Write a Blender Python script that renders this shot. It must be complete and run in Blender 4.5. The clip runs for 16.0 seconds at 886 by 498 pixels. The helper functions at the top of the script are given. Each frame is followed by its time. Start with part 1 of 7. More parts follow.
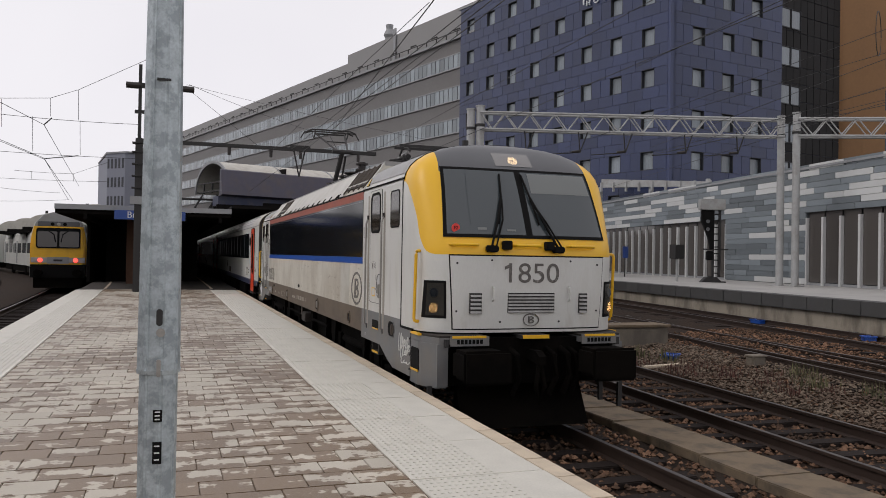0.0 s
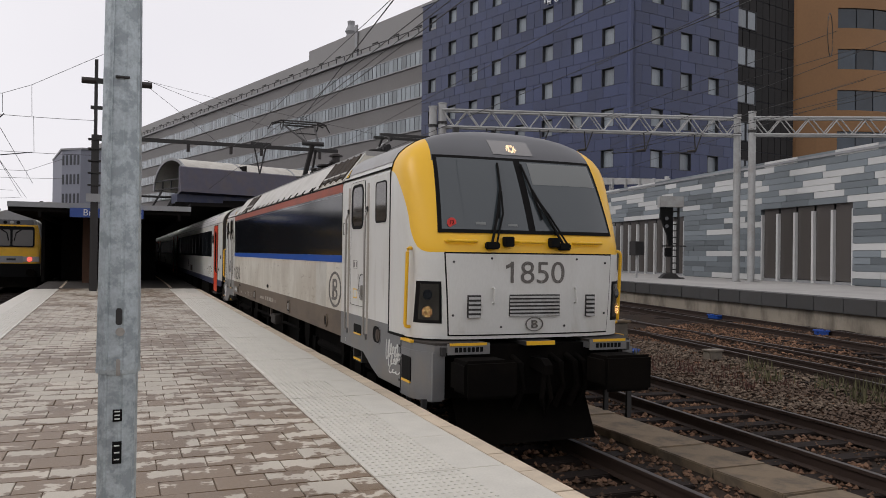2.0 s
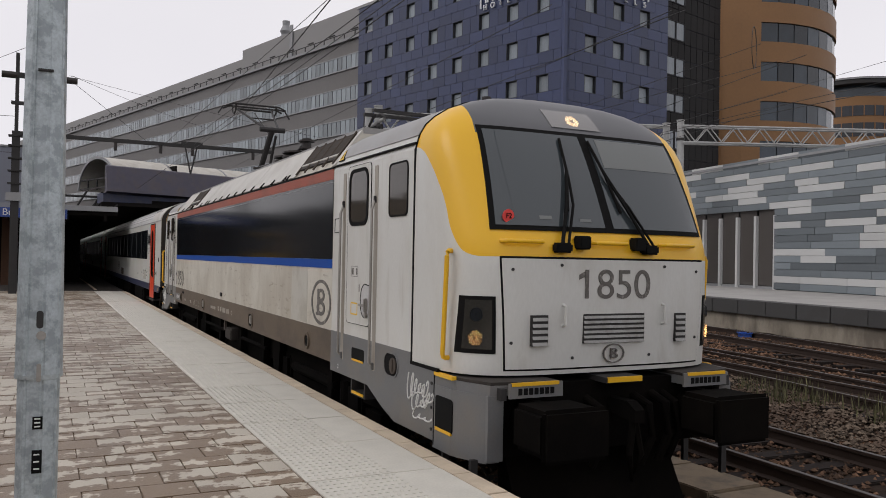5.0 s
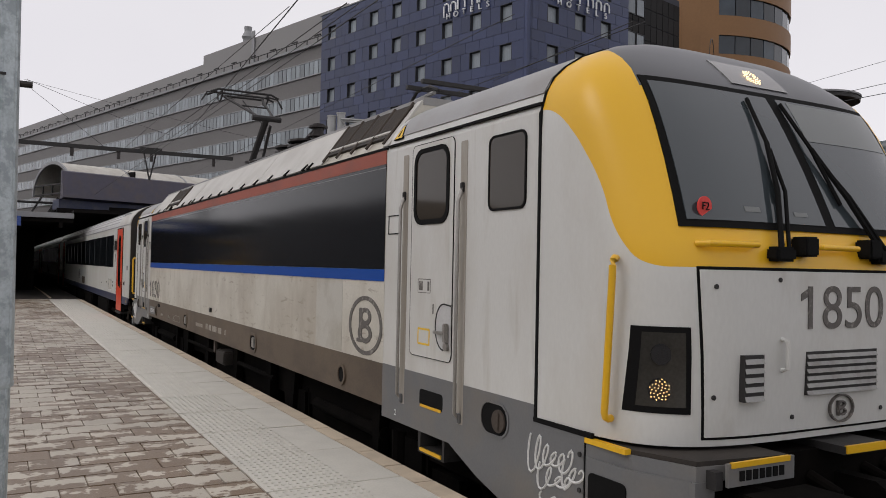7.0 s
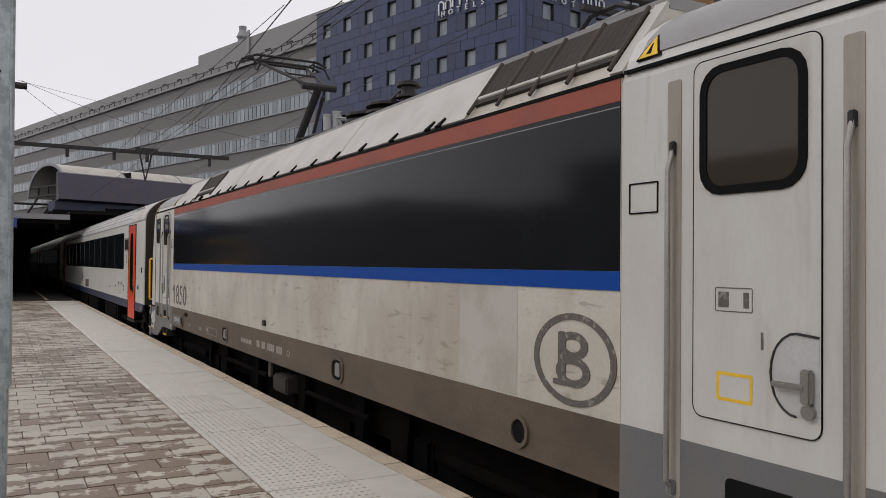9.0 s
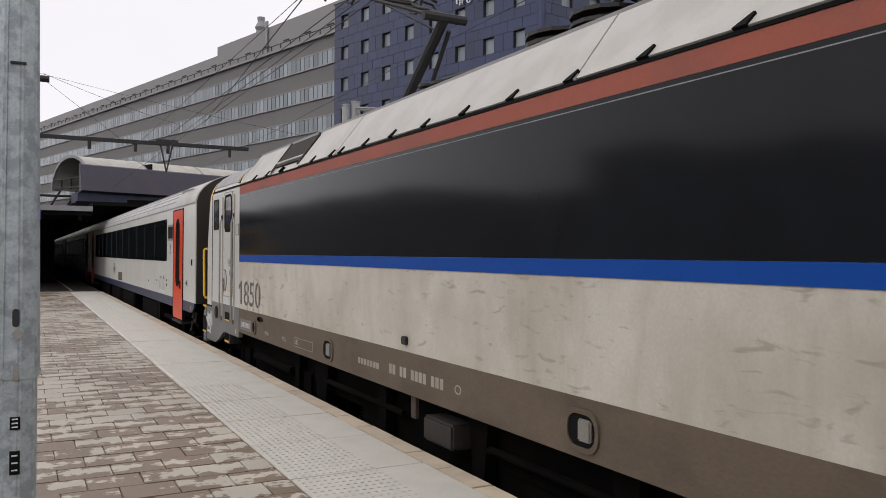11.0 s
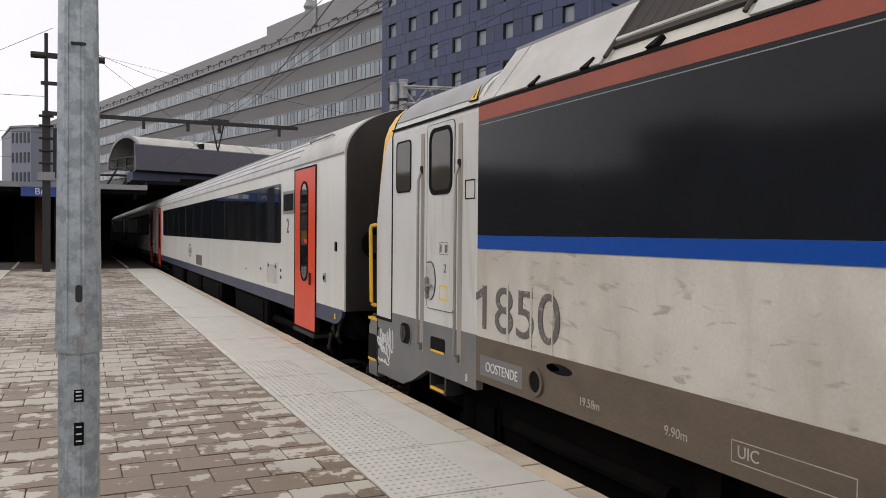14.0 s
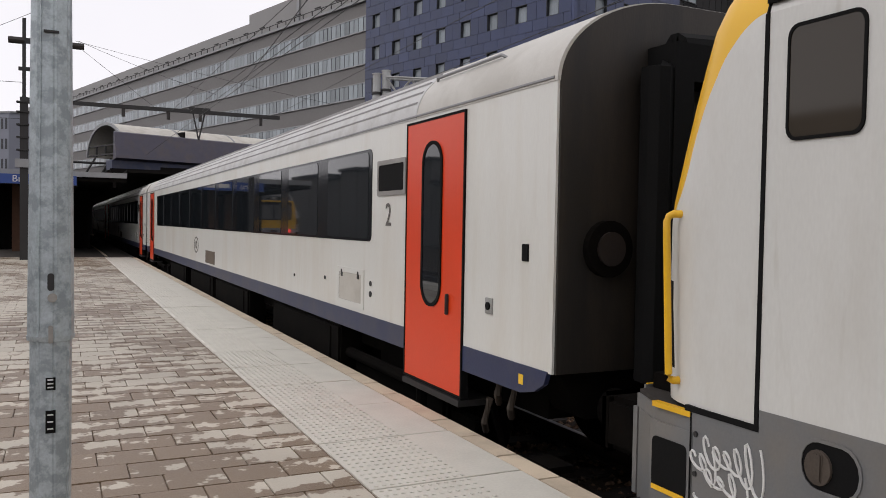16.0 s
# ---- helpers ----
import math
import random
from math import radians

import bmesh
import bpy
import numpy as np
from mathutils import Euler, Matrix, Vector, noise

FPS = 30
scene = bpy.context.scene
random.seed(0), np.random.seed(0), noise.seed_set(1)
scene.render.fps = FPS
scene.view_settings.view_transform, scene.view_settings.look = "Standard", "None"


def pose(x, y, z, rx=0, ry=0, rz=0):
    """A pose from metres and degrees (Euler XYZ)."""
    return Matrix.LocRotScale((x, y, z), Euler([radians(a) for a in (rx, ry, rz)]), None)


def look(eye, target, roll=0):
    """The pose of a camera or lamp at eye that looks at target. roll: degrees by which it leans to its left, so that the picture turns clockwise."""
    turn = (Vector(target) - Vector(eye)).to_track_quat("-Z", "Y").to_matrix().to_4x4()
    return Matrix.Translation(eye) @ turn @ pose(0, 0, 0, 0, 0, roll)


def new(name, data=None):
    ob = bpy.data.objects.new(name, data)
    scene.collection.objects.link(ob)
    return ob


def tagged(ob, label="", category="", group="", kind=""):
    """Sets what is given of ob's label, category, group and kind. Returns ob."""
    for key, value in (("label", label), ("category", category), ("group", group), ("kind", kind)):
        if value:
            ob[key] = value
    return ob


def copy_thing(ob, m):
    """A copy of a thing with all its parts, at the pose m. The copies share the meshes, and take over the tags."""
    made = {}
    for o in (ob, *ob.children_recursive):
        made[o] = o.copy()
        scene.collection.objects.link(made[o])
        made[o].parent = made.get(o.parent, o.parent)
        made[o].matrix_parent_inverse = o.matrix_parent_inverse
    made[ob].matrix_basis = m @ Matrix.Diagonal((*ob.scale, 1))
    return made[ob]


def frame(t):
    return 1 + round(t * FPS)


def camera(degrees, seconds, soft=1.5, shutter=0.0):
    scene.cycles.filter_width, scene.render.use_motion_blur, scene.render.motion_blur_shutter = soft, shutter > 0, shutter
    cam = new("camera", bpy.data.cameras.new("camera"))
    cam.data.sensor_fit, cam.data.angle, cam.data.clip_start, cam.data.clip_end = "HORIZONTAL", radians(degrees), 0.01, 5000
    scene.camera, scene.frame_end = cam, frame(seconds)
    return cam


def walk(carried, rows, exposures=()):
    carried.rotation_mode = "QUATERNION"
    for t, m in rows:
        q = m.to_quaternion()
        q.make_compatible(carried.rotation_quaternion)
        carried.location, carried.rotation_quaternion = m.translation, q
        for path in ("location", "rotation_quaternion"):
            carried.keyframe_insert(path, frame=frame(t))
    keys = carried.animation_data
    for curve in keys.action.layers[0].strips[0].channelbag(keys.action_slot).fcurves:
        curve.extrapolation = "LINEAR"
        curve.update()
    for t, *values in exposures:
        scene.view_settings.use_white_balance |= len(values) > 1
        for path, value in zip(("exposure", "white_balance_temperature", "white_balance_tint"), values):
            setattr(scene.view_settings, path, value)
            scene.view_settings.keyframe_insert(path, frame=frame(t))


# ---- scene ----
cam = camera(57.85, 16.0, soft=0.9)
PATH = [
    (0.0, 0.004, 0.002, 1.537, 90.523, -0.971, -18.852), (0.5, 0.0, -0.011, 1.536, 90.443, -0.919, -19.203),
    (1.0, 0.004, -0.018, 1.537, 90.399, -0.887, -19.798), (1.5, 0.001, -0.019, 1.536, 90.351, -0.789, -20.614),
    (2.0, -0.001, -0.028, 1.538, 90.376, -0.774, -21.522), (2.5, -0.004, -0.015, 1.535, 90.427, -0.754, -22.371),
    (3.0, -0.003, -0.012, 1.534, 90.439, -0.697, -23.02), (3.5, 0.001, -0.014, 1.533, 90.489, -0.776, -23.716),
    (4.0, -0.001, -0.017, 1.537, 90.522, -0.848, -24.451), (6.5, 0.001, -0.011, 1.533, 91.113, -1.241, -28.438),
    (7.0, 0.004, -0.015, 1.534, 91.288, -1.136, -28.823), (7.5, 0.011, -0.01, 1.531, 91.32, -1.066, -29.002),
    (8.0, 0.02, 0.0, 1.533, 91.266, -0.926, -29.073), (8.5, 0.017, 0.01, 1.534, 91.18, -0.723, -29.107),
    (9.0, 0.002, 0.005, 1.526, 91.162, -0.604, -29.033), (11.5, -0.005, 0.013, 1.524, 89.959, -0.326, -27.216),
    (12.0, -0.001, 0.02, 1.527, 89.475, -0.292, -26.717), (12.5, -0.003, 0.009, 1.529, 89.204, -0.203, -25.939),
    (13.0, -0.006, 0.013, 1.527, 89.08, -0.141, -25.126), (13.5, -0.012, 0.016, 1.523, 88.913, -0.257, -24.563),
    (14.0, -0.014, 0.025, 1.522, 88.849, -0.455, -24.299), (14.5, -0.013, 0.026, 1.521, 88.651, -0.777, -24.408),
    (15.0, -0.002, 0.021, 1.518, 88.317, -0.711, -24.648), (15.5, -0.001, 0.02, 1.522, 88.285, -1.152, -25.033),
    (16.0, 0.002, -0.011, 1.524, 88.257, -0.999, -25.55)]
EXPOSURE = [(0.0, -0.13), (4.0, -0.16), (6.5, -0.24), (8.0, -0.24), (9.0, -0.22), (11.5, 0.02), (13.0, 0.0), (15.0, 0.13), (16.0, 0.02)]
walk(cam, [(t, pose(x, y, z, a, b, c)) for t, x, y, z, a, b, c in PATH], [(t, e, 6500, 15) for t, e in EXPOSURE])

# how far the train has come forward, second by second
TRAIN = [(0.0, 0.0), (0.5, 0.22), (1.0, 0.48), (1.5, 0.77), (2.0, 1.09), (2.5, 1.43), (3.0, 1.82), (3.5, 2.24), (4.0, 2.68),
         (6.5, 5.40), (7.0, 6.08), (7.5, 6.77), (8.0, 7.50), (8.5, 8.26), (9.0, 9.07), (11.5, 13.53), (12.0, 14.54),
         (12.5, 15.59), (13.0, 16.66), (13.5, 17.76), (14.0, 18.91), (14.5, 20.10), (15.0, 21.34), (15.5, 22.64), (16.0, 23.95)]
TRACK_X, TRAIN_Y = 4.231, 9.0
SLIM = 0.965        # the vehicles' width against their drawing
RAIL_Z = -0.66

# ---- light: an overcast sky and a wide, weak sun ----
world = bpy.data.worlds.new("overcast_sky")
scene.world = world
world.use_nodes = True
wn, wl = world.node_tree.nodes, world.node_tree.links
wn.clear()
w_out = wn.new("ShaderNodeOutputWorld")
w_bg = wn.new("ShaderNodeBackground")
w_sky = wn.new("ShaderNodeTexSky")
w_sky.sky_type, w_sky.sun_disc = "NISHITA", False
w_sky.sun_elevation, w_sky.sun_rotation = radians(44), radians(278)
w_hsv = wn.new("ShaderNodeHueSaturation")
w_hsv.inputs["Saturation"].default_value = 0.25
w_hsv.inputs["Value"].default_value = 0.12
w_mix = wn.new("ShaderNodeMixRGB")
w_mix.inputs[0].default_value = 0.8
w_tc = wn.new("ShaderNodeTexCoord")
w_noise = wn.new("ShaderNodeTexNoise")
w_noise.inputs["Scale"].default_value = 2.2
w_noise.inputs["Detail"].default_value = 5.0
w_ramp = wn.new("ShaderNodeValToRGB")
w_ramp.color_ramp.elements[0].position, w_ramp.color_ramp.elements[0].color = 0.3, (0.93, 0.93, 0.95, 1)
w_ramp.color_ramp.elements[1].position, w_ramp.color_ramp.elements[1].color = 0.7, (1.01, 1.01, 1.015, 1)
wl.new(w_tc.outputs["Generated"], w_noise.inputs["Vector"])
wl.new(w_noise.outputs["Fac"], w_ramp.inputs["Fac"])
wl.new(w_sky.outputs["Color"], w_hsv.inputs["Color"])
wl.new(w_hsv.outputs["Color"], w_mix.inputs[1])
wl.new(w_ramp.outputs["Color"], w_mix.inputs[2])
wl.new(w_mix.outputs["Color"], w_bg.inputs["Color"])
w_bg.inputs["Strength"].default_value = 1.07
wl.new(w_bg.outputs["Background"], w_out.inputs["Surface"])
sun_data = bpy.data.lights.new("sun", "SUN")
sun_data.energy, sun_data.angle, sun_data.color = 0.70, radians(25), (1.0, 0.97, 0.93)
sun = new("sun", sun_data)
sun.matrix_world = look((-30, 4, 30), (0, 0, 0))


# ---- materials ----
def material(name, color, rough=0.6, metal=0.0, vary=0.12, scale=4.0, fine=60.0, bump=0.1, dark=None, dark_amount=0.0,
             dark_scale=1.5, stretch=(1, 1, 1), island=0.0, per_object=0.0, spec=0.5, coat=0.0, placed=False, edge=(0.46, 0.62)):
    """A surface with grain, slow variation and, where asked, stains of a second colour."""
    m = bpy.data.materials.new(name)
    m.use_nodes = True
    n, l = m.node_tree.nodes, m.node_tree.links
    b = n["Principled BSDF"]
    b.inputs["Roughness"].default_value, b.inputs["Metallic"].default_value = rough, metal
    b.inputs["Specular IOR Level"].default_value = spec
    b.inputs["Coat Weight"].default_value = coat
    tc = n.new("ShaderNodeTexCoord")
    mp = n.new("ShaderNodeMapping")
    mp.inputs["Scale"].default_value = stretch
    if placed:
        l.new(n.new("ShaderNodeNewGeometry").outputs["Position"], mp.inputs["Vector"])
    else:
        l.new(tc.outputs["Object"], mp.inputs["Vector"])
    big = n.new("ShaderNodeTexNoise")
    big.inputs["Scale"].default_value, big.inputs["Detail"].default_value = scale, 4.0
    small = n.new("ShaderNodeTexNoise")
    small.inputs["Scale"].default_value, small.inputs["Detail"].default_value = fine, 3.0
    l.new(mp.outputs["Vector"], big.inputs["Vector"])
    l.new(mp.outputs["Vector"], small.inputs["Vector"])
    add = n.new("ShaderNodeMath")
    add.operation = "ADD"
    l.new(big.outputs["Fac"], add.inputs[0])
    l.new(small.outputs["Fac"], add.inputs[1])
    rng = n.new("ShaderNodeMapRange")
    rng.inputs["From Min"].default_value, rng.inputs["From Max"].default_value = 0.6, 1.4
    rng.inputs["To Min"].default_value, rng.inputs["To Max"].default_value = 1 - vary, 1 + vary
    l.new(add.outputs[0], rng.inputs["Value"])
    value = rng.outputs["Result"]
    for amount, kind, out in ((island, "ShaderNodeNewGeometry", "Random Per Island"), (per_object, "ShaderNodeObjectInfo", "Random")):
        if amount:
            src = n.new(kind)
            r2 = n.new("ShaderNodeMapRange")
            r2.inputs["To Min"].default_value, r2.inputs["To Max"].default_value = 1 - amount, 1 + amount
            l.new(src.outputs[out], r2.inputs["Value"])
            mul = n.new("ShaderNodeMath")
            mul.operation = "MULTIPLY"
            l.new(value, mul.inputs[0])
            l.new(r2.outputs["Result"], mul.inputs[1])
            value = mul.outputs[0]
    tint = n.new("ShaderNodeMixRGB")
    tint.blend_type = "MULTIPLY"
    tint.inputs[0].default_value = 1.0
    tint.inputs[1].default_value = (*color, 1)
    l.new(value, tint.inputs[2])
    result = tint.outputs["Color"]
    if dark:
        spots = n.new("ShaderNodeTexNoise")
        spots.inputs["Scale"].default_value, spots.inputs["Detail"].default_value, spots.inputs["Roughness"].default_value = dark_scale, 6.0, 0.62
        l.new(mp.outputs["Vector"], spots.inputs["Vector"])
        r3 = n.new("ShaderNodeMapRange")
        r3.inputs["From Min"].default_value, r3.inputs["From Max"].default_value = edge
        r3.inputs["To Max"].default_value = dark_amount
        l.new(spots.outputs["Fac"], r3.inputs["Value"])
        mix = n.new("ShaderNodeMixRGB")
        l.new(r3.outputs["Result"], mix.inputs[0])
        l.new(result, mix.inputs[1])
        mix.inputs[2].default_value = (*dark, 1)
        result = mix.outputs["Color"]
    l.new(result, b.inputs["Base Color"])
    if bump:
        bp = n.new("ShaderNodeBump")
        bp.inputs["Strength"].default_value, bp.inputs["Distance"].default_value = bump, 0.01
        l.new(small.outputs["Fac"], bp.inputs["Height"])
        l.new(bp.outputs["Normal"], b.inputs["Normal"])
    return m


def glass(name, color, rough=0.03, spec=0.5, transmit=0.0):
    m = bpy.data.materials.new(name)
    m.use_nodes = True
    b = m.node_tree.nodes["Principled BSDF"]
    b.inputs["Base Color"].default_value = (*color, 1)
    b.inputs["Roughness"].default_value = rough
    b.inputs["Transmission Weight"].default_value = transmit
    b.inputs["Specular IOR Level"].default_value = spec
    b.inputs["IOR"].default_value = 1.45
    return m


def glow(name, color, strength):
    m = bpy.data.materials.new(name)
    m.use_nodes = True
    b = m.node_tree.nodes["Principled BSDF"]
    b.inputs["Base Color"].default_value = (*color, 1)
    b.inputs["Emission Color"].default_value = (*color, 1)
    b.inputs["Emission Strength"].default_value = strength
    return m


def paver_material():
    """Grey concrete pavers, half dried: damp brown patches with sharp edges, gathered in places."""
    m = material("damp_concrete_paver", (0.45, 0.41, 0.34), 0.6, vary=0.12, scale=1.5, fine=90, bump=0.25, island=0.10, per_object=0.10, placed=True)
    n, l = m.node_tree.nodes, m.node_tree.links
    b = n["Principled BSDF"]
    dry = b.inputs["Base Color"].links[0].from_socket
    where = n.new("ShaderNodeNewGeometry")
    total = None
    for scale, weight, detail in ((0.55, 0.75, 2.0), (4.2, 0.75, 3.0), (17.0, 0.35, 2.0)):
        t = n.new("ShaderNodeTexNoise")
        t.inputs["Scale"].default_value, t.inputs["Detail"].default_value = scale, detail
        l.new(where.outputs["Position"], t.inputs["Vector"])
        q = n.new("ShaderNodeMath")
        q.operation = "MULTIPLY_ADD"
        l.new(t.outputs["Fac"], q.inputs[0])
        q.inputs[1].default_value = weight
        if total is None:
            q.inputs[2].default_value = -weight / 2
        else:
            l.new(total, q.inputs[2])
        total = q.outputs[0]
    for kind, out in (("ShaderNodeNewGeometry", "Random Per Island"), ("ShaderNodeObjectInfo", "Random")):
        s = n.new(kind)
        q = n.new("ShaderNodeMath")
        q.operation = "MULTIPLY_ADD"
        l.new(s.outputs[out], q.inputs[0])
        q.inputs[1].default_value = 0.16
        l.new(total, q.inputs[2])
        total = q.outputs[0]
    # each row dries from its middle outwards
    sep = n.new("ShaderNodeSeparateXYZ")
    l.new(where.outputs["Position"], sep.inputs[0])
    chain = sep.outputs["Y"]
    for op, v in (("SUBTRACT", 2.2 - 31.0), ("DIVIDE", 0.31), ("FRACT", None), ("SUBTRACT", 0.58), ("ABSOLUTE", None)):
        q = n.new("ShaderNodeMath")
        q.operation = op
        l.new(chain, q.inputs[0])
        if v is not None:
            q.inputs[1].default_value = v
        chain = q.outputs[0]
    q = n.new("ShaderNodeMath")
    q.operation = "MULTIPLY_ADD"
    l.new(chain, q.inputs[0])
    q.inputs[1].default_value = 0.34
    l.new(total, q.inputs[2])
    total = q.outputs[0]
    edge = n.new("ShaderNodeMapRange")
    edge.inputs["From Min"].default_value, edge.inputs["From Max"].default_value = 0.755, 0.79
    l.new(total, edge.inputs["Value"])
    mix = n.new("ShaderNodeMixRGB")
    mix.blend_type = "MULTIPLY"
    l.new(edge.outputs["Result"], mix.inputs[0])
    l.new(dry, mix.inputs[1])
    mix.inputs[2].default_value = (0.36, 0.275, 0.205, 1)
    l.new(mix.outputs["Color"], b.inputs["Base Color"])
    r = n.new("ShaderNodeMapRange")
    r.inputs["To Min"].default_value, r.inputs["To Max"].default_value = 0.62, 0.42
    l.new(edge.outputs["Result"], r.inputs["Value"])
    l.new(r.outputs["Result"], b.inputs["Roughness"])
    return m


GRIME = (0.20, 0.17, 0.13)
def scuffed(m, color, scale, stretch, lo, hi, amount):
    """Add short sharp scuffs or streaks of a colour to a material."""
    n, l = m.node_tree.nodes, m.node_tree.links
    b = n["Principled BSDF"]
    old = b.inputs["Base Color"].links[0].from_socket
    tc = n.new("ShaderNodeTexCoord")
    mp = n.new("ShaderNodeMapping")
    mp.inputs["Scale"].default_value = stretch
    l.new(tc.outputs["Object"], mp.inputs["Vector"])
    t = n.new("ShaderNodeTexNoise")
    t.inputs["Scale"].default_value, t.inputs["Detail"].default_value, t.inputs["Distortion"].default_value = scale, 5.0, 0.6
    l.new(mp.outputs["Vector"], t.inputs["Vector"])
    wide = n.new("ShaderNodeTexNoise")
    wide.inputs["Scale"].default_value = 1.1
    l.new(tc.outputs["Object"], wide.inputs["Vector"])
    q = n.new("ShaderNodeMath")
    q.operation = "MULTIPLY_ADD"
    l.new(wide.outputs["Fac"], q.inputs[0])
    q.inputs[1].default_value = 0.35
    l.new(t.outputs["Fac"], q.inputs[2])
    r = n.new("ShaderNodeMapRange")
    r.inputs["From Min"].default_value, r.inputs["From Max"].default_value, r.inputs["To Max"].default_value = lo, hi, amount
    l.new(q.outputs[0], r.inputs["Value"])
    mix = n.new("ShaderNodeMixRGB")
    l.new(r.outputs["Result"], mix.inputs[0])
    l.new(old, mix.inputs[1])
    mix.inputs[2].default_value = (*color, 1)
    l.new(mix.outputs["Color"], b.inputs["Base Color"])
    return m


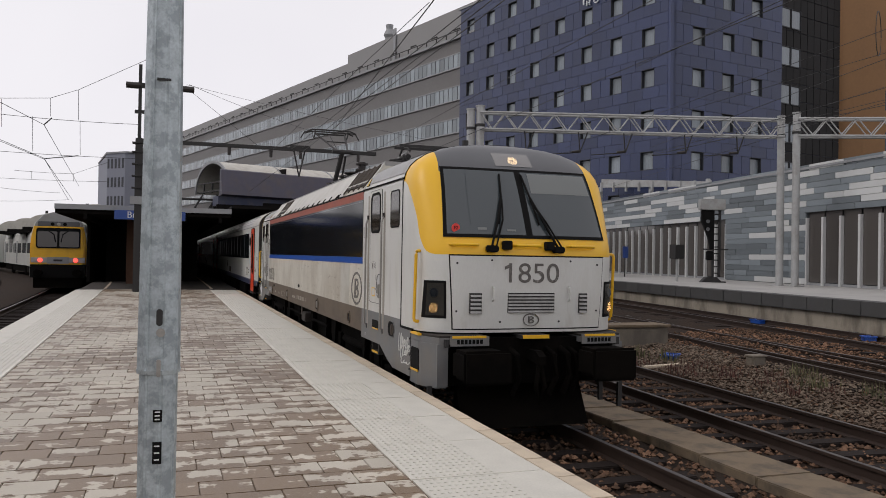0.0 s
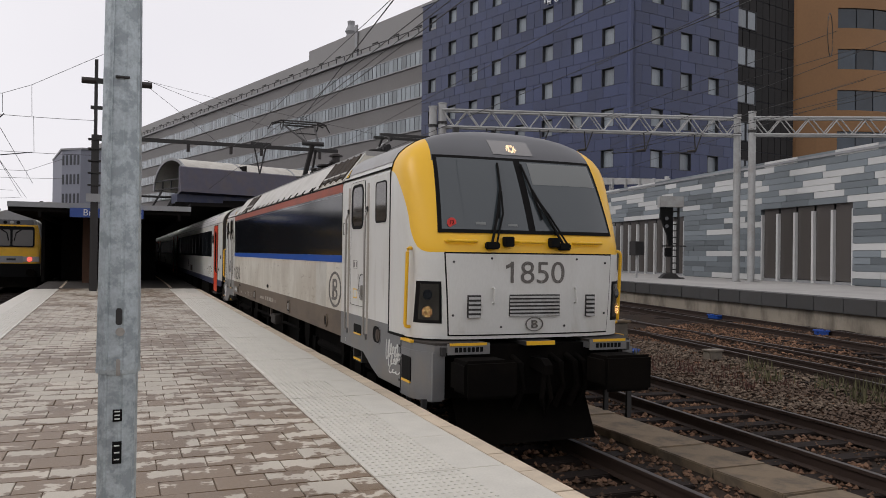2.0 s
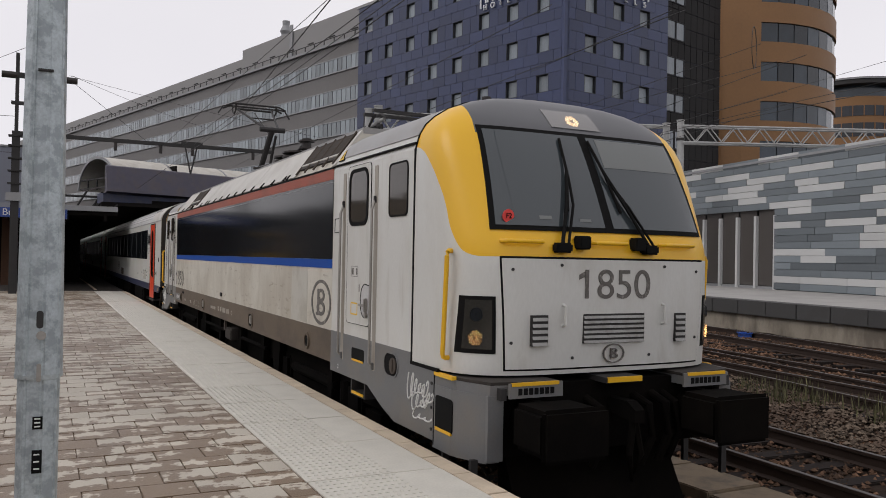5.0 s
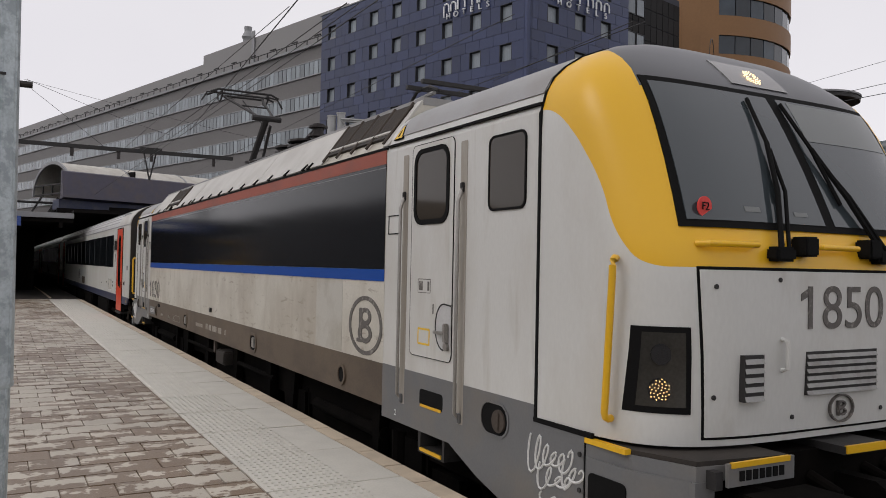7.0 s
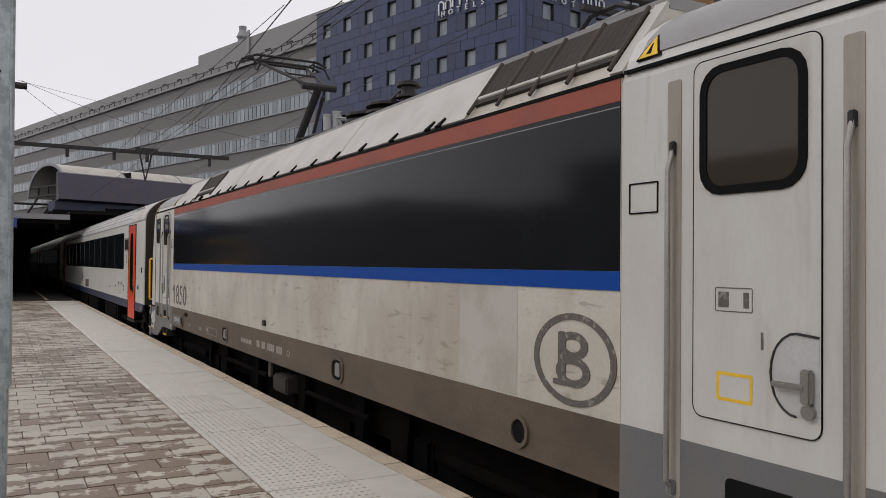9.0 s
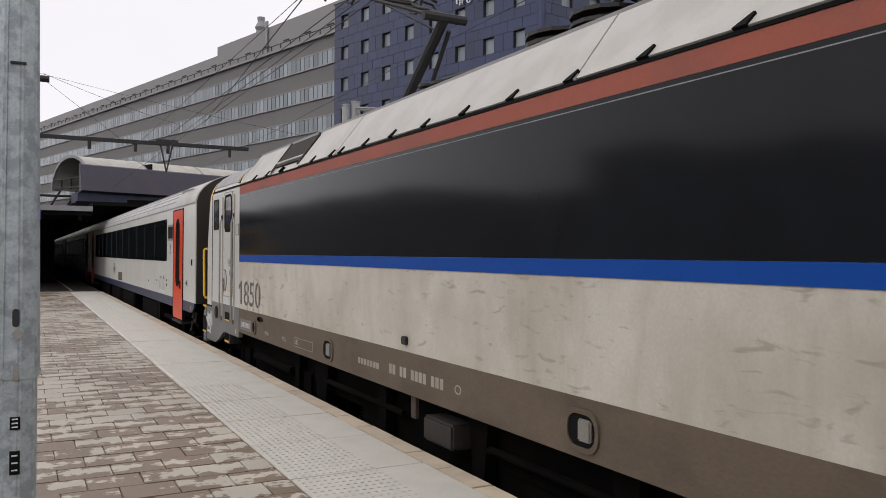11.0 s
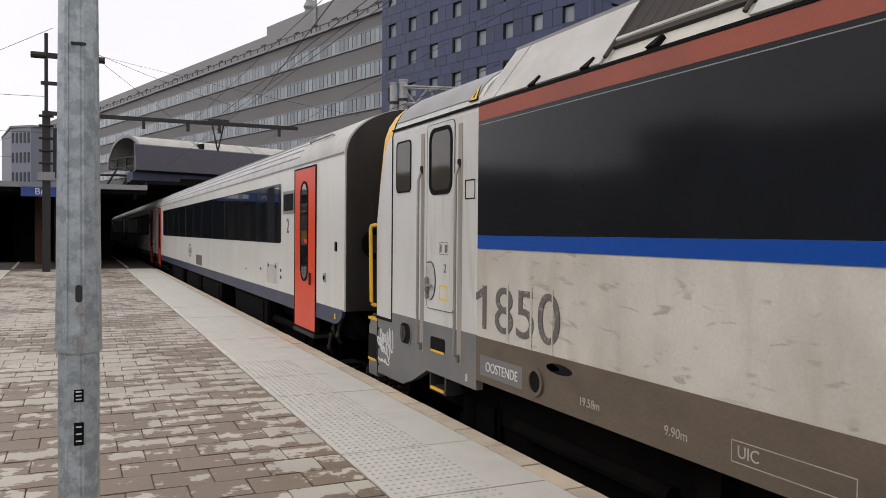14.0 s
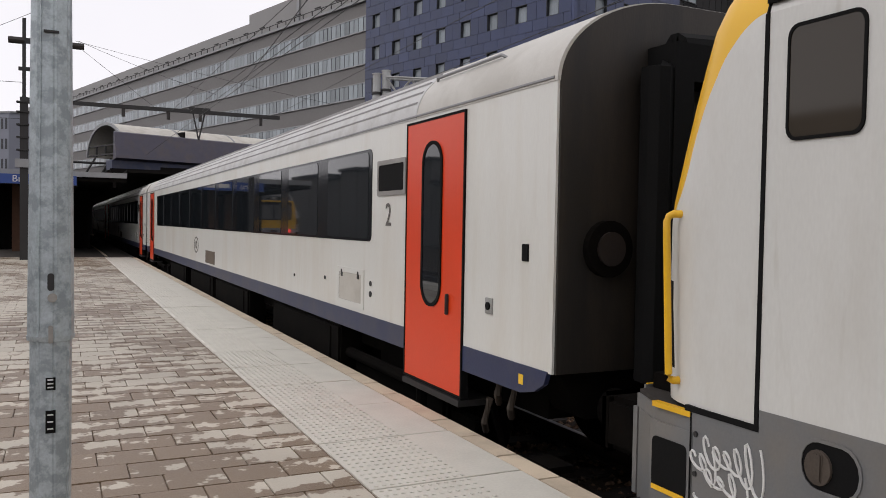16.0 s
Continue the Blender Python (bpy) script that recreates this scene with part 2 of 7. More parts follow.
M = dict(
    white=scuffed(material("off_white_paint", (0.60, 0.60, 0.57), 0.38, vary=0.05, scale=1.2, bump=0.02, dark=(0.44, 0.41, 0.35), dark_amount=0.35, dark_scale=1.1, stretch=(1, 1, 0.35)), (0.36, 0.33, 0.27), 3.0, (1, 2.5, 0.35), 0.74, 0.95, 0.5),
    dirty=scuffed(scuffed(material("dirty_white_paint", (0.56, 0.535, 0.465), 0.55, vary=0.1, scale=2.0, bump=0.03, dark=(0.27, 0.225, 0.165), dark_amount=0.5, dark_scale=1.3, stretch=(1, 0.8, 0.8), edge=(0.42, 0.72)), (0.22, 0.185, 0.135), 9.0, (1, 0.5, 2.0), 0.80, 0.90, 0.55), (0.33, 0.285, 0.215), 1.6, (1, 1.8, 0.6), 0.66, 0.95, 0.55),
    patch=material("greyed_repaint", (0.47, 0.455, 0.405), 0.55, vary=0.08, scale=2.5, bump=0.03, dark=(0.30, 0.27, 0.21), dark_amount=0.5, dark_scale=2.2),
    rooflight=material("pale_roof_paint", (0.50, 0.485, 0.445), 0.5, vary=0.06, dark=GRIME, dark_amount=0.22, dark_scale=1.6),
    roofgrey=material("grey_roof_paint", (0.27, 0.268, 0.265), 0.45, vary=0.08, dark=GRIME, dark_amount=0.3),
    capdark=material("dark_grey_cap_paint", (0.075, 0.077, 0.083), 0.4, vary=0.06),
    yellow=material("yellow_paint", (0.78, 0.44, 0.012), 0.36, vary=0.05, scale=2, bump=0.02, dark=(0.5, 0.27, 0.02), dark_amount=0.25),
    skirt=material("grey_skirt_paint", (0.14, 0.143, 0.145), 0.5, vary=0.08, dark=GRIME, dark_amount=0.35),
    skirtbrown=material("brake_dust_skirt", (0.112, 0.083, 0.056), 0.6, vary=0.18, scale=2.5, dark=(0.058, 0.042, 0.030), dark_amount=0.65, stretch=(1, 0.5, 1)),
    panel=material("black_glossy_panel", (0.0110, 0.0122, 0.0145), 0.11, vary=0.22, scale=0.7, fine=3, bump=0.0, spec=0.19),
    red=material("faded_red_band", (0.33, 0.075, 0.042), 0.55, vary=0.12, scale=3, dark=(0.14, 0.06, 0.045), dark_amount=0.4),
    blue=material("blue_band", (0.004, 0.060, 0.31), 0.5, vary=0.06, spec=0.15),
    black=material("black_rubber", (0.006, 0.006, 0.006), 0.8, vary=0.15, spec=0.12),
    # Near-black steel; the shade under the vehicles is in its colour.
    under=material("shade_black_steel", (0.0034, 0.0029, 0.0025), 0.95, vary=0.3, scale=6, dark=(0.009, 0.007, 0.005), dark_amount=0.35, spec=0.06),
    steel=material("bare_steel", (0.34, 0.325, 0.30), 0.42, 0.7, vary=0.15),
    rust=material("brown_dusty_louvre", (0.060, 0.046, 0.035), 0.8, vary=0.2),
    insul=material("brown_insulator", (0.016, 0.011, 0.009), 0.5, vary=0.15),
    glassdark=glass("tinted_glass", (0.014, 0.017, 0.020), 0.03, spec=0.8),
    cabglass=glass("windscreen_glass", (0.042, 0.052, 0.057), 0.015, spec=0.85),
    doorglass=glass("brown_tinted_glass", (0.046, 0.038, 0.029), 0.06, spec=0.4),
    blind=glass("pale_blind_behind_glass", (0.17, 0.18, 0.175), 0.05, spec=0.3),
    # Brown-grey puts the groove's shade into its colour; side lettering shares it.
    groove=material("groove_shade_and_mark_grey", (0.36, 0.335, 0.29), 0.6, vary=0.1, dark=(0.22, 0.18, 0.13), dark_amount=0.5, dark_scale=2.0, stretch=(1, 3, 0.4)),
    slat=material("grey_slat_paint", (0.30, 0.30, 0.285), 0.5, vary=0.08, dark=(0.15, 0.13, 0.11), dark_amount=0.5, dark_scale=6),
    number=material("worn_grey_lettering", (0.11, 0.10, 0.09), 0.6, vary=0.2, scale=20, dark=(0.36, 0.34, 0.30), dark_amount=0.6, dark_scale=26, edge=(0.56, 0.66)),
    sign=material("white_sign_letters", (0.78, 0.79, 0.8), 0.5, vary=0.03),
    paper=material("white_lettering", (0.62, 0.62, 0.6), 0.6, vary=0.1),
    orange=material("orange_red_door_paint", (0.68, 0.050, 0.006), 0.35, vary=0.05, scale=2),
    coachwhite=scuffed(material("white_coach_paint", (0.64, 0.64, 0.60), 0.33, vary=0.04, scale=1, bump=0.01, dark=(0.47, 0.40, 0.29), dark_amount=0.25, dark_scale=0.9, stretch=(1, 1.3, 0.3)), (0.46, 0.40, 0.31), 2.0, (1, 2.0, 0.22), 0.78, 1.0, 0.35),
    coachroof=material("ribbed_coach_roof", (0.50, 0.50, 0.49), 0.45, vary=0.1, dark=GRIME, dark_amount=0.35),
    navy=material("navy_sill_paint", (0.018, 0.026, 0.072), 0.4, vary=0.12, dark=(0.10, 0.085, 0.07), dark_amount=0.3),
    sootwall=material("sooty_end_wall", (0.022, 0.016, 0.011), 0.6, vary=0.25, dark=(0.006, 0.005, 0.004), dark_amount=0.85, stretch=(1.5, 1.5, 0.3)),
    paver=paver_material(),
    joint=material("sand_joint", (0.15, 0.105, 0.07), 0.9, vary=0.2),
    tactile=material("pale_tactile_slab", (0.66, 0.635, 0.565), 0.55, vary=0.09, scale=2, fine=80, bump=0.15, per_object=0.06, placed=True, dark=(0.40, 0.365, 0.31), dark_amount=0.6, dark_scale=1.6),
    coping=material("warm_edge_stone", (0.54, 0.45, 0.335), 0.65, vary=0.1, scale=3, fine=90, bump=0.2, per_object=0.1, placed=True, dark=(0.36, 0.30, 0.23), dark_amount=0.5, dark_scale=2.5),
    concrete=material("weathered_concrete", (0.175, 0.148, 0.115), 0.85, vary=0.15, scale=1.2, bump=0.3, dark=(0.075, 0.065, 0.055), dark_amount=0.75, dark_scale=0.9, stretch=(1, 1, 0.5)),
    palewall=material("stained_pale_concrete", (0.30, 0.265, 0.21), 0.85, vary=0.15, scale=1.2, bump=0.3, dark=(0.12, 0.10, 0.08), dark_amount=0.8, dark_scale=1.1, stretch=(1, 1, 0.4)),
    darkcoping=material("dark_grey_coping", (0.055, 0.054, 0.053), 0.7, vary=0.12, scale=2, bump=0.15, per_object=0.15, dark=(0.05, 0.048, 0.045), dark_amount=0.5),
    palefloor=material("pale_platform_concrete", (0.35, 0.34, 0.32), 0.75, vary=0.1, scale=0.6, bump=0.15, dark=(0.28, 0.27, 0.26), dark_amount=0.6, dark_scale=0.5),
    ballast=material("rusty_ballast", (0.030, 0.019, 0.013), 0.95, vary=0.4, scale=9, fine=45, bump=1.0, dark=(0.022, 0.017, 0.013), dark_amount=0.75, dark_scale=0.6, spec=0.15),
    palestone=material("pale_gravel", (0.13, 0.100, 0.075), 0.9, vary=0.2, scale=10, bump=0.3, island=0.6, spec=0.15, dark=(0.09, 0.06, 0.045), dark_amount=0.7, dark_scale=0.9),
    stone=material("ballast_stone", (0.15, 0.086, 0.054), 0.9, vary=0.2, scale=10, bump=0.3, island=0.75, spec=0.15, dark=(0.035, 0.026, 0.02), dark_amount=0.8, dark_scale=0.7),
    sleeper=material("dark_timber_sleeper", (0.017, 0.012, 0.010), 0.9, vary=0.3, scale=6, stretch=(1, 6, 1), spec=0.2),
    rail=material("rusty_rail", (0.034, 0.020, 0.014), 0.7, 0.2, vary=0.2),
    railtop=material("worn_rail_head", (0.10, 0.09, 0.085), 0.45, 0.6, vary=0.15),
    galv=material("galvanised_steel", (0.42, 0.47, 0.49), 0.45, 0.4, vary=0.22, scale=22, fine=120, bump=0.06, dark=(0.25, 0.285, 0.30), dark_amount=0.75, dark_scale=20, edge=(0.48, 0.58)),
    mast=material("painted_mast_steel", (0.36, 0.365, 0.36), 0.55, 0.1, vary=0.12, dark=(0.22, 0.2, 0.17), dark_amount=0.4),
    dkmetal=material("dark_metal", (0.020, 0.0185, 0.018), 0.65, 0.0, vary=0.2),
    wire=material("copper_wire_patina", (0.03, 0.03, 0.03), 0.6, 0.2, vary=0.1, bump=0),
    hotel=material("navy_cladding_panel", (0.027, 0.038, 0.094), 0.32, vary=0.1, scale=0.3, fine=4, bump=0.0, island=0.2, per_object=0.1, spec=0.4),
    hoteljoint=material("cladding_joint", (0.02, 0.024, 0.04), 0.6),
    curtain=material("curtained_window", (0.17, 0.195, 0.215), 0.2, vary=0.25, scale=2.5, fine=9, bump=0.0, island=0.25, per_object=0.25, stretch=(6, 6, 0.5)),
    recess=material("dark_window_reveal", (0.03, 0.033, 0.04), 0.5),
    office=material("grey_brown_cladding", (0.158, 0.152, 0.147), 0.7, vary=0.08, scale=0.15, fine=3, bump=0.02, dark=(0.13, 0.12, 0.115), dark_amount=0.4, dark_scale=0.08),
    officewin=material("pale_office_glazing", (0.215, 0.245, 0.26), 0.15, vary=0.2, scale=0.3, bump=0.0, per_object=0.35),
    parapet=material("light_grey_cladding", (0.24, 0.235, 0.23), 0.65, vary=0.06, scale=0.2),
    tower=material("orange_stone_cladding", (0.235, 0.118, 0.043), 0.6, vary=0.08, scale=0.3, fine=5, bump=0.02),
    towerwin=material("blue_grey_glazing", (0.03, 0.042, 0.055), 0.15, vary=0.4, scale=0.5, bump=0.0, per_object=0.6),
    curtainwall=material("dark_glass_wall", (0.005, 0.004, 0.004), 0.3, vary=0.5, scale=0.25, fine=1.2, bump=0.0, per_object=0.6, spec=0.08),
    clad=material("grey_plank_cladding", (0.155, 0.178, 0.192), 0.5, vary=0.06, scale=1, fine=30, bump=0.03, per_object=0.38, island=0.0),
    cladwhite=material("white_plank_cladding", (0.50, 0.505, 0.495), 0.5, vary=0.05, scale=1, bump=0.03, per_object=0.06, island=0.06),
    fascia=material("grey_fascia", (0.26, 0.265, 0.27), 0.6, vary=0.12),
    vault=material("weathered_vault_sheet", (0.48, 0.46, 0.41), 0.6, vary=0.1, dark=(0.3, 0.27, 0.22), dark_amount=0.4),
    bluepanel=material("slate_blue_panel", (0.058, 0.052, 0.078), 0.45, vary=0.15, dark=(0.085, 0.065, 0.06), dark_amount=0.5),
    # Near-black colour that carries the shade inside the station.
    dark=material("station_shade_black", (0.009, 0.008, 0.0075), 0.95, vary=0.3, spec=0.1),
    brick=material("brown_pillar", (0.12, 0.06, 0.035), 0.8, vary=0.2),
    # Floor tone with the canopy's shade put into the colour.
    darkfloor=material("canopy_shaded_floor", (0.05, 0.042, 0.036), 0.85, vary=0.2),
    signblue=material("station_sign_blue", (0.02, 0.06, 0.25), 0.4, vary=0.05),
    litterblue=material("blue_plastic", (0.01, 0.07, 0.35), 0.4, vary=0.1),
    weed=material("dry_weeds", (0.10, 0.095, 0.045), 0.9, vary=0.4, island=0.5),
    weedred=material("reddish_weeds", (0.09, 0.04, 0.03), 0.9, vary=0.4, island=0.5),
    screen=glass("grey_screen_glass", (0.088, 0.080, 0.074), 0.06),
    lamp=glow("lit_headlamp", (1.0, 0.56, 0.20), 3.0),
    lampwhite=glow("lit_top_lamp", (1.0, 0.74, 0.44), 1.6),
    tail=glow("lit_tail_lamp", (1.0, 0.06, 0.04), 3.0),
    lampglass=material("grey_lamp_glazing", (0.20, 0.195, 0.19), 0.12, vary=0.06, bump=0.0),
    reflector=material("lamp_reflector", (0.045, 0.043, 0.038), 0.12, 0.3, vary=0.2),
    farblock=material("pale_blue_render", (0.21, 0.22, 0.26), 0.7, vary=0.06, scale=0.2),
    covers=material("dusty_dark_covers", (0.030, 0.024, 0.019), 0.8, vary=0.2, dark=(0.012, 0.01, 0.008), dark_amount=0.6),
    trough=material("stained_trough_lid", (0.165, 0.122, 0.078), 0.9, vary=0.15, scale=2, bump=0.3, per_object=0.15, dark=(0.07, 0.056, 0.04), dark_amount=0.75, dark_scale=2.2),
    sticker=material("red_sticker", (0.72, 0.05, 0.04), 0.5, vary=0.05),
    amber=material("amber_plate", (0.8, 0.5, 0.03), 0.5),
    mark=material("worn_tactile_mark", (0.54, 0.52, 0.46), 0.6, vary=0.1, placed=True),
)


# ---- mesh helpers ----
def part(name, bm, mat, parent=None, label="", smooth=False):
    bmesh.ops.recalc_face_normals(bm, faces=bm.faces)
    me = bpy.data.meshes.new(name)
    bm.to_mesh(me)
    bm.free()
    me.materials.append(mat)
    if smooth:
        me.polygons.foreach_set("use_smooth", [True] * len(me.polygons))
        me.set_sharp_from_angle(angle=radians(35))
    ob = new(name, me)
    ob.parent = parent
    return tagged(ob, label) if label else ob


def thing(name, label, category, x=0.0, y=0.0, z=0.0, rz=0.0, group="", kind=""):
    ob = new(name)
    ob.empty_display_size = 0.2
    ob.matrix_world = pose(x, y, z, 0, 0, rz)
    return tagged(ob, label, category, group, kind)


def box(x0, x1, y0, y1, z0, z1, bm=None, bevel=0.0):
    fresh = bmesh.new()
    made = bmesh.ops.create_cube(fresh, size=1.0, matrix=Matrix.LocRotScale(
        ((x0 + x1) / 2, (y0 + y1) / 2, (z0 + z1) / 2), None, (abs(x1 - x0), abs(y1 - y0), abs(z1 - z0))))
    if bevel:
        bmesh.ops.bevel(fresh, geom=fresh.edges[:], offset=bevel, segments=2, affect="EDGES")
    return merge(bm, fresh)


def merge(bm, fresh):
    if bm is None:
        return fresh
    me = bpy.data.meshes.new("tmp")
    fresh.to_mesh(me)
    fresh.free()
    bm.from_mesh(me)
    bpy.data.meshes.remove(me)
    return bm


def put(axis, a, p, q):
    return (a, p, q) if axis == "x" else (p, a, q) if axis == "y" else (p, q, a)


def prism(pts, axis, a, b, bm=None):
    """A polygon drawn across an axis, from a to b along it: x takes (y, z), y takes (x, z), z takes (x, y)."""
    bm = bm or bmesh.new()
    lo = [bm.verts.new(put(axis, a, *p)) for p in pts]
    hi = [bm.verts.new(put(axis, b, *p)) for p in pts]
    n = len(pts)
    bm.faces.new(lo)
    bm.faces.new(hi[::-1])
    for i in range(n):
        bm.faces.new((lo[i], lo[(i + 1) % n], hi[(i + 1) % n], hi[i]))
    return bm


def ring(outer, inner, axis, a, b, bm=None):
    bm = bm or bmesh.new()
    n = len(outer)
    v = [[bm.verts.new(put(axis, c, *p)) for p in pts] for c in (a, b) for pts in (outer, inner)]
    oa, ia, ob, ib = v
    for i in range(n):
        j = (i + 1) % n
        for q in ((oa[i], oa[j], ia[j], ia[i]), (ob[i], ob[j], ib[j], ib[i]), (oa[i], oa[j], ob[j], ob[i]), (ia[i], ia[j], ib[j], ib[i])):
            bm.faces.new(q)
    return bm


def rounded(p0, q0, p1, q1, r, n=4):
    pts = []
    for cx, cy, a0 in ((p1 - r, q1 - r, 0), (p0 + r, q1 - r, 90), (p0 + r, q0 + r, 180), (p1 - r, q0 + r, 270)):
        for k in range(n + 1):
            a = radians(a0 + 90 * k / n)
            pts.append((cx + r * math.cos(a), cy + r * math.sin(a)))
    return pts


def oval(cx, cy, rx, ry, n=24):
    return [(cx + rx * math.cos(2 * math.pi * k / n), cy + ry * math.sin(2 * math.pi * k / n)) for k in range(n)]


def tube(points, r, n=8, bm=None):
    """A round bar along a line of points."""
    bm = bm or bmesh.new()
    pts = [Vector(p) for p in points]
    rings = []
    for i, p in enumerate(pts):
        d = (pts[min(i + 1, len(pts) - 1)] - pts[max(i - 1, 0)]).normalized()
        up = Vector((0, 0, 1)) if abs(d.z) < 0.9 else Vector((1, 0, 0))
        s = d.cross(up).normalized()
        u = s.cross(d)
        rings.append([bm.verts.new(p + s * (r * math.cos(2 * math.pi * k / n)) + u * (r * math.sin(2 * math.pi * k / n))) for k in range(n)])
    for a, b in zip(rings, rings[1:]):
        for k in range(n):
            bm.faces.new((a[k], a[(k + 1) % n], b[(k + 1) % n], b[k]))
    bm.faces.new(rings[0][::-1])
    bm.faces.new(rings[-1])
    return bm


def disc(center, axis, r, depth, n=20, bm=None):
    c = Vector(center)
    p = {"x": Vector((1, 0, 0)), "y": Vector((0, 1, 0)), "z": Vector((0, 0, 1))}[axis]
    return tube([c - p * depth / 2, c + p * depth / 2], r, n, bm)


def lettering(name, text, size, at, facing, mat, parent, label="", width=None, depth=0.004):
    """Words in the built-in font, centred on a point and facing -x or -y."""
    cu = bpy.data.curves.new("letters", "FONT")
    cu.body, cu.size, cu.extrude = text, size, depth / 2
    cu.align_x, cu.align_y = "CENTER", "CENTER"
    tmp = new("letters", cu)
    bpy.context.view_layer.update()
    me = bpy.data.meshes.new_from_object(tmp.evaluated_get(bpy.context.evaluated_depsgraph_get()))
    bpy.data.objects.remove(tmp)
    bpy.data.curves.remove(cu)
    xs = [v.co.x for v in me.vertices]
    s = width / (max(xs) - min(xs)) if width else 1.0
    cols = {"-x": ((0, -1, 0), (0, 0, 1), (-1, 0, 0)), "-y": ((1, 0, 0), (0, 0, 1), (0, -1, 0))}[facing]
    m = Matrix((*[Vector((cols[0][i] * s, cols[1][i], cols[2][i], at[i])) for i in range(3)], Vector((0, 0, 0, 1))))
    me.transform(m)
    me.materials.clear()
    me.materials.append(mat)
    me.name = name
    ob = new(name, me)
    ob.parent = parent
    return tagged(ob, label) if label else ob


def flatten(empty):
    """Hand an empty's parts on to its own parent, in place."""
    for c in empty.children:
        c.parent = empty.parent
        c.matrix_basis = empty.matrix_basis @ c.matrix_basis
    bpy.data.objects.remove(empty)


def wire_line(name, a, b, r, label, sag=0.0, n=10):
    a, b = Vector(a), Vector(b)
    pts = [a.lerp(b, k / n) - Vector((0, 0, sag * 4 * (k / n) * (1 - k / n))) for k in range(n + 1)]
    return tagged(part(name, tube(pts, r * 0.8, 5), M["wire"]), label, "overhead wire")


# ---- ground, tracks and platforms ----
def ground_z(x):
    return -0.87 + 0.36 * min(max((x - 9.0) / 7.0, 0.0), 1.0)


def build_ground():
    bm = bmesh.new()
    xs = [-900, -300, -60, -12] + [-8 + k * 0.5 for k in range(64)] + [28, 45, 90, 300, 900]
    ys = [-300, -60, -12] + [k * 0.5 for k in range(-8, 60)] + [36, 50, 90, 200, 1500]
    grid = []
    for y in ys:
        row = []
        for x in xs:
            z = ground_z(x)
            if 0 < y < 30 and -8 < x < 24:
                z += 0.035 * noise.noise((x * 1.7, y * 1.7, 0.3)) + 0.02 * noise.noise((x * 5, y * 5, 1.3))
            row.append(bm.verts.new((x, y, z)))
        grid.append(row)
    for a, b in zip(grid, grid[1:]):
        for i in range(len(xs) - 1):
            bm.faces.new((a[i], a[i + 1], b[i + 1], b[i]))
    tagged(part("ground", bm, M["ballast"], smooth=True), "rust-brown stone ballast with oily stains between the tracks", "ground", kind="structure")


def rail_profile():
    return [(-0.075, 0), (0.075, 0), (0.075, 0.012), (0.01, 0.03), (0.01, 0.125), (0.036, 0.135), (0.036, 0.168), (-0.036, 0.168), (-0.036, 0.135), (-0.01, 0.125), (-0.01, 0.03), (-0.075, 0.012)]


def sweep(profile, line, bm=None):
    bm = bm or bmesh.new()
    rings = []
    for i, p in enumerate(line):
        a, b = Vector(line[max(i - 1, 0)]), Vector(line[min(i + 1, len(line) - 1)])
        d = (b - a).normalized()
        s = Vector((d.y, -d.x, 0)).normalized()
        rings.append([bm.verts.new(Vector(p) + s * u + Vector((0, 0, v))) for u, v in profile])
    n = len(profile)
    for a, b in zip(rings, rings[1:]):
        for k in range(n):
            bm.faces.new((a[k], a[(k + 1) % n], b[(k + 1) % n], b[k]))
    bm.faces.new(rings[0])
    bm.faces.new(rings[-1][::-1])
    return bm


def build_track(center, z, y0, y1, detail, label):
    """A pair of rails on timber sleepers; center gives x at y."""
    track = thing("railway_track", label, "railway track", group="railway tracks", kind="structure")
    n = max(2, int((y1 - y0) / 4))
    line = [(center(y0 + (y1 - y0) * k / n), y0 + (y1 - y0) * k / n, z - 0.168) for k in range(n + 1)]
    for side in (-0.75, 0.75):
        moved = []
        for i, p in enumerate(line):
            a, b = Vector(line[max(i - 1, 0)]), Vector(line[min(i + 1, n)])
            d = (b - a).normalized()
            moved.append((p[0] + d.y * side, p[1] - d.x * side, p[2]))
        rail = part("rail", sweep(rail_profile(), moved), M["rail"], track)
        head = [(-0.03, 0.167), (0.03, 0.167), (0.03, 0.171), (-0.03, 0.171)]
        part("rail_head", sweep(head, moved), M["railtop"], rail, "worn shiny rail head")
    bm0 = box(-1.3, 1.3, -0.12, 0.12, -0.10, 0.0, bevel=0.012)
    first = None
    y = y0
    while y < min(y1, detail):
        dx = center(y + 0.1) - center(y - 0.1)
        if first is None:
            first = part("sleeper", bm0, M["sleeper"], track)
            ob = first
        else:
            ob = new("sleeper", first.data)
            ob.parent = track
        ob.matrix_basis = pose(center(y) + random.uniform(-0.02, 0.02), y, z - 0.155 + random.uniform(-0.012, 0.004), 0, 0, -math.degrees(math.atan2(dx, 0.2)) + random.uniform(-0.6, 0.6))
        y += 0.62
    return track


def left_edge(y):
    return -2.62 - 0.020 * y


def left_inner(y):
    return -1.60 - 0.0235 * y


PLAT_END = 34.5


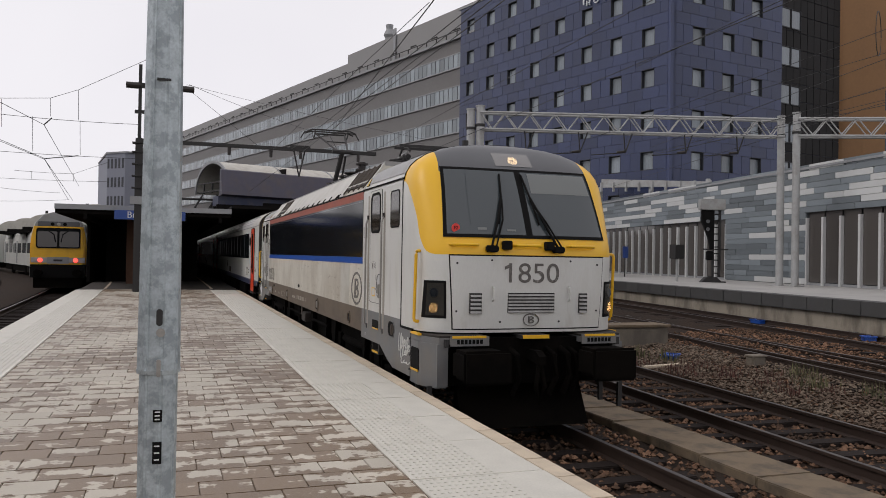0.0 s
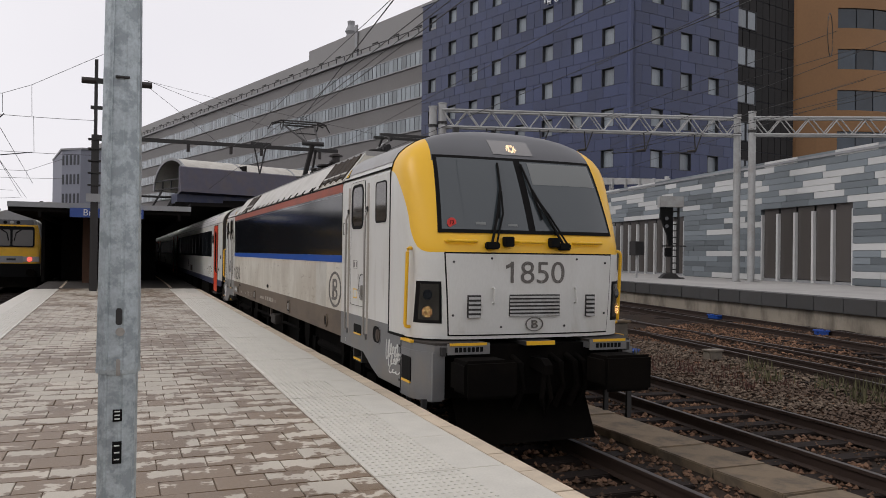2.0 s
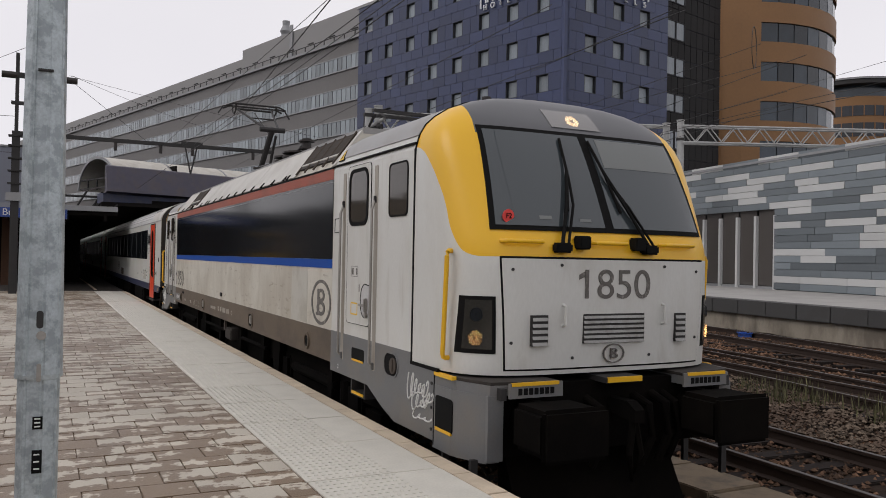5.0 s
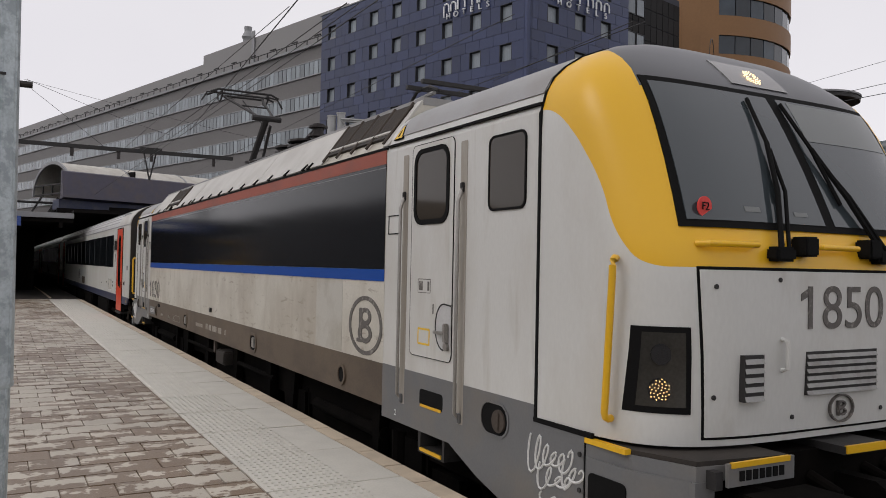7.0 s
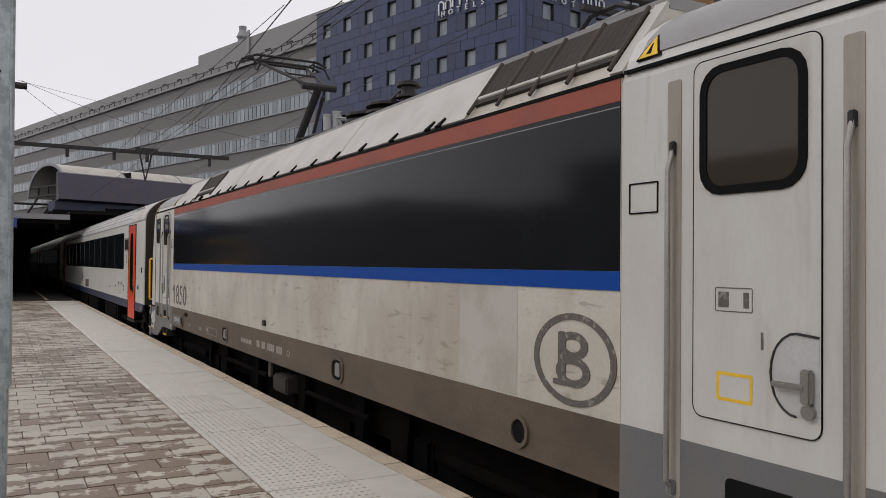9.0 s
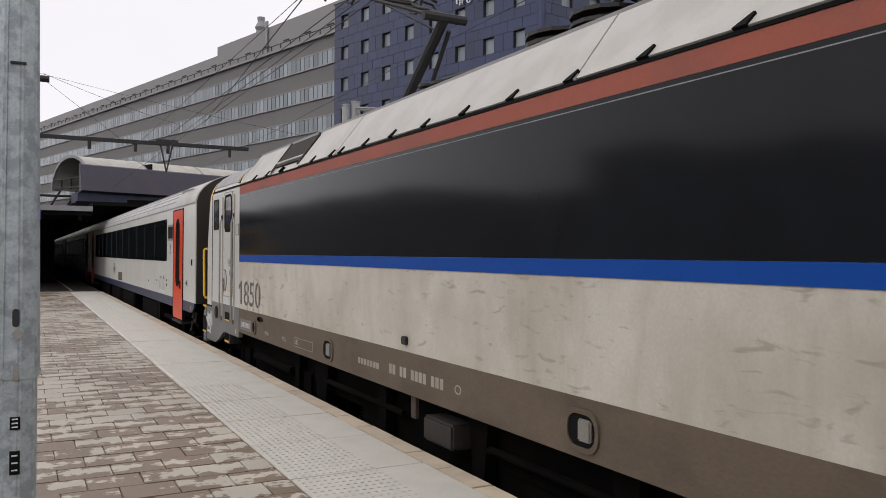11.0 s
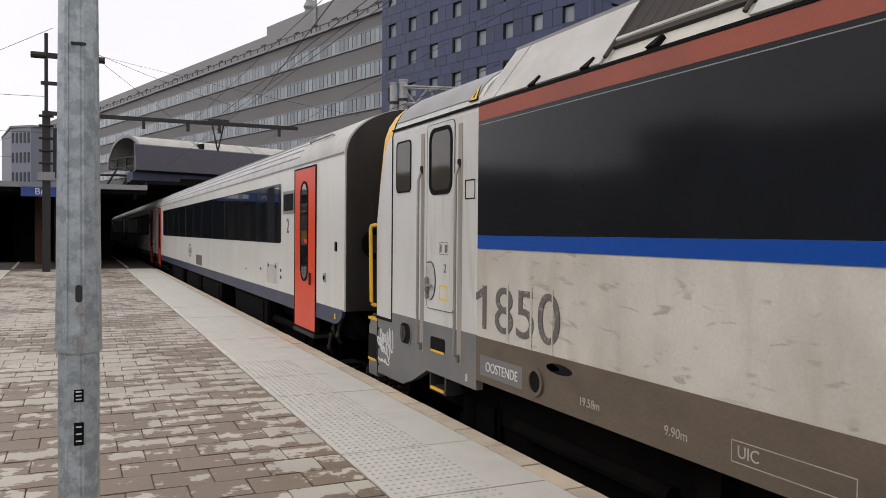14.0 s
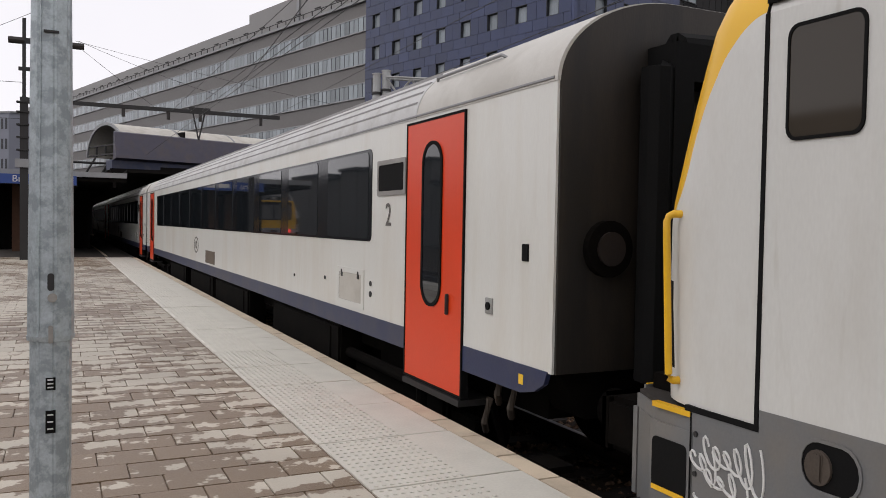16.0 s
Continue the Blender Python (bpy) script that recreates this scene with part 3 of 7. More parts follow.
def build_platform():
    bm = prism([(2.72, -12), (2.72, PLAT_END + 75), (left_edge(PLAT_END + 75), PLAT_END + 75), (left_edge(-12), -12)], "z", -1.1, -0.011)
    tagged(part("platform", bm, M["joint"]), "station platform of grey pavers with pale edges", "platform", kind="structure")
    floor = tagged(bpy.data.objects["platform"])
    # floor darkened for canopy shade, with a painted line along each edge
    bm = prism([(2.74, PLAT_END), (2.74, PLAT_END + 75), (left_edge(PLAT_END + 75), PLAT_END + 75), (left_edge(PLAT_END), PLAT_END)], "z", -0.064, 0.0)
    part("covered_floor", bm, M["darkfloor"], floor, "floor under the canopy, darkened for its shade")
    for f, w in ((lambda y: 1.72 - 0.0004 * (y - PLAT_END) ** 2, 0.05), (lambda y: left_inner(y) - 0.0012 * (y - PLAT_END) ** 2, 0.05)):
        line = [(f(y), y, 0.004) for y in range(35, 60, 2)]
        part("painted_line", sweep([(-w, 0), (w, 0), (w, 0.003), (-w, 0.003)], line), M["coping"], floor, "faded yellow safety line")
    # edge wall below the coping
    part("edge_wall", box(2.62, 2.715, -12, PLAT_END + 70, -1.1, -0.07), M["concrete"], floor, "sooty concrete platform face")
    return floor


def slab_mesh(name, w, l, h, mat, marks="", seed=0):
    """One pale edge slab, w across and l along, its tactile marks raised."""
    bm = box(-w / 2, w / 2, -l / 2 + 0.008, l / 2 - 0.008, -h, 0.0, bevel=0.0025)
    plain = len(bm.faces)
    if marks == "domes":
        for i in range(12):
            for j in range(13):
                x = -w / 2 + 0.045 + i * 0.051
                y = -l / 2 + 0.045 + j * (l - 0.09) / 12
                disc((x, y, 0.0015), "z", 0.0125, 0.007, 6, bm)
    if marks == "ribs":
        for i in range(10):
            x = -w / 2 + 0.022 + i * 0.062
            box(x - 0.012, x + 0.012, -l / 2 + 0.006, l / 2 - 0.006, -0.002, 0.0045, bm)
    bm.faces.ensure_lookup_table()
    for f in bm.faces[plain:]:
        f.material_index = 1
    me_ob = part(name, bm, mat)
    me = me_ob.data
    me.materials.append(M["mark"])
    bpy.data.objects.remove(me_ob)
    return me


def build_edges(floor):
    pitch = 1.035
    dome = slab_mesh("tactile_slab", 0.992, pitch, 0.06, M["tactile"], "domes")
    rib = slab_mesh("tactile_slab", 0.992, pitch, 0.06, M["tactile"], "ribs")
    left = slab_mesh("tactile_slab", 1.0, pitch, 0.06, M["tactile"], "ribs")
    stone = slab_mesh("edge_stone", 0.155, pitch / 2, 0.30, M["coping"])
    y = 5.28 - 9 * pitch
    k = 0
    while y < PLAT_END - 0.4:
        ob = new("tactile_slab", dome if y < 8.9 else rib)
        ob.parent, ob.matrix_basis = floor, pose(2.105 + random.uniform(-0.002, 0.002), y + pitch / 2, random.uniform(-0.002, 0.002), 0, random.uniform(-0.15, 0.15), 0)
        for h in (0.25, 0.75):
            ob = new("edge_stone", stone)
            ob.parent, ob.matrix_basis = floor, pose(2.69 + random.uniform(-0.004, 0.004), y + h * pitch - 0.2, random.uniform(-0.003, 0.003), 0, 0, random.uniform(-0.2, 0.2))
        if y > 7:
            ob = new("tactile_slab", left)
            ob.parent = floor
            ob.matrix_basis = pose(left_inner(y) - 0.52, y + pitch / 2, 0, 0, 0, 180 + 1.35)
        y += pitch
        k += 1


PAVER_W, PAVER_L = 0.345, 0.31


def build_pavers(floor):
    """Pavers in a running bond across the platform: the near ones single, the rest in one piece."""
    mesh = part("paver", box(-PAVER_W / 2 + 0.0035, PAVER_W / 2 - 0.0035, -PAVER_L / 2 + 0.0035, PAVER_L / 2 - 0.0035, -0.06, 0.0, bevel=0.0035), M["paver"])
    data = mesh.data
    bpy.data.objects.remove(mesh)
    verts, faces, count = [], [], 0
    y = 2.2 - 14 * PAVER_L
    row = 0
    while y < PLAT_END - 0.1:
        off = (0.5 if row % 2 else 0.0) * PAVER_W + random.uniform(-0.03, 0.03)
        x1 = 1.598
        lo = left_inner(y)
        while x1 > lo:
            w = off if (x1 == 1.598 and off > 0.06) else PAVER_W
            x0 = max(x1 - w, lo)
            w2 = x1 - x0
            if w2 > 0.03:
                dz = random.uniform(-0.0025, 0.0025)
                whole = abs(w2 - PAVER_W) < 0.002
                if whole and y < 7.6 and -1.2 < (x0 + x1) / 2 < 1.6 and y > 3.6 and count < 300:
                    ob = new("paver", data)
                    ob.parent = floor
                    ob.matrix_basis = pose((x0 + x1) / 2, y + PAVER_L / 2, dz, random.uniform(-0.25, 0.25), random.uniform(-0.25, 0.25), 0)
                    count += 1
                else:
                    g, e = 0.0035, 0.003
                    b = len(verts)
                    a0, a1, b0, b1 = x0 + g, x1 - g, y + g, y + PAVER_L - g
                    t1, t2 = random.uniform(-0.0012, 0.0012), random.uniform(-0.0012, 0.0012)
                    verts += [(a0, b0, -0.05), (a1, b0, -0.05), (a1, b1, -0.05), (a0, b1, -0.05),
                              (a0, b0, dz - e), (a1, b0, dz - e), (a1, b1, dz - e), (a0, b1, dz - e),
                              (a0 + e, b0 + e, dz + t1), (a1 - e, b0 + e, dz + t2), (a1 - e, b1 - e, dz - t1), (a0 + e, b1 - e, dz - t2)]
                    for i in range(4):
                        j = (i + 1) % 4
                        faces += [(b + i, b + j, b + 4 + j, b + 4 + i), (b + 4 + i, b + 4 + j, b + 8 + j, b + 8 + i)]
                    faces.append((b + 8, b + 9, b + 10, b + 11))
            x1 = x0 - 1e-4
        y += PAVER_L
        row += 1
    me = bpy.data.meshes.new("paving")
    me.from_pydata(verts, [], faces)
    me.materials.append(M["paver"])
    ob = new("paving", me)
    ob.parent = floor
    tagged(ob, "grey-brown concrete pavers, damp in patches", kind="stuff")


def build_ballast_stones():
    base = [(1, 0, 0), (-1, 0, 0), (0, 1, 0), (0, -1, 0), (0, 0, 1), (0, 0, -1)]
    tri = [(0, 2, 4), (2, 1, 4), (1, 3, 4), (3, 0, 4), (2, 0, 5), (1, 2, 5), (3, 1, 5), (0, 3, 5)]
    for seed, count, x0, wide, y0, long, mat, name, label in (
            (4, 42000, 3.0, 15.0, -1.0, 21.0, "stone", "ballast_stones", "loose rust-brown ballast stones round the sleepers"),
            (6, 12000, 9.35, 2.7, 4.0, 21.0, "palestone", "pale_gravel", "pale loose gravel between the tracks")):
        rng = np.random.default_rng(seed)
        verts, faces = [], []
        for k in range(count):
            y = y0 + long * rng.random()
            x = x0 + wide * rng.random() ** 1.1 + (0.05 * (y - 8) if seed == 6 else 0.0)
            if abs(x - 6.33) < 0.45:
                continue
            s = (0.02 + 0.028 * rng.random()) * (1.0 if seed == 4 else 0.85)
            a = rng.random() * 6.28
            j = 0.7 + 0.6 * rng.random((6, 3))
            b = len(verts)
            z = ground_z(x) + 0.03 * rng.random() + 0.012 + (0.05 if seed == 6 else 0.0)
            ca, sa = math.cos(a), math.sin(a)
            for (u, v, w), q in zip(base, j):
                u, v, w = u * q[0] + 0.3 * (q[1] - 1), v * q[1], w * q[2] * 0.75
                verts.append((x + s * (u * ca - v * sa), y + s * (u * sa + v * ca), z + s * w))
            faces += [(b + p, b + q, b + r) for p, q, r in tri]
        me = bpy.data.meshes.new(name)
        me.from_pydata(verts, [], faces)
        me.materials.append(M[mat])
        tagged(new(name, me), label, "ballast", kind="stuff")


def build_walkway():
    way = thing("cable_trough", "row of worn concrete cable trough lids between tracks", "cable trough", kind="structure")
    me = None
    for k in range(22):
        bm_ob = None
        if me is None:
            bm_ob = part("trough_lid", box(-0.37, 0.37, -0.49, 0.49, -0.12, 0.0, bevel=0.012), M["trough"], way)
            me = bm_ob.data
        else:
            bm_ob = new("trough_lid", me)
            bm_ob.parent = way
        bm_ob.matrix_basis = pose(6.31 + 0.006 * k + random.uniform(-0.012, 0.012), 2.5 + k, -0.755 + random.uniform(-0.012, 0.012), random.uniform(-0.8, 0.8), random.uniform(-0.8, 0.8), random.uniform(-1, 1))


def build_weeds():
    rng = np.random.default_rng(9)
    for mat, name, label, spots in (
            ("weed", "weed_clump", "dry green weeds growing in the ballast", [(10.9, 9.4), (11.3, 10.3), (11.4, 8.2), (10.9, 7.6), (11.0, 11.5), (11.6, 12.5), (10.6, 15.4), (11.2, 9.0), (11.6, 9.8), (10.4, 16.2)]),
            ("weedred", "weed_clump", "low reddish weeds growing in the ballast", [(10.2, 11.2), (10.4, 13.0), (9.9, 13.6), (10.8, 14.5), (10.1, 14.2), (10.5, 12.0), (10.9, 11.0), (9.8, 15.2), (10.7, 13.6), (11.2, 12.8)])):
        for x, y in spots:
            bm = bmesh.new()
            for k in range(70):
                a, l = rng.random() * 6.28, (0.12 + 0.3 * rng.random()) * (1.0 if mat == "weed" else 0.6)
                lean = 0.5 * rng.random()
                px, py = 0.16 * rng.normal(), 0.16 * rng.normal()
                d = Vector((math.cos(a) * lean, math.sin(a) * lean, 1)).normalized() * l
                s = Vector((-math.sin(a), math.cos(a), 0)) * 0.006
                p = Vector((px, py, 0))
                v = [bm.verts.new(q) for q in (p - s, p + s, p + d * 0.6 + s * 1.6, p + d, p + d * 0.6 - s * 1.6)]
                bm.faces.new(v)
            ob = tagged(part(name, bm, M[mat]), label, "weeds", "weeds in the ballast", "stuff")
            ob.matrix_basis = pose(x, y, ground_z(x) - 0.01)


# ---- the platform across the tracks ----
FAR_Z = 0.42
FAR_EDGE = lambda y: 17.19 + 0.1155 * y
FAR_WALL = lambda y: 25.1 + 0.16 * y


def build_far_platform():
    ys = [-20, 0, 20, 40, 60, 80]
    bm = prism([(FAR_EDGE(y), y) for y in ys] + [(FAR_WALL(y) + 12, y) for y in ys[::-1]], "z", -1.2, FAR_Z - 0.002)
    far = tagged(part("platform_far", bm, M["palefloor"]), "pale concrete platform beyond the tracks", "platform", kind="structure")
    part("platform_face", prism([(FAR_EDGE(y) - 0.02, y) for y in ys] + [(FAR_EDGE(y) + 0.3, y) for y in ys[::-1]], "z", -1.1, FAR_Z - 0.1), M["palewall"], far, "stained concrete face of the platform")
    me = None
    for k in range(44):
        y = 2 + k * 1.2
        if me is None:
            ob = part("coping_slab", box(-0.16, 0.5, -0.595, 0.595, -0.42, 0.012, bevel=0.012), M["darkcoping"], far)
            me = ob.data
        else:
            ob = new("coping_slab", me)
            ob.parent = far
        ob.matrix_basis = pose(FAR_EDGE(y) + random.uniform(-0.01, 0.01), y, FAR_Z, 0, 0, -math.degrees(math.atan(0.1155)))
    return far


def build_clad_wall():
    """A long wall clad in grey and white planks, open behind glass screens below."""
    ang = math.atan(0.16)
    wall = thing("wall_cladding", "station wall clad in grey and white horizontal planks", "wall", FAR_WALL(0), 0, FAR_Z, -math.degrees(ang), kind="structure")
    L0, L1, TOP = 4.0, 62.0, 5.78
    solid = ((4.0, 26.06), (32.65, 40.45))            # stretches clad down to the floor
    head = 3.78                                     # underside of the cladding over the screens
    backing = bmesh.new()
    box(0.06, 0.3, L0, L1, head, TOP, backing)
    for a, b in solid:
        box(0.06, 0.3, a, b, 0, head, backing)
    part("backing_wall", backing, M["clad"], wall)
    rng = random.Random(12)
    h = 0.30
    meshes = {}
    z = 0.02
    row = 0
    while z < TOP - 0.05:
        stretches = solid if z + h < head + 0.05 else ((L0, L1),)
        for a, b in stretches:
            y = a
            while y < b - 0.05:
                l = rng.choice((1.4, 2.0, 2.6, 2.6))
                l = min(l, b - y)
                if b - y - l < 0.5:
                    l = b - y
                l = round(l, 2)
                white = rng.random() < 0.24
                key = (l, white)
                if key not in meshes:
                    ob = part("cladding_plank", box(-0.03, 0.06, 0.006, l - 0.006, 0.006, h - 0.006, bevel=0.006), M["cladwhite" if white else "clad"], wall)
                    meshes[key] = ob.data
                else:
                    ob = new("cladding_plank", meshes[key])
                    ob.parent = wall
                ob.matrix_basis = pose(rng.uniform(-0.004, 0.004), y, z)
                y += l
        z += h
        row += 1
    part("wall_coping", box(-0.08, 0.4, L0, L1, TOP + 0.01, TOP + 0.12), M["fascia"], wall)
    # glass screens between white posts
    k = 0
    for a, b in ((26.06, 32.65), (40.45, 62.0)):
        n = int((b - a) / 1.25)
        for i in range(n + 1):
            y = a + (b - a) * i / n
            part("screen_post", box(-0.02, 0.14, y - 0.075, y + 0.075, 0.0, 3.35), M["cladwhite"], wall, "white steel screen post")
            if i < n:
                y2 = a + (b - a) * (i + 1) / n
                part("screen_pane", box(0.145, 0.16, y + 0.07, y2 - 0.07, 0.15, 3.75), M["screen"], wall, "grey-tinted glass screen")
        part("screen_sill", box(0.05, 0.22, a, b, 0.0, 0.12), M["fascia"], wall)
        # Back and ceiling are dark-coloured to give the openings their shade.
        part("dark_back", box(3.0, 3.2, a - 4, b + 4, 0, 4.3), M["recess"], wall, "passage back behind the screens, coloured dark for shade")
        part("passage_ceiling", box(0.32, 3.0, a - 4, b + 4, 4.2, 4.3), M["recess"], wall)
    return wall


def lattice_beam(name, a, b, depth, label, bays):
    """A square lattice girder of round tubes between two points."""
    a, b = Vector(a), Vector(b)
    g = thing(name, label, "gantry beam", *a)
    d = b - a
    n = Vector((-d.y, d.x, 0)).normalized() * 0.28
    up = Vector((0, 0, depth / 2))
    for s in (-1, 1):
        for u in (-1, 1):
            part("chord", tube([n * s + up * u, d + n * s + up * u], 0.055, 8), M["mast"], g)
    for s in (-1, 1):
        for i in range(bays):
            p, m, q = d * (i / bays), d * ((i + 0.5) / bays), d * ((i + 1) / bays)
            part("brace", tube([p + n * s + up, m + n * s - up], 0.03, 6), M["mast"], g)
            part("brace", tube([m + n * s - up, q + n * s + up], 0.03, 6), M["mast"], g)
    for i in range(0, bays + 1, 2):
        p = d * (i / bays)
        part("spacer", tube([p + n + up, p - n + up], 0.03, 6), M["mast"], g)
    return g


def mast_pole(x, y, z0, z1, r, label):
    g = thing("gantry_mast", label, "mast", x, y, z0, group="gantry masts")
    part("pole", disc((0, 0, (z1 - z0) / 2), "z", r, z1 - z0, 16), M["mast"], g)
    part("base_plate", box(-0.3, 0.3, -0.3, 0.3, 0, 0.04), M["mast"], g)
    part("cap", disc((0, 0, z1 - z0 + 0.02), "z", r * 1.15, 0.05, 16), M["mast"], g)
    part("band", disc((0, 0, z1 - z0 - 0.9), "z", r * 1.2, 0.12, 16), M["dkmetal"], g)
    return g


def build_gantry():
    mast_pole(27.1, 30.5, FAR_Z, 8.35, 0.17, "grey round steel mast carrying the lattice gantry")
    mast_pole(27.45, 29.9, FAR_Z, 8.45, 0.17, "grey round steel mast carrying the lattice gantry")
    mast_pole(14.0, 35.8, -0.7, 8.75, 0.20, "grey round steel mast between the tracks")
    mast_pole(13.6, 36.0, -0.7, 8.6, 0.20, "grey round steel mast between the tracks")
    lattice_beam("gantry_beam", (14.0, 35.8, 8.05), (27.1, 30.4, 7.78), 0.8, "grey lattice girder spanning the tracks", 12)
    lattice_beam("gantry_beam", (27.5, 29.9, 7.78), (37.5, 24.5, 7.65), 0.8, "grey lattice girder spanning the far platform", 9)
    # hangers with insulators under the girder
    for f in (0.15, 0.33, 0.48, 0.68, 0.85):
        x, y = 14.0 + f * 13.1, 35.8 - f * 5.4
        h = thing("wire_hanger", "wire support with brown insulators under the girder", "wire support", x, y, 7.5, group="wire supports")
        part("drop_bar", tube([(0, 0, 0.1), (0.1, 0, -0.9)], 0.03, 6), M["dkmetal"], h)
        part("drop_bar", tube([(0.5, 0, 0.1), (0.1, 0, -0.9)], 0.03, 6), M["dkmetal"], h)
        part("steady_arm", tube([(0.1, 0, -0.9), (-1.5, 0.4, -1.05)], 0.025, 6), M["dkmetal"], h)
        part("insulator", tube([(0.05, 0, -0.85), (-0.3, 0.09, -0.9)], 0.06, 8), M["insul"], h)


def build_signal():
    s = thing("railway_signal", "railway signal with pale hood and black head on a lattice mast", "railway signal", 26.68, 35.0, FAR_Z, -20)
    part("foot", prism([(-0.55, 0), (0.55, 0), (0.25, 0.28), (-0.25, 0.28)], "y", -0.25, 0.25), M["dkmetal"], s)
    for x in (0.10, 0.44):
        part("mast_upright", box(x - 0.05, x + 0.05, -0.08, 0.08, 0.28, 3.75), M["dkmetal"], s)
    for k in range(10):
        part("mast_rung", box(0.15, 0.39, -0.05, 0.05, 0.45 + k * 0.34, 0.51 + k * 0.34), M["dkmetal"], s)
    part("head", prism([(-0.58, 3.74), (0.04, 3.74), (0.04, 1.75), (-0.12, 1.72), (-0.22, 2.3), (-0.46, 2.9), (-0.58, 3.2)], "y", -0.34, -0.10), M["black"], s, "black signal head seen from the side")
    part("lower_lamp", box(-0.30, 0.02, -0.34, -0.08, 1.15, 1.62, bevel=0.03), M["black"], s)
    part("hood", box(-0.64, 0.62, -0.4, 0.15, 3.75, 4.32, bevel=0.02), M["mast"], s, "pale grey sheet-metal hood")
    part("step_bar", box(-0.45, 0.85, -0.12, -0.04, 1.68, 1.75), M["dkmetal"], s)
    part("foot_plate", box(-0.20, 0.72, -0.3, 0.3, 0.0, 0.06), M["dkmetal"], s)
    for k in range(2):
        part("lens", disc((-0.28, -0.36, 2.75 + k * 0.4), "y", 0.1, 0.05, 14), M["glassdark"], s)
    v = thing("canopy_edge", "pale steel canopy edge behind the clad wall", "canopy", 34.58, 60.0, 0)
    end = Vector((3.36, -10.00, 0))
    up = (7.59, 7.10, 7.44, 8.31)
    bm = bmesh.new()
    q = [bm.verts.new((p.x + o, p.y + o, z)) for o in (0.0, 0.25) for p, z in ((Vector((0, 0, 0)), up[0]), (end, up[1]), (end, up[2]), (Vector((0, 0, 0)), up[3]))]
    for f in ((0, 1, 2, 3), (4, 5, 6, 7), (0, 1, 5, 4), (1, 2, 6, 5), (2, 3, 7, 6), (3, 0, 4, 7)):
        bm.faces.new([q[i] for i in f])
    part("fascia", bm, M["mast"], v)
    for k in range(9):
        p = end * (k / 8)
        z = up[0] + (up[1] - up[0]) * k / 8
        part("bracket", box(p.x - 0.12, p.x + 0.05, p.y - 0.15, p.y, z - 0.35, z + 0.42), M["mast"], v)
    for k in (0, 4, 8):
        p = end * (k / 8)
        part("column", box(p.x + 0.05, p.x + 0.3, p.y + 0.3, p.y + 0.55, FAR_Z, up[0] + 0.1), M["mast"], v)
    b = thing("platform_sign", "small blue sign on a post on the far platform", "sign", 27.85, 45.2, FAR_Z, 30)
    part("post", tube([(0, 0, 0), (0, 0, 1.9)], 0.04, 8), M["dkmetal"], b)
    part("board", box(-0.35, 0.35, -0.05, -0.02, 1.2, 1.95), M["signblue"], b)
    c = thing("relay_box", "grey equipment box on a post beside the signal", "equipment box", 25.6, 36.4, FAR_Z, 20)
    part("post", tube([(0, 0, 0), (0, 0, 1.2)], 0.06, 8), M["mast"], c)
    part("box", box(-0.4, 0.4, -0.2, 0.2, 1.2, 1.95, bevel=0.02), M["dkmetal"], c)


# ---- buildings ----
def panelled_face(parent, length, z0, z1, cols, rows, deep=0.32):
    """A clad wall along local x, facing -y, with real openings: cols and rows give the windows' spans."""
    cols, rows = sorted(cols), sorted(rows)
    back, skin_bm = bmesh.new(), bmesh.new()

    def panel(x0, x1, a, b):
        g = 0.014
        v = [skin_bm.verts.new(p) for p in ((x0 + g, -deep, a + g), (x1 - g, -deep, a + g), (x1 - g, -deep, b - g), (x0 + g, -deep, b - g))]
        w = [skin_bm.verts.new((q.co.x, -deep + 0.06, q.co.z)) for q in v]
        skin_bm.faces.new(v)
        for k in range(4):
            skin_bm.faces.new((v[k], v[(k + 1) % 4], w[(k + 1) % 4], w[k]))

    def run(x0, x1, a, b, n, shift):
        cuts = [x0] + [x0 + (x1 - x0) * (k + shift) / n for k in range(n + 1)] + [x1]
        cuts = sorted({round(c, 3) for c in cuts if x0 <= c <= x1})
        for p, q in zip(cuts, cuts[1:]):
            if q - p > 0.05:
                panel(p, q, a, b)
    low, odd = z0, 0
    for za, zb in rows + [(z1, z1)]:
        if za > low:
            box(0, length, -deep + 0.05, 0, low, za, back)
            n = max(1, round((za - low) / 0.96))
            for k in range(n):
                odd += 1
                run(0, length, low + (za - low) * k / n, low + (za - low) * (k + 1) / n, max(1, round(length / 1.75)), 0.5 * (odd % 2))
        if zb > za:
            edges = [0.0] + [e for c in cols for e in c] + [length]
            for p, q in zip(edges[::2], edges[1::2]):
                box(p, q, -deep + 0.05, 0, za, zb, back)
                run(p, q, za, zb, max(1, round((q - p) / 1.15)), 0)
        low = zb
    part("wall", back, M["hoteljoint"], parent)
    return part("cladding", skin_bm, M["hotel"], parent)


WINDOW_CACHE = {}


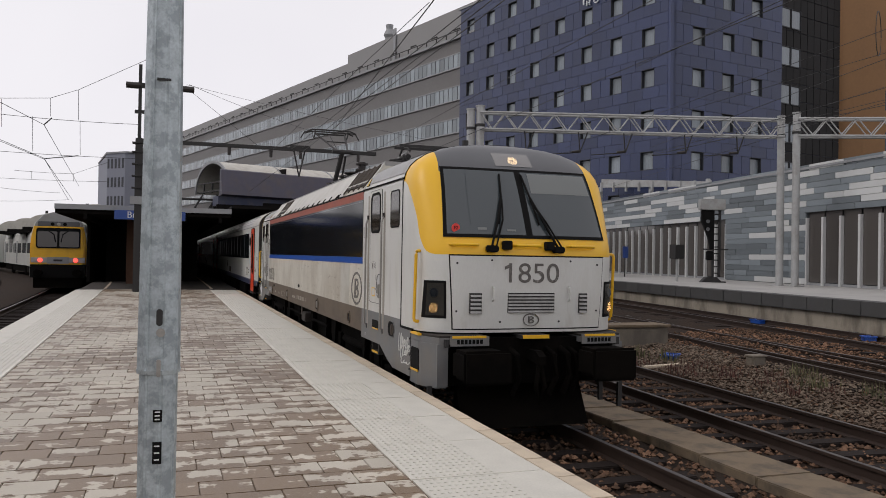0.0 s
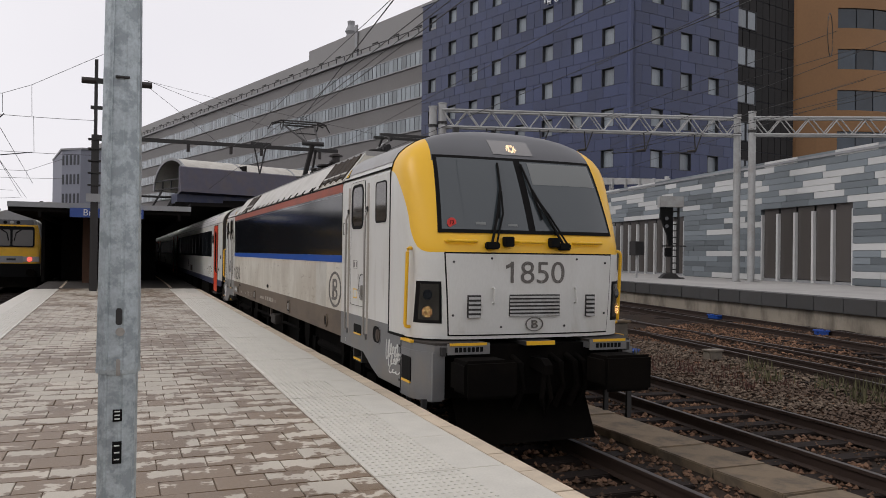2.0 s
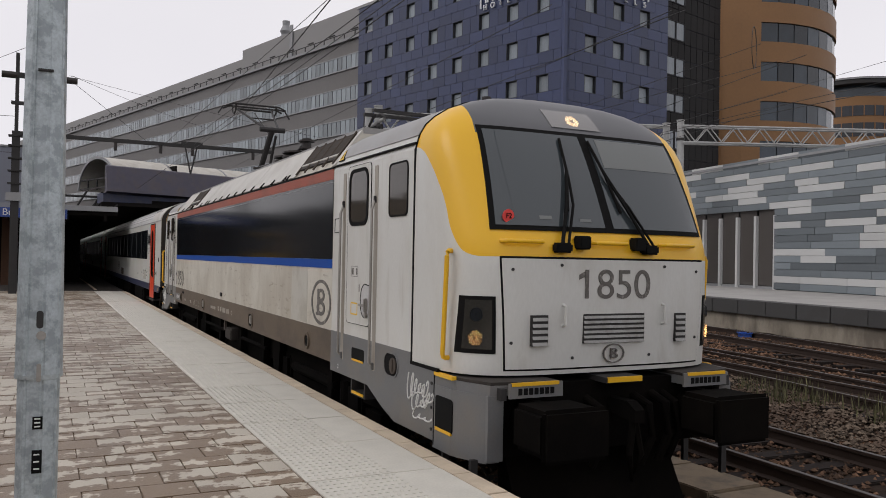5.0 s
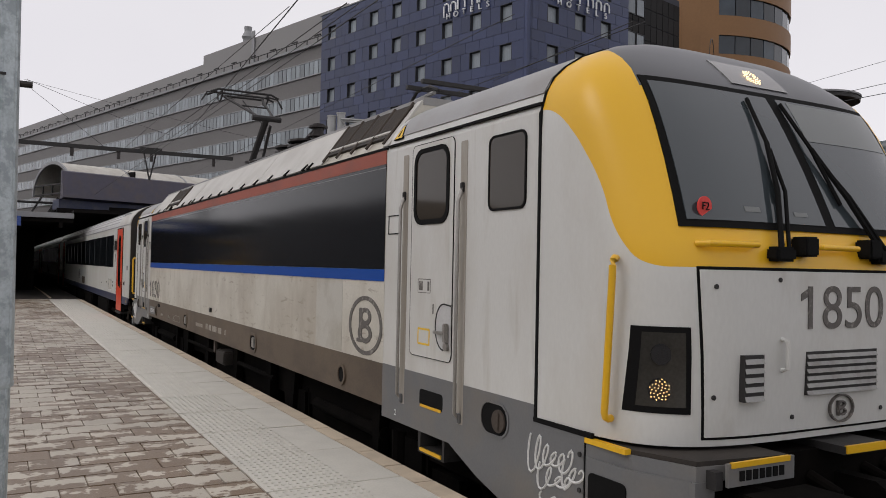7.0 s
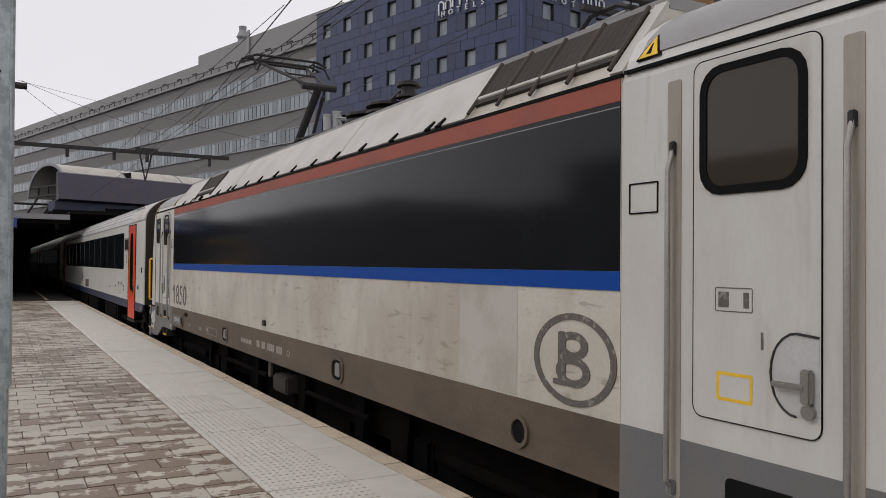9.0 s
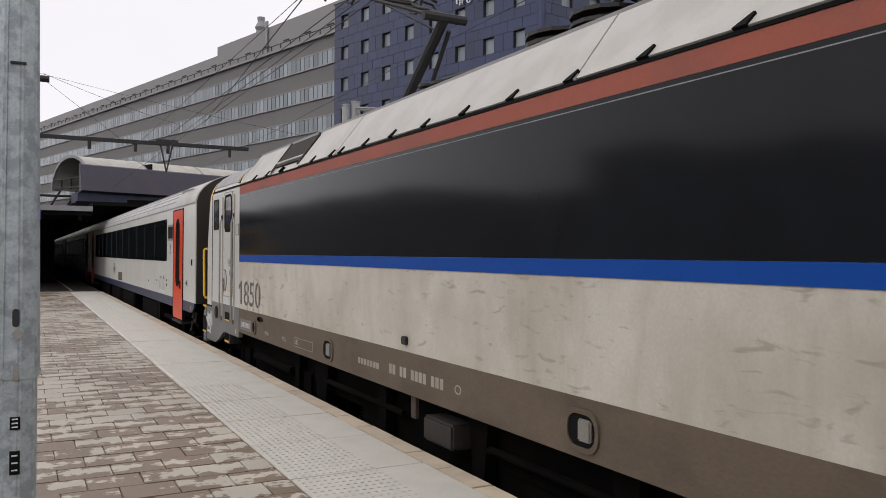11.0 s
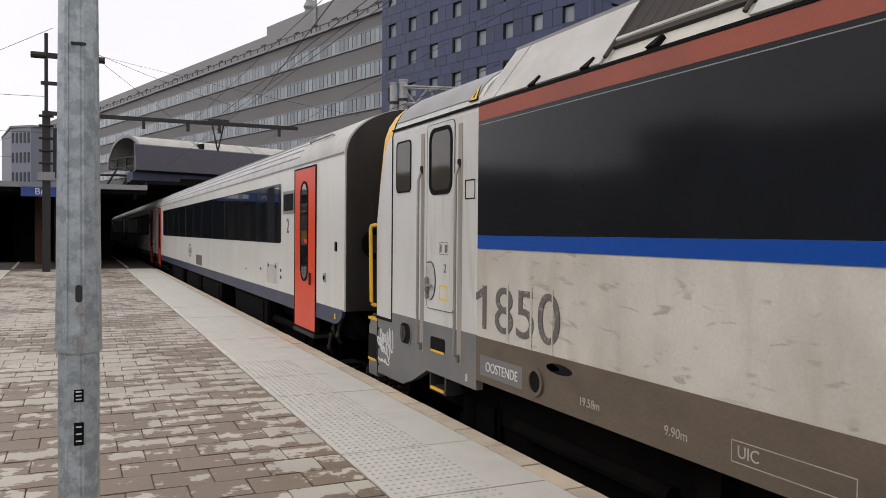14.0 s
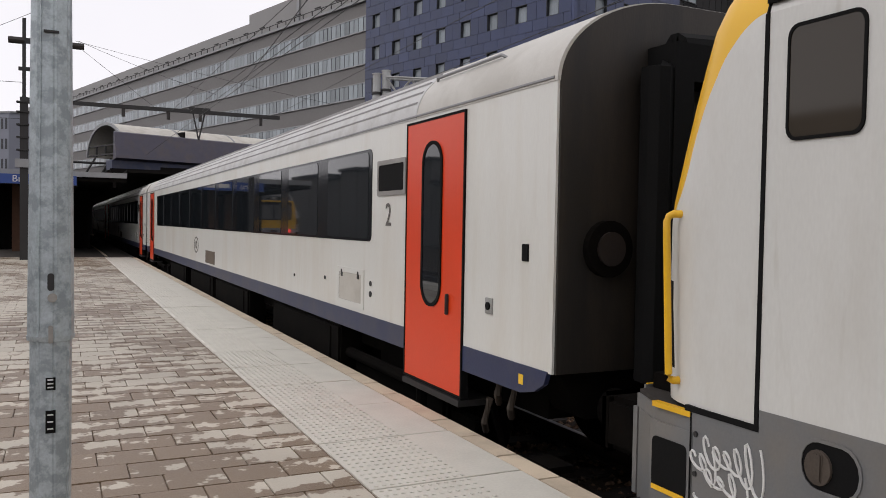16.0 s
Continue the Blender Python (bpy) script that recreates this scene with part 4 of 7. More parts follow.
def window_at(parent, x, z, w, h, deep=0.32, mat="curtain"):
    """A set-in window: dark reveal, thin frame and pane with a curtain behind."""
    key = (w, h, mat)
    if key not in WINDOW_CACHE:
        # The reveal's dark colour holds the shade inside the opening.
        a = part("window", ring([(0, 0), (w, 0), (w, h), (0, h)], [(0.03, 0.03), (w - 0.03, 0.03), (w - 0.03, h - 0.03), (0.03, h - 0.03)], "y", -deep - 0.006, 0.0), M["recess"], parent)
        f = part("window_frame", ring([(0.03, 0.03), (w - 0.03, 0.03), (w - 0.03, h - 0.03), (0.03, h - 0.03)], [(0.09, 0.09), (w - 0.09, 0.09), (w - 0.09, h - 0.09), (0.09, h - 0.09)], "y", -0.06, 0.0), M["dkmetal"], a)
        p = part("pane", box(0.07, w - 0.07, -0.035, -0.02, 0.07, h - 0.07), M[mat], a)
        WINDOW_CACHE[key] = (a.data, f.data, p.data)
    else:
        data = WINDOW_CACHE[key]
        a = new("window", data[0])
        a.parent = parent
        for n, d in (("window_frame", data[1]), ("pane", data[2])):
            q = new(n, d)
            q.parent = a
    a.matrix_basis = pose(x, 0, z)
    return a


def build_hotel():
    hotel = thing("hotel_building", "tall hotel clad in navy blue panels with square windows", "building", 38.01, 55.28, 0)
    TOPZ, la, ra = 29.05, 104.47, 9.65
    L, RL = 29.65, 12.85
    tops = [20.72 - 3.42 * k for k in range(-2, 5)]
    w, h = 1.39, 1.516
    # left face runs from its far end to the corner, right face from the corner onwards
    lf = new("left_face")
    lf.parent = hotel
    lf.matrix_basis = pose(L * math.cos(radians(la)), L * math.sin(radians(la)), 0, 0, 0, la - 180)
    rf = new("right_face")
    rf.parent = hotel
    rf.matrix_basis = pose(0, 0, 0, 0, 0, ra)
    rows = [(t - h, t) for t in tops]
    for ob, length, cols in ((lf, L, [(L - 1.41 - w - 3.653 * i, L - 1.41 - 3.653 * i) for i in range(8)]), (rf, RL, [(2.094 + 3.438 * i, 2.094 + w + 3.438 * i) for i in range(3)])):
        part("core", box(0.05, length - 0.05, 0.0, 0.6, -1, TOPZ), M["recess"], ob)
        panelled_face(ob, length, -1.0, TOPZ, cols, rows)
        for t in tops:
            for a, b in cols:
                window_at(ob, a, t - h, w, h)
        part("roof_edge", box(-0.3, length, -0.4, 0.3, TOPZ, TOPZ + 0.12), M["fascia"], ob)
    part("corner_post", box(-0.3, 0.32, -0.32, 0.3, -1, TOPZ), M["hotel"], rf)
    part("roof", prism([(0, 0), (L * math.cos(radians(la)), L * math.sin(radians(la))), (9, 38), (12.5, 2.2)], "z", TOPZ - 0.2, TOPZ), M["hoteljoint"], hotel)
    # dark glazed stair tower beside it
    gl = new("glass_face")
    gl.parent = hotel
    gl.matrix_basis = pose(RL * math.cos(radians(ra)), RL * math.sin(radians(ra)), 0, 0, 0, ra + 4)
    part("glazing", box(0, 9.3, 0.05, 0.5, -1, TOPZ), M["hoteljoint"], gl)
    me = None
    for i in range(9):
        for k in range(19):
            if me is None:
                ob = part("glass_panel", box(0.03, 1.0, -0.02, 0.05, 0.03, 1.52), M["curtainwall"], gl, "dark reflecting glass panel")
                me = ob.data
            else:
                ob = new("glass_panel", me)
                ob.parent = gl
            ob.matrix_basis = pose(i * 1.03, 0, -1 + k * 1.55)
    for t in tops:
        for i in range(2):
            window_at(gl, 0.2 + i * 1.45, t - 1.7, 1.36, 1.75, deep=0.1)
    # raised letters on both faces; the hotel's own name stays a row of plain rounded strokes
    for ob, mid, width in ((lf, L - 6.66, 5.53), (rf, 6.4, 6.66)):
        for k, c in enumerate("HOTELS"):
            lettering("sign_letter", c, 0.74, (mid + width * (k - 2.5) / 5.5, -0.45, 24.55), "-y", M["sign"], ob, "white raised letter on the facade", depth=0.12)
        for k in range(7):
            x = mid - width * 0.56 + k * width * 0.165
            tall = 1.25 if k in (2, 3) else 0.82
            pts = [(x, -0.45, 24.95 if k else 24.6), (x, -0.45, 24.95 + tall)] if k in (2, 3) else \
                [(x, -0.45, 24.95 if k else 24.55), (x, -0.45, 25.55), (x + 0.1, -0.45, 25.7), (x + 0.36, -0.45, 25.74), (x + 0.6, -0.45, 25.62), (x + 0.66, -0.45, 25.4), (x + 0.66, -0.45, 24.95)]
            part("sign_stroke", tube(pts, 0.085, 6), M["sign"], ob, "white raised sign shape")
    for face in (lf, rf, gl):
        flatten(face)
    return hotel


def build_office():
    """A very long office slab with ribbon windows, running away beside the tracks."""
    ang = 105.25
    length = 156.0
    x0, y0 = 30.65, 84.56
    ox, oy = x0 + length * math.cos(radians(ang)), y0 + length * math.sin(radians(ang))
    off = thing("office_building", "long grey-brown office block with ribbon windows", "building", ox, oy, 0, ang - 180)
    TOP = 26.4
    part("wall", box(0, length + 4, 0.0, 14, -1, TOP), M["office"], off)
    part("parapet", box(-0.1, length + 4, 0.4, 13, TOP, TOP + 2.3), M["parapet"], off, "light grey set-back parapet")
    part("penthouse", box(length - 28.6, length + 4, 0.43, 12, TOP + 2.3, TOP + 3.5), M["parapet"], off, "light grey roof storey")
    part("ledge", box(0, length + 4, -0.35, 0.0, TOP - 0.3, TOP), M["fascia"], off)
    # roof-edge rail on short posts
    part("edge_rail", box(0, length + 4, -0.3, -0.22, TOP + 0.55, TOP + 0.63), M["dkmetal"], off)
    for k in range(75):
        part("rail_post", box(k * 2.1, k * 2.1 + 0.09, -0.3, -0.22, TOP, TOP + 0.55), M["dkmetal"], off)
    pane = None
    for f in range(6):
        z = 22.95 - f * 3.68
        row = part("ribbon_window", box(0, length + 3.5, -0.05, 0.0, z, z + 1.5), M["recess"], off, "row of pale glazed window panes")
        for i in range(int((length + 3) / 0.92)):
            if pane is None:
                ob = part("pane", box(0.06, 0.86, -0.08, -0.045, 0, 1.5), M["officewin"], row)
                pane = ob.data
            else:
                ob = new("pane", pane)
                ob.parent = row
            ob.matrix_basis = pose(i * 0.92, 0, z)
        part("sill", box(0, length + 4, -0.16, 0.0, z - 0.14, z - 0.02), M["fascia"], off)
        part("head_strip", box(0, length + 4, -0.1, 0.0, z + 1.52, z + 1.62), M["fascia"], off)
    for k in range(34):
        part("roof_hatch", box(length - 4.6 * k - 1.2, length - 4.6 * k, -0.36, -0.2, TOP + 0.72, TOP + 0.84), M["dkmetal"], off)
    part("ladder", box(length - 15.6, length - 15.0, 0.2, 0.36, TOP + 0.2, TOP + 4.3), M["fascia"], off, "thin roof ladder")
    ch = new("chimney")
    ch.parent = off
    ch.matrix_basis = pose(length - 18.6, 1.4, TOP + 3.4)
    part("flue", disc((0, 0, 0.25), "z", 0.62, 0.5, 14), M["fascia"], ch)
    for r0, r1, a0, a1 in ((0.55, 0.8, 0.5, 0.95), (0.8, 0.45, 0.95, 1.7), (0.45, 0.5, 1.7, 2.3)):
        bm = bmesh.new()
        bmesh.ops.create_cone(bm, cap_ends=True, segments=14, radius1=r0, radius2=r1, depth=a1 - a0, matrix=Matrix.Translation((0, 0, (a0 + a1) / 2)))
        part("cowl", bm, M["fascia"], ch, smooth=True)
    return off


def build_tower():
    """An orange tower with a rounded end and bands of windows."""
    t = thing("orange_tower", "orange stone tower with rounded end and window bands", "building", 69.55, 69.1, 0)
    n = 40
    R = 11.87
    pts = [(R * math.cos(2 * math.pi * k / n), R * math.sin(2 * math.pi * k / n)) for k in range(n)]
    rows = [-1.0]
    for f in range(9):
        z = 24.12 - 6 * 4.01 + f * 4.01
        rows += [z, z + 1.96]
    rows.append(36.8)
    for i in range(len(rows) - 1):
        if i % 2 == 0:
            part("stone_band", prism(pts, "z", rows[i], rows[i + 1]), M["tower"], t, smooth=True)
            continue
        core = part("window_band", prism([(x * 0.975, y * 0.975) for x, y in pts], "z", rows[i], rows[i + 1]), M["recess"], t, "band of blue-grey windows")
        for k in range(n):
            p, q = pts[k], pts[(k + 1) % n]
            along = math.degrees(math.atan2(69.55 + (p[0] + q[0]) / 2, 69.1 + (p[1] + q[1]) / 2))
            glazed = along > 47.2
            s = 0.985 if glazed else 1.0
            a, b = Vector((*p, 0)) * s, Vector((*q, 0)) * s
            e = (b - a) * (0.03 if glazed else 0.0)
            quad = [a + e, b - e, (b - e) * 0.97, (a + e) * 0.97]
            part("window_pane" if glazed else "stone_pier", prism([(v.x, v.y) for v in quad], "z", rows[i], rows[i + 1]), M["towerwin" if glazed else "tower"], core)
    b = thing("round_block", "distant round block with a wide disc roof", "building", 130.5, 97.5, 0)
    part("wall", prism(oval(0, 0, 7.2, 7.2, 36), "z", -1, 31), M["tower"], b, smooth=True)
    part("lift_drum", prism(oval(0, 0, 6.4, 6.4, 36), "z", 31, 33.0), M["towerwin"], b, "blue glazed drum under the roof", smooth=True)
    part("disc_roof", prism(oval(0, 0, 8.6, 8.6, 40), "z", 33.0, 33.9), M["dkmetal"], b, "dark overhanging disc roof", smooth=True)
    part("roof_rim", ring(oval(0, 0, 8.8, 8.8, 40), oval(0, 0, 8.55, 8.55, 40), "z", 33.75, 34.05), M["fascia"], b)
    for z0, z1 in ((27.6, 29.4), (24.0, 26.4), (20.4, 22.4), (16.8, 18.8), (13.0, 15.0)):
        band = part("window_band", ring(oval(0, 0, 7.26, 7.26, 36), oval(0, 0, 7.1, 7.1, 36), "z", z0, z1), M["recess"], b, "dark louvred window band")
        for k in range(26):
            a = 2 * math.pi * k / 26
            part("mullion", box(-0.07, 0.07, 7.2, 7.36, z0, z1), M["tower"], band).matrix_basis = pose(0, 0, 0, 0, 0, math.degrees(a))
    c = thing("far_block", "distant blue-grey block beyond the station", "building", -7.56, 150, 0, 0)
    part("wall", prism([(0, 0), (7, 1.0), (7, 22), (-6, 22), (-3.1, 3.0)], "z", -1, 18.6), M["farblock"], c)
    part("roof_edge", prism([(0.1, -0.2), (7.1, 0.8), (7.1, 22), (-6.1, 22), (-3.3, 2.9)], "z", 18.6, 18.9), M["fascia"], c)
    for f in range(4):
        for i in range(5):
            p = Vector((-3.1, 3.0, 0)).lerp(Vector((0, 0, 0)), (i + 0.15) / 5)
            part("window", box(0, 0.4, -0.05, 0.0, 0, 1.7), M["recess"], c).matrix_basis = pose(p.x, p.y - 0.02, 16.0 - f * 3.3, 0, 0, -44)
    # Unseen blocks of random height, added as a skyline for the train's reflections.
    rng = random.Random(5)
    y = -45.0
    while y < 150:
        long, h = rng.uniform(5, 13), rng.uniform(5.5, 9.0)
        d = thing("yard_block", "plain unseen block added for reflections in the train's side", "building", -31, y, 0, group="yard blocks")
        part("wall", box(-14, 0, 0, long - 0.2, -1, h), M["office"], d)
        part("roof", box(-14.2, 0.3, -0.1, long - 0.1, h, h + 0.4), M["recess"], d)
        y += long


# ---- station canopy and hall ----
def build_station():
    can = thing("platform_canopy", "low dark platform canopy with grey fascia", "canopy", 0, PLAT_END, 0, kind="structure")
    part("fascia", box(-4.3, 2.45, 0.2, 0.4, 3.16, 3.36), M["fascia"], can)
    # Deck and joists get their underside shade from the near-black colour.
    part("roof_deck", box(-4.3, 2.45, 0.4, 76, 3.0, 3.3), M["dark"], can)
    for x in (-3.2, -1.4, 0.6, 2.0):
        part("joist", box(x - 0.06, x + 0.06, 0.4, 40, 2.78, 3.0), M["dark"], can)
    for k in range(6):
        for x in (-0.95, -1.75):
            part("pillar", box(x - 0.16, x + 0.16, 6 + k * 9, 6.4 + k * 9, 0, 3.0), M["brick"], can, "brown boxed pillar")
    # Made-up blocks that deepen the shade under the canopy.
    part("kiosk", box(-3.0, -0.5, 9, 40, 0, 2.95), M["dark"], can, "black block added to deepen the shade under the canopy")
    part("kiosk", box(0.0, 1.4, 10, 40, 0, 2.95), M["dark"], can, "black block added to deepen the shade under the canopy")
    sign = thing("station_sign", "blue station name sign hung from the canopy", "sign", -0.75, PLAT_END - 0.05, 3.0)
    part("board", box(-1.35, 1.35, 0, 0.26, -0.2, 0.165), M["signblue"], sign)
    lettering("sign_letters", "Bru", 0.36, (-0.62, -0.004, -0.02), "-y", M["paper"], sign, "white sign letters")
    part("sign_bar", box(0.1, 1.2, -0.006, 0, -0.1, 0.08), M["paper"], sign)
    # barrel vault over the tracks, its axis across them
    hall = thing("station_hall", "station hall with pale barrel vault and dark interior", "station hall", 0, 46, 0, kind="structure")
    # the vault stands askew to the tracks
    askew = pose(2.25, 2.1, 0.28, 0, 0, 20) @ pose(-1.5, -2.1, 0)
    prof = [(2.4 * math.cos(radians(a)), 1.75 * math.sin(radians(a))) for a in range(0, 181, 9)]
    for k in range(7):
        x0 = 1.5 + k * 3.5
        outer = [(y + 2.1, z + 4.75) for y, z in prof]
        inner = [(y * 0.96 + 2.1, z * 0.95 + 4.72) for y, z in prof]
        part("vault_sheet", prism(outer + inner[::-1], "x", x0 + 0.04, x0 + 3.46), M["vault"], hall, smooth=True).matrix_basis = askew
        part("vault_rib", prism([(y * 1.015 + 2.1, z * 1.02 + 4.75) for y, z in prof] + inner[::-1], "x", x0 - 0.05, x0 + 0.04), M["fascia"], hall).matrix_basis = askew
    for z in (4.75, 5.25):
        part("arch_tie", box(1.5, 1.6, -0.1, 4.3, z, z + 0.08), M["dkmetal"], hall).matrix_basis = askew
    for y in (0.9, 2.1, 3.3):
        part("arch_mullion", box(1.5, 1.58, y - 0.04, y + 0.04, 4.7, 5.3), M["dkmetal"], hall).matrix_basis = askew
    # Dark sheet standing in for the shade inside the vault.
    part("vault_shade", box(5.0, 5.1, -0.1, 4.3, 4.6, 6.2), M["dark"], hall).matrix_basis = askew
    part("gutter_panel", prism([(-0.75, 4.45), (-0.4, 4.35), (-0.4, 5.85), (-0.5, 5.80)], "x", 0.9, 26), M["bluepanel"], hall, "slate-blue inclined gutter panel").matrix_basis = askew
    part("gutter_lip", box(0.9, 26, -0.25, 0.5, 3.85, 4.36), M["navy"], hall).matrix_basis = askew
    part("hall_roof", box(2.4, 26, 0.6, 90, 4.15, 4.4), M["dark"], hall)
    # Side and back walls are added to keep daylight out of the hall.
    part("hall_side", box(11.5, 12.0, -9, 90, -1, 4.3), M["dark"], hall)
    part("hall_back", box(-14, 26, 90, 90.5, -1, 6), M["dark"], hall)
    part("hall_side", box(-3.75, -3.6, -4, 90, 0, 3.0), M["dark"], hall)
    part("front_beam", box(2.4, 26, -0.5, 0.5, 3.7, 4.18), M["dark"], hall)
    # Added cover that keeps daylight off the coaches.
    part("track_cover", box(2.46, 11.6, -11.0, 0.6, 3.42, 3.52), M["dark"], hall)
    for x in (0.9, 1.7):
        part("truss_leg", tube([(x, 2.5, 3.3), (x + 0.9, 2.5, 4.9)], 0.06, 6), M["dkmetal"], hall)
    part("truss_chord", tube([(0.6, 2.5, 4.6), (2.6, 2.5, 4.6)], 0.07, 6), M["dkmetal"], hall)
    # row of small vaults over the other platforms
    for k in range(5):
        x, y = -4.2 - k * 2.6, 52 + k * 9
        v = thing("small_vault", "pale barrel canopy over a neighbouring platform", "canopy", x, y, 3.3, 0, group="small vaults", kind="structure")
        part("sheet", prism([(1.3 * math.cos(radians(a)), 1.0 * math.sin(radians(a))) for a in range(0, 181, 12)], "y", 0, 12), M["vault"], v, smooth=True)
        part("beam", box(-1.5, 1.5, -0.1, 12, -0.3, 0.0), M["dark"], v)
        part("column", box(-0.15, 0.15, 1, 1.3, -4.1, -0.3), M["dark"], v)


def build_overhead():
    m = thing("catenary_mast", "dark lattice mast with crossbars above the canopy", "mast", -1.15, 32.4, 0)
    part("foot_box", box(-0.28, 0.28, -0.2, 0.2, 3.3, 3.6), M["fascia"], m)
    part("lower_mast", box(-0.13, 0.13, -0.12, 0.12, 0, 5.8), M["dkmetal"], m)
    part("upper_mast", box(-0.06, 0.06, -0.06, 0.06, 5.8, 8.6), M["dkmetal"], m)
    part("side_post", box(0.22, 0.36, -0.08, 0.08, 3.4, 5.2), M["dkmetal"], m)
    part("crossbar", box(-0.42, 1.8, -0.07, 0.07, 7.72, 7.9), M["dkmetal"], m)
    part("crossbar", box(-0.18, 0.5, -0.07, 0.07, 6.75, 6.87), M["dkmetal"], m)
    part("insulator", disc((-0.25, 0, 7.8), "x", 0.12, 0.5, 10), M["insul"], m)
    part("insulator", disc((1.7, 0, 7.8), "x", 0.12, 0.5, 10), M["insul"], m)
    for z in (3.9, 4.35, 4.8, 5.25, 5.6):
        part("rung", box(-0.24, 0.24, -0.18, 0.18, z, z + 0.05), M["dkmetal"], m)
    b = thing("catenary_crossbeam", "dark steel crossbeam carrying wires over the track", "crossbeam", -1.0, 30.2, 5.38)
    part("beam", box(0, 8.5, -0.06, 0.06, 0, 0.13), M["dkmetal"], b)
    for x in (3.0, 4.5, 5.6, 7.8):
        part("insulator", tube([(x, 0, 0), (x, 0, -0.28)], 0.06, 8), M["insul"], b)
    for x in (5.35, 5.75):
        part("drop_strut", tube([(5.35 + (0.4 if x > 5.5 else 0), 0, 0), (5.55, 0, -0.95)], 0.03, 6), M["dkmetal"], b)
    part("strut_top", box(5.2, 5.95, -0.05, 0.05, 0.1, 0.22), M["dkmetal"], b)
    lab = "thin dark overhead line wire"
    wire_line("contact_wire", (TRACK_X, -20, 5.02), (TRACK_X, 90, 5.02), 0.010, lab, n=2)
    for a, b, r, sag in (
            ((-6.15, 34.0, 7.22), (-4.43, 34.0, 7.36), 0.012, 0),
            ((-4.43, 34.0, 7.36), (-3.45, 34.0, 7.76), 0.012, 0),
            ((-3.45, 34.0, 7.76), (-0.94, 33.0, 8.95), 0.012, 0),
            ((-6.14, 34.0, 6.62), (-1.15, 33.0, 6.42), 0.012, 0.05),
            ((-6.50, 30.0, 6.95), (-4.63, 34.0, 6.32), 0.014, 0),
            ((-4.63, 34.0, 6.32), (-5.15, 52.0, 5.35), 0.014, 0),
            ((-6.45, 30.0, 5.60), (-4.61, 34.0, 5.04), 0.013, 0),
            ((-6.45, 30.0, 5.54), (-4.60, 34.0, 5.00), 0.013, 0),
            ((-4.60, 34.0, 5.02), (-5.25, 50.0, 4.36), 0.013, 0),
            ((-4.60, 34.0, 5.02), (-5.50, 50.0, 4.42), 0.011, 0),
            ((-6.11, 34.0, 5.22), (-1.12, 33.0, 5.10), 0.011, 0.03),
            ((-4.60, 34.0, 5.02), (-3.40, 34.0, 5.20), 0.024, 0),
            ((-4.63, 34.0, 6.32), (-4.36, 34.0, 6.60), 0.030, 0),
            ((-8.27, 50.0, 5.93), (-5.25, 50.0, 5.88), 0.012, 0.03),
            ((-5.25, 50.0, 5.88), (-3.47, 50.0, 6.62), 0.012, 0),
            ((-8.96, 50.0, 5.47), (-3.46, 50.0, 5.51), 0.012, 0.03),
            ((-12.7, 70.0, 6.30), (-8.3, 70.0, 6.05), 0.015, 0.05),
            ((-12.6, 70.0, 5.25), (-7.6, 70.0, 5.55), 0.015, 0.05),
            ((0.61, 32.4, 7.99), (7.54, 44.0, 8.23), 0.01, 0.1),
            ((0.61, 32.4, 7.78), (3.2, 30.2, 5.37), 0.01, 0),
            ((0.51, 32.4, 7.98), (15.08, 46.0, 8.49), 0.008, 0.1),
            ((5.89, 30.0, 6.36), (2.96, 9.0, 4.64), 0.011, 0),
            ((4.24, 30.2, 5.43), (3.96, 10.0, 5.05), 0.010, 0),
            ((4.66, 30.2, 5.52), (4.13, 10.0, 5.07), 0.009, 0),
            ((3.51, 30.2, 5.33), (3.8, 12.0, 5.53), 0.008, 0),
            ((9.24, 46.0, 6.49), (7.98, 12.0, 6.12), 0.01, 0),
            ((10.13, 44.0, 5.77), (13.88, 22.0, 7.72), 0.016, 0),
            ((13.88, 22.0, 7.72), (12.96, 14.0, 7.33), 0.016, 0),
            ((13.88, 22.0, 7.64), (13.03, 14.5, 7.48), 0.012, 0),
            ((17.62, 34.0, 6.76), (17.54, 16.0, 7.64), 0.01, 0),
            ((18.85, 33.0, 7.29), (18.16, 16.0, 7.22), 0.01, 0),
            ((21.3, 33.0, 6.51), (19.73, 17.0, 6.74), 0.011, 0.05),
            ((21.6, 33.0, 6.88), (18.14, 15.0, 7.19), 0.011, 0),
            ((22.62, 38.0, 5.48), (20.9, 18.0, 6.63), 0.009, 0),
            ((22.27, 34.0, 6.68), (22.16, 13.0, 6.8), 0.013, 0),
            ((23.24, 34.0, 6.87), (22.16, 13.0, 7.1), 0.011, 0),
            ((25.56, 34.0, 7.58), (22.15, 13.0, 7.79), 0.008, 0),
    ):
        wire_line("overhead_wire", a, b, r, lab, sag)
    for a, b in (
            ((-4.43, 34.0, 7.36), (-4.42, 34.0, 6.66)),
            ((-3.45, 34.0, 7.76), (-3.43, 34.0, 6.58)),
            ((-3.37, 34.0, 6.58), (-3.34, 34.0, 5.22)),
            ((-6.10, 34.0, 7.20), (-6.07, 34.0, 6.14)),
            ((-5.03, 34.0, 6.62), (-5.00, 34.0, 5.28)),
            ((-5.25, 50.0, 5.88), (-5.24, 50.0, 5.45)),
            ((-7.40, 50.0, 5.91), (-7.38, 50.0, 5.48)),
    ):
        wire_line("wire_dropper", a, b, 0.011, "short vertical wire dropper", n=1)
    coil = [Vector((18.37, 17.0, 7.87)) + Vector((0.42 * math.cos(k * 0.52), 0.3 * math.cos(k * 0.52), 0.62 * math.sin(k * 0.52))) for k in range(13)]
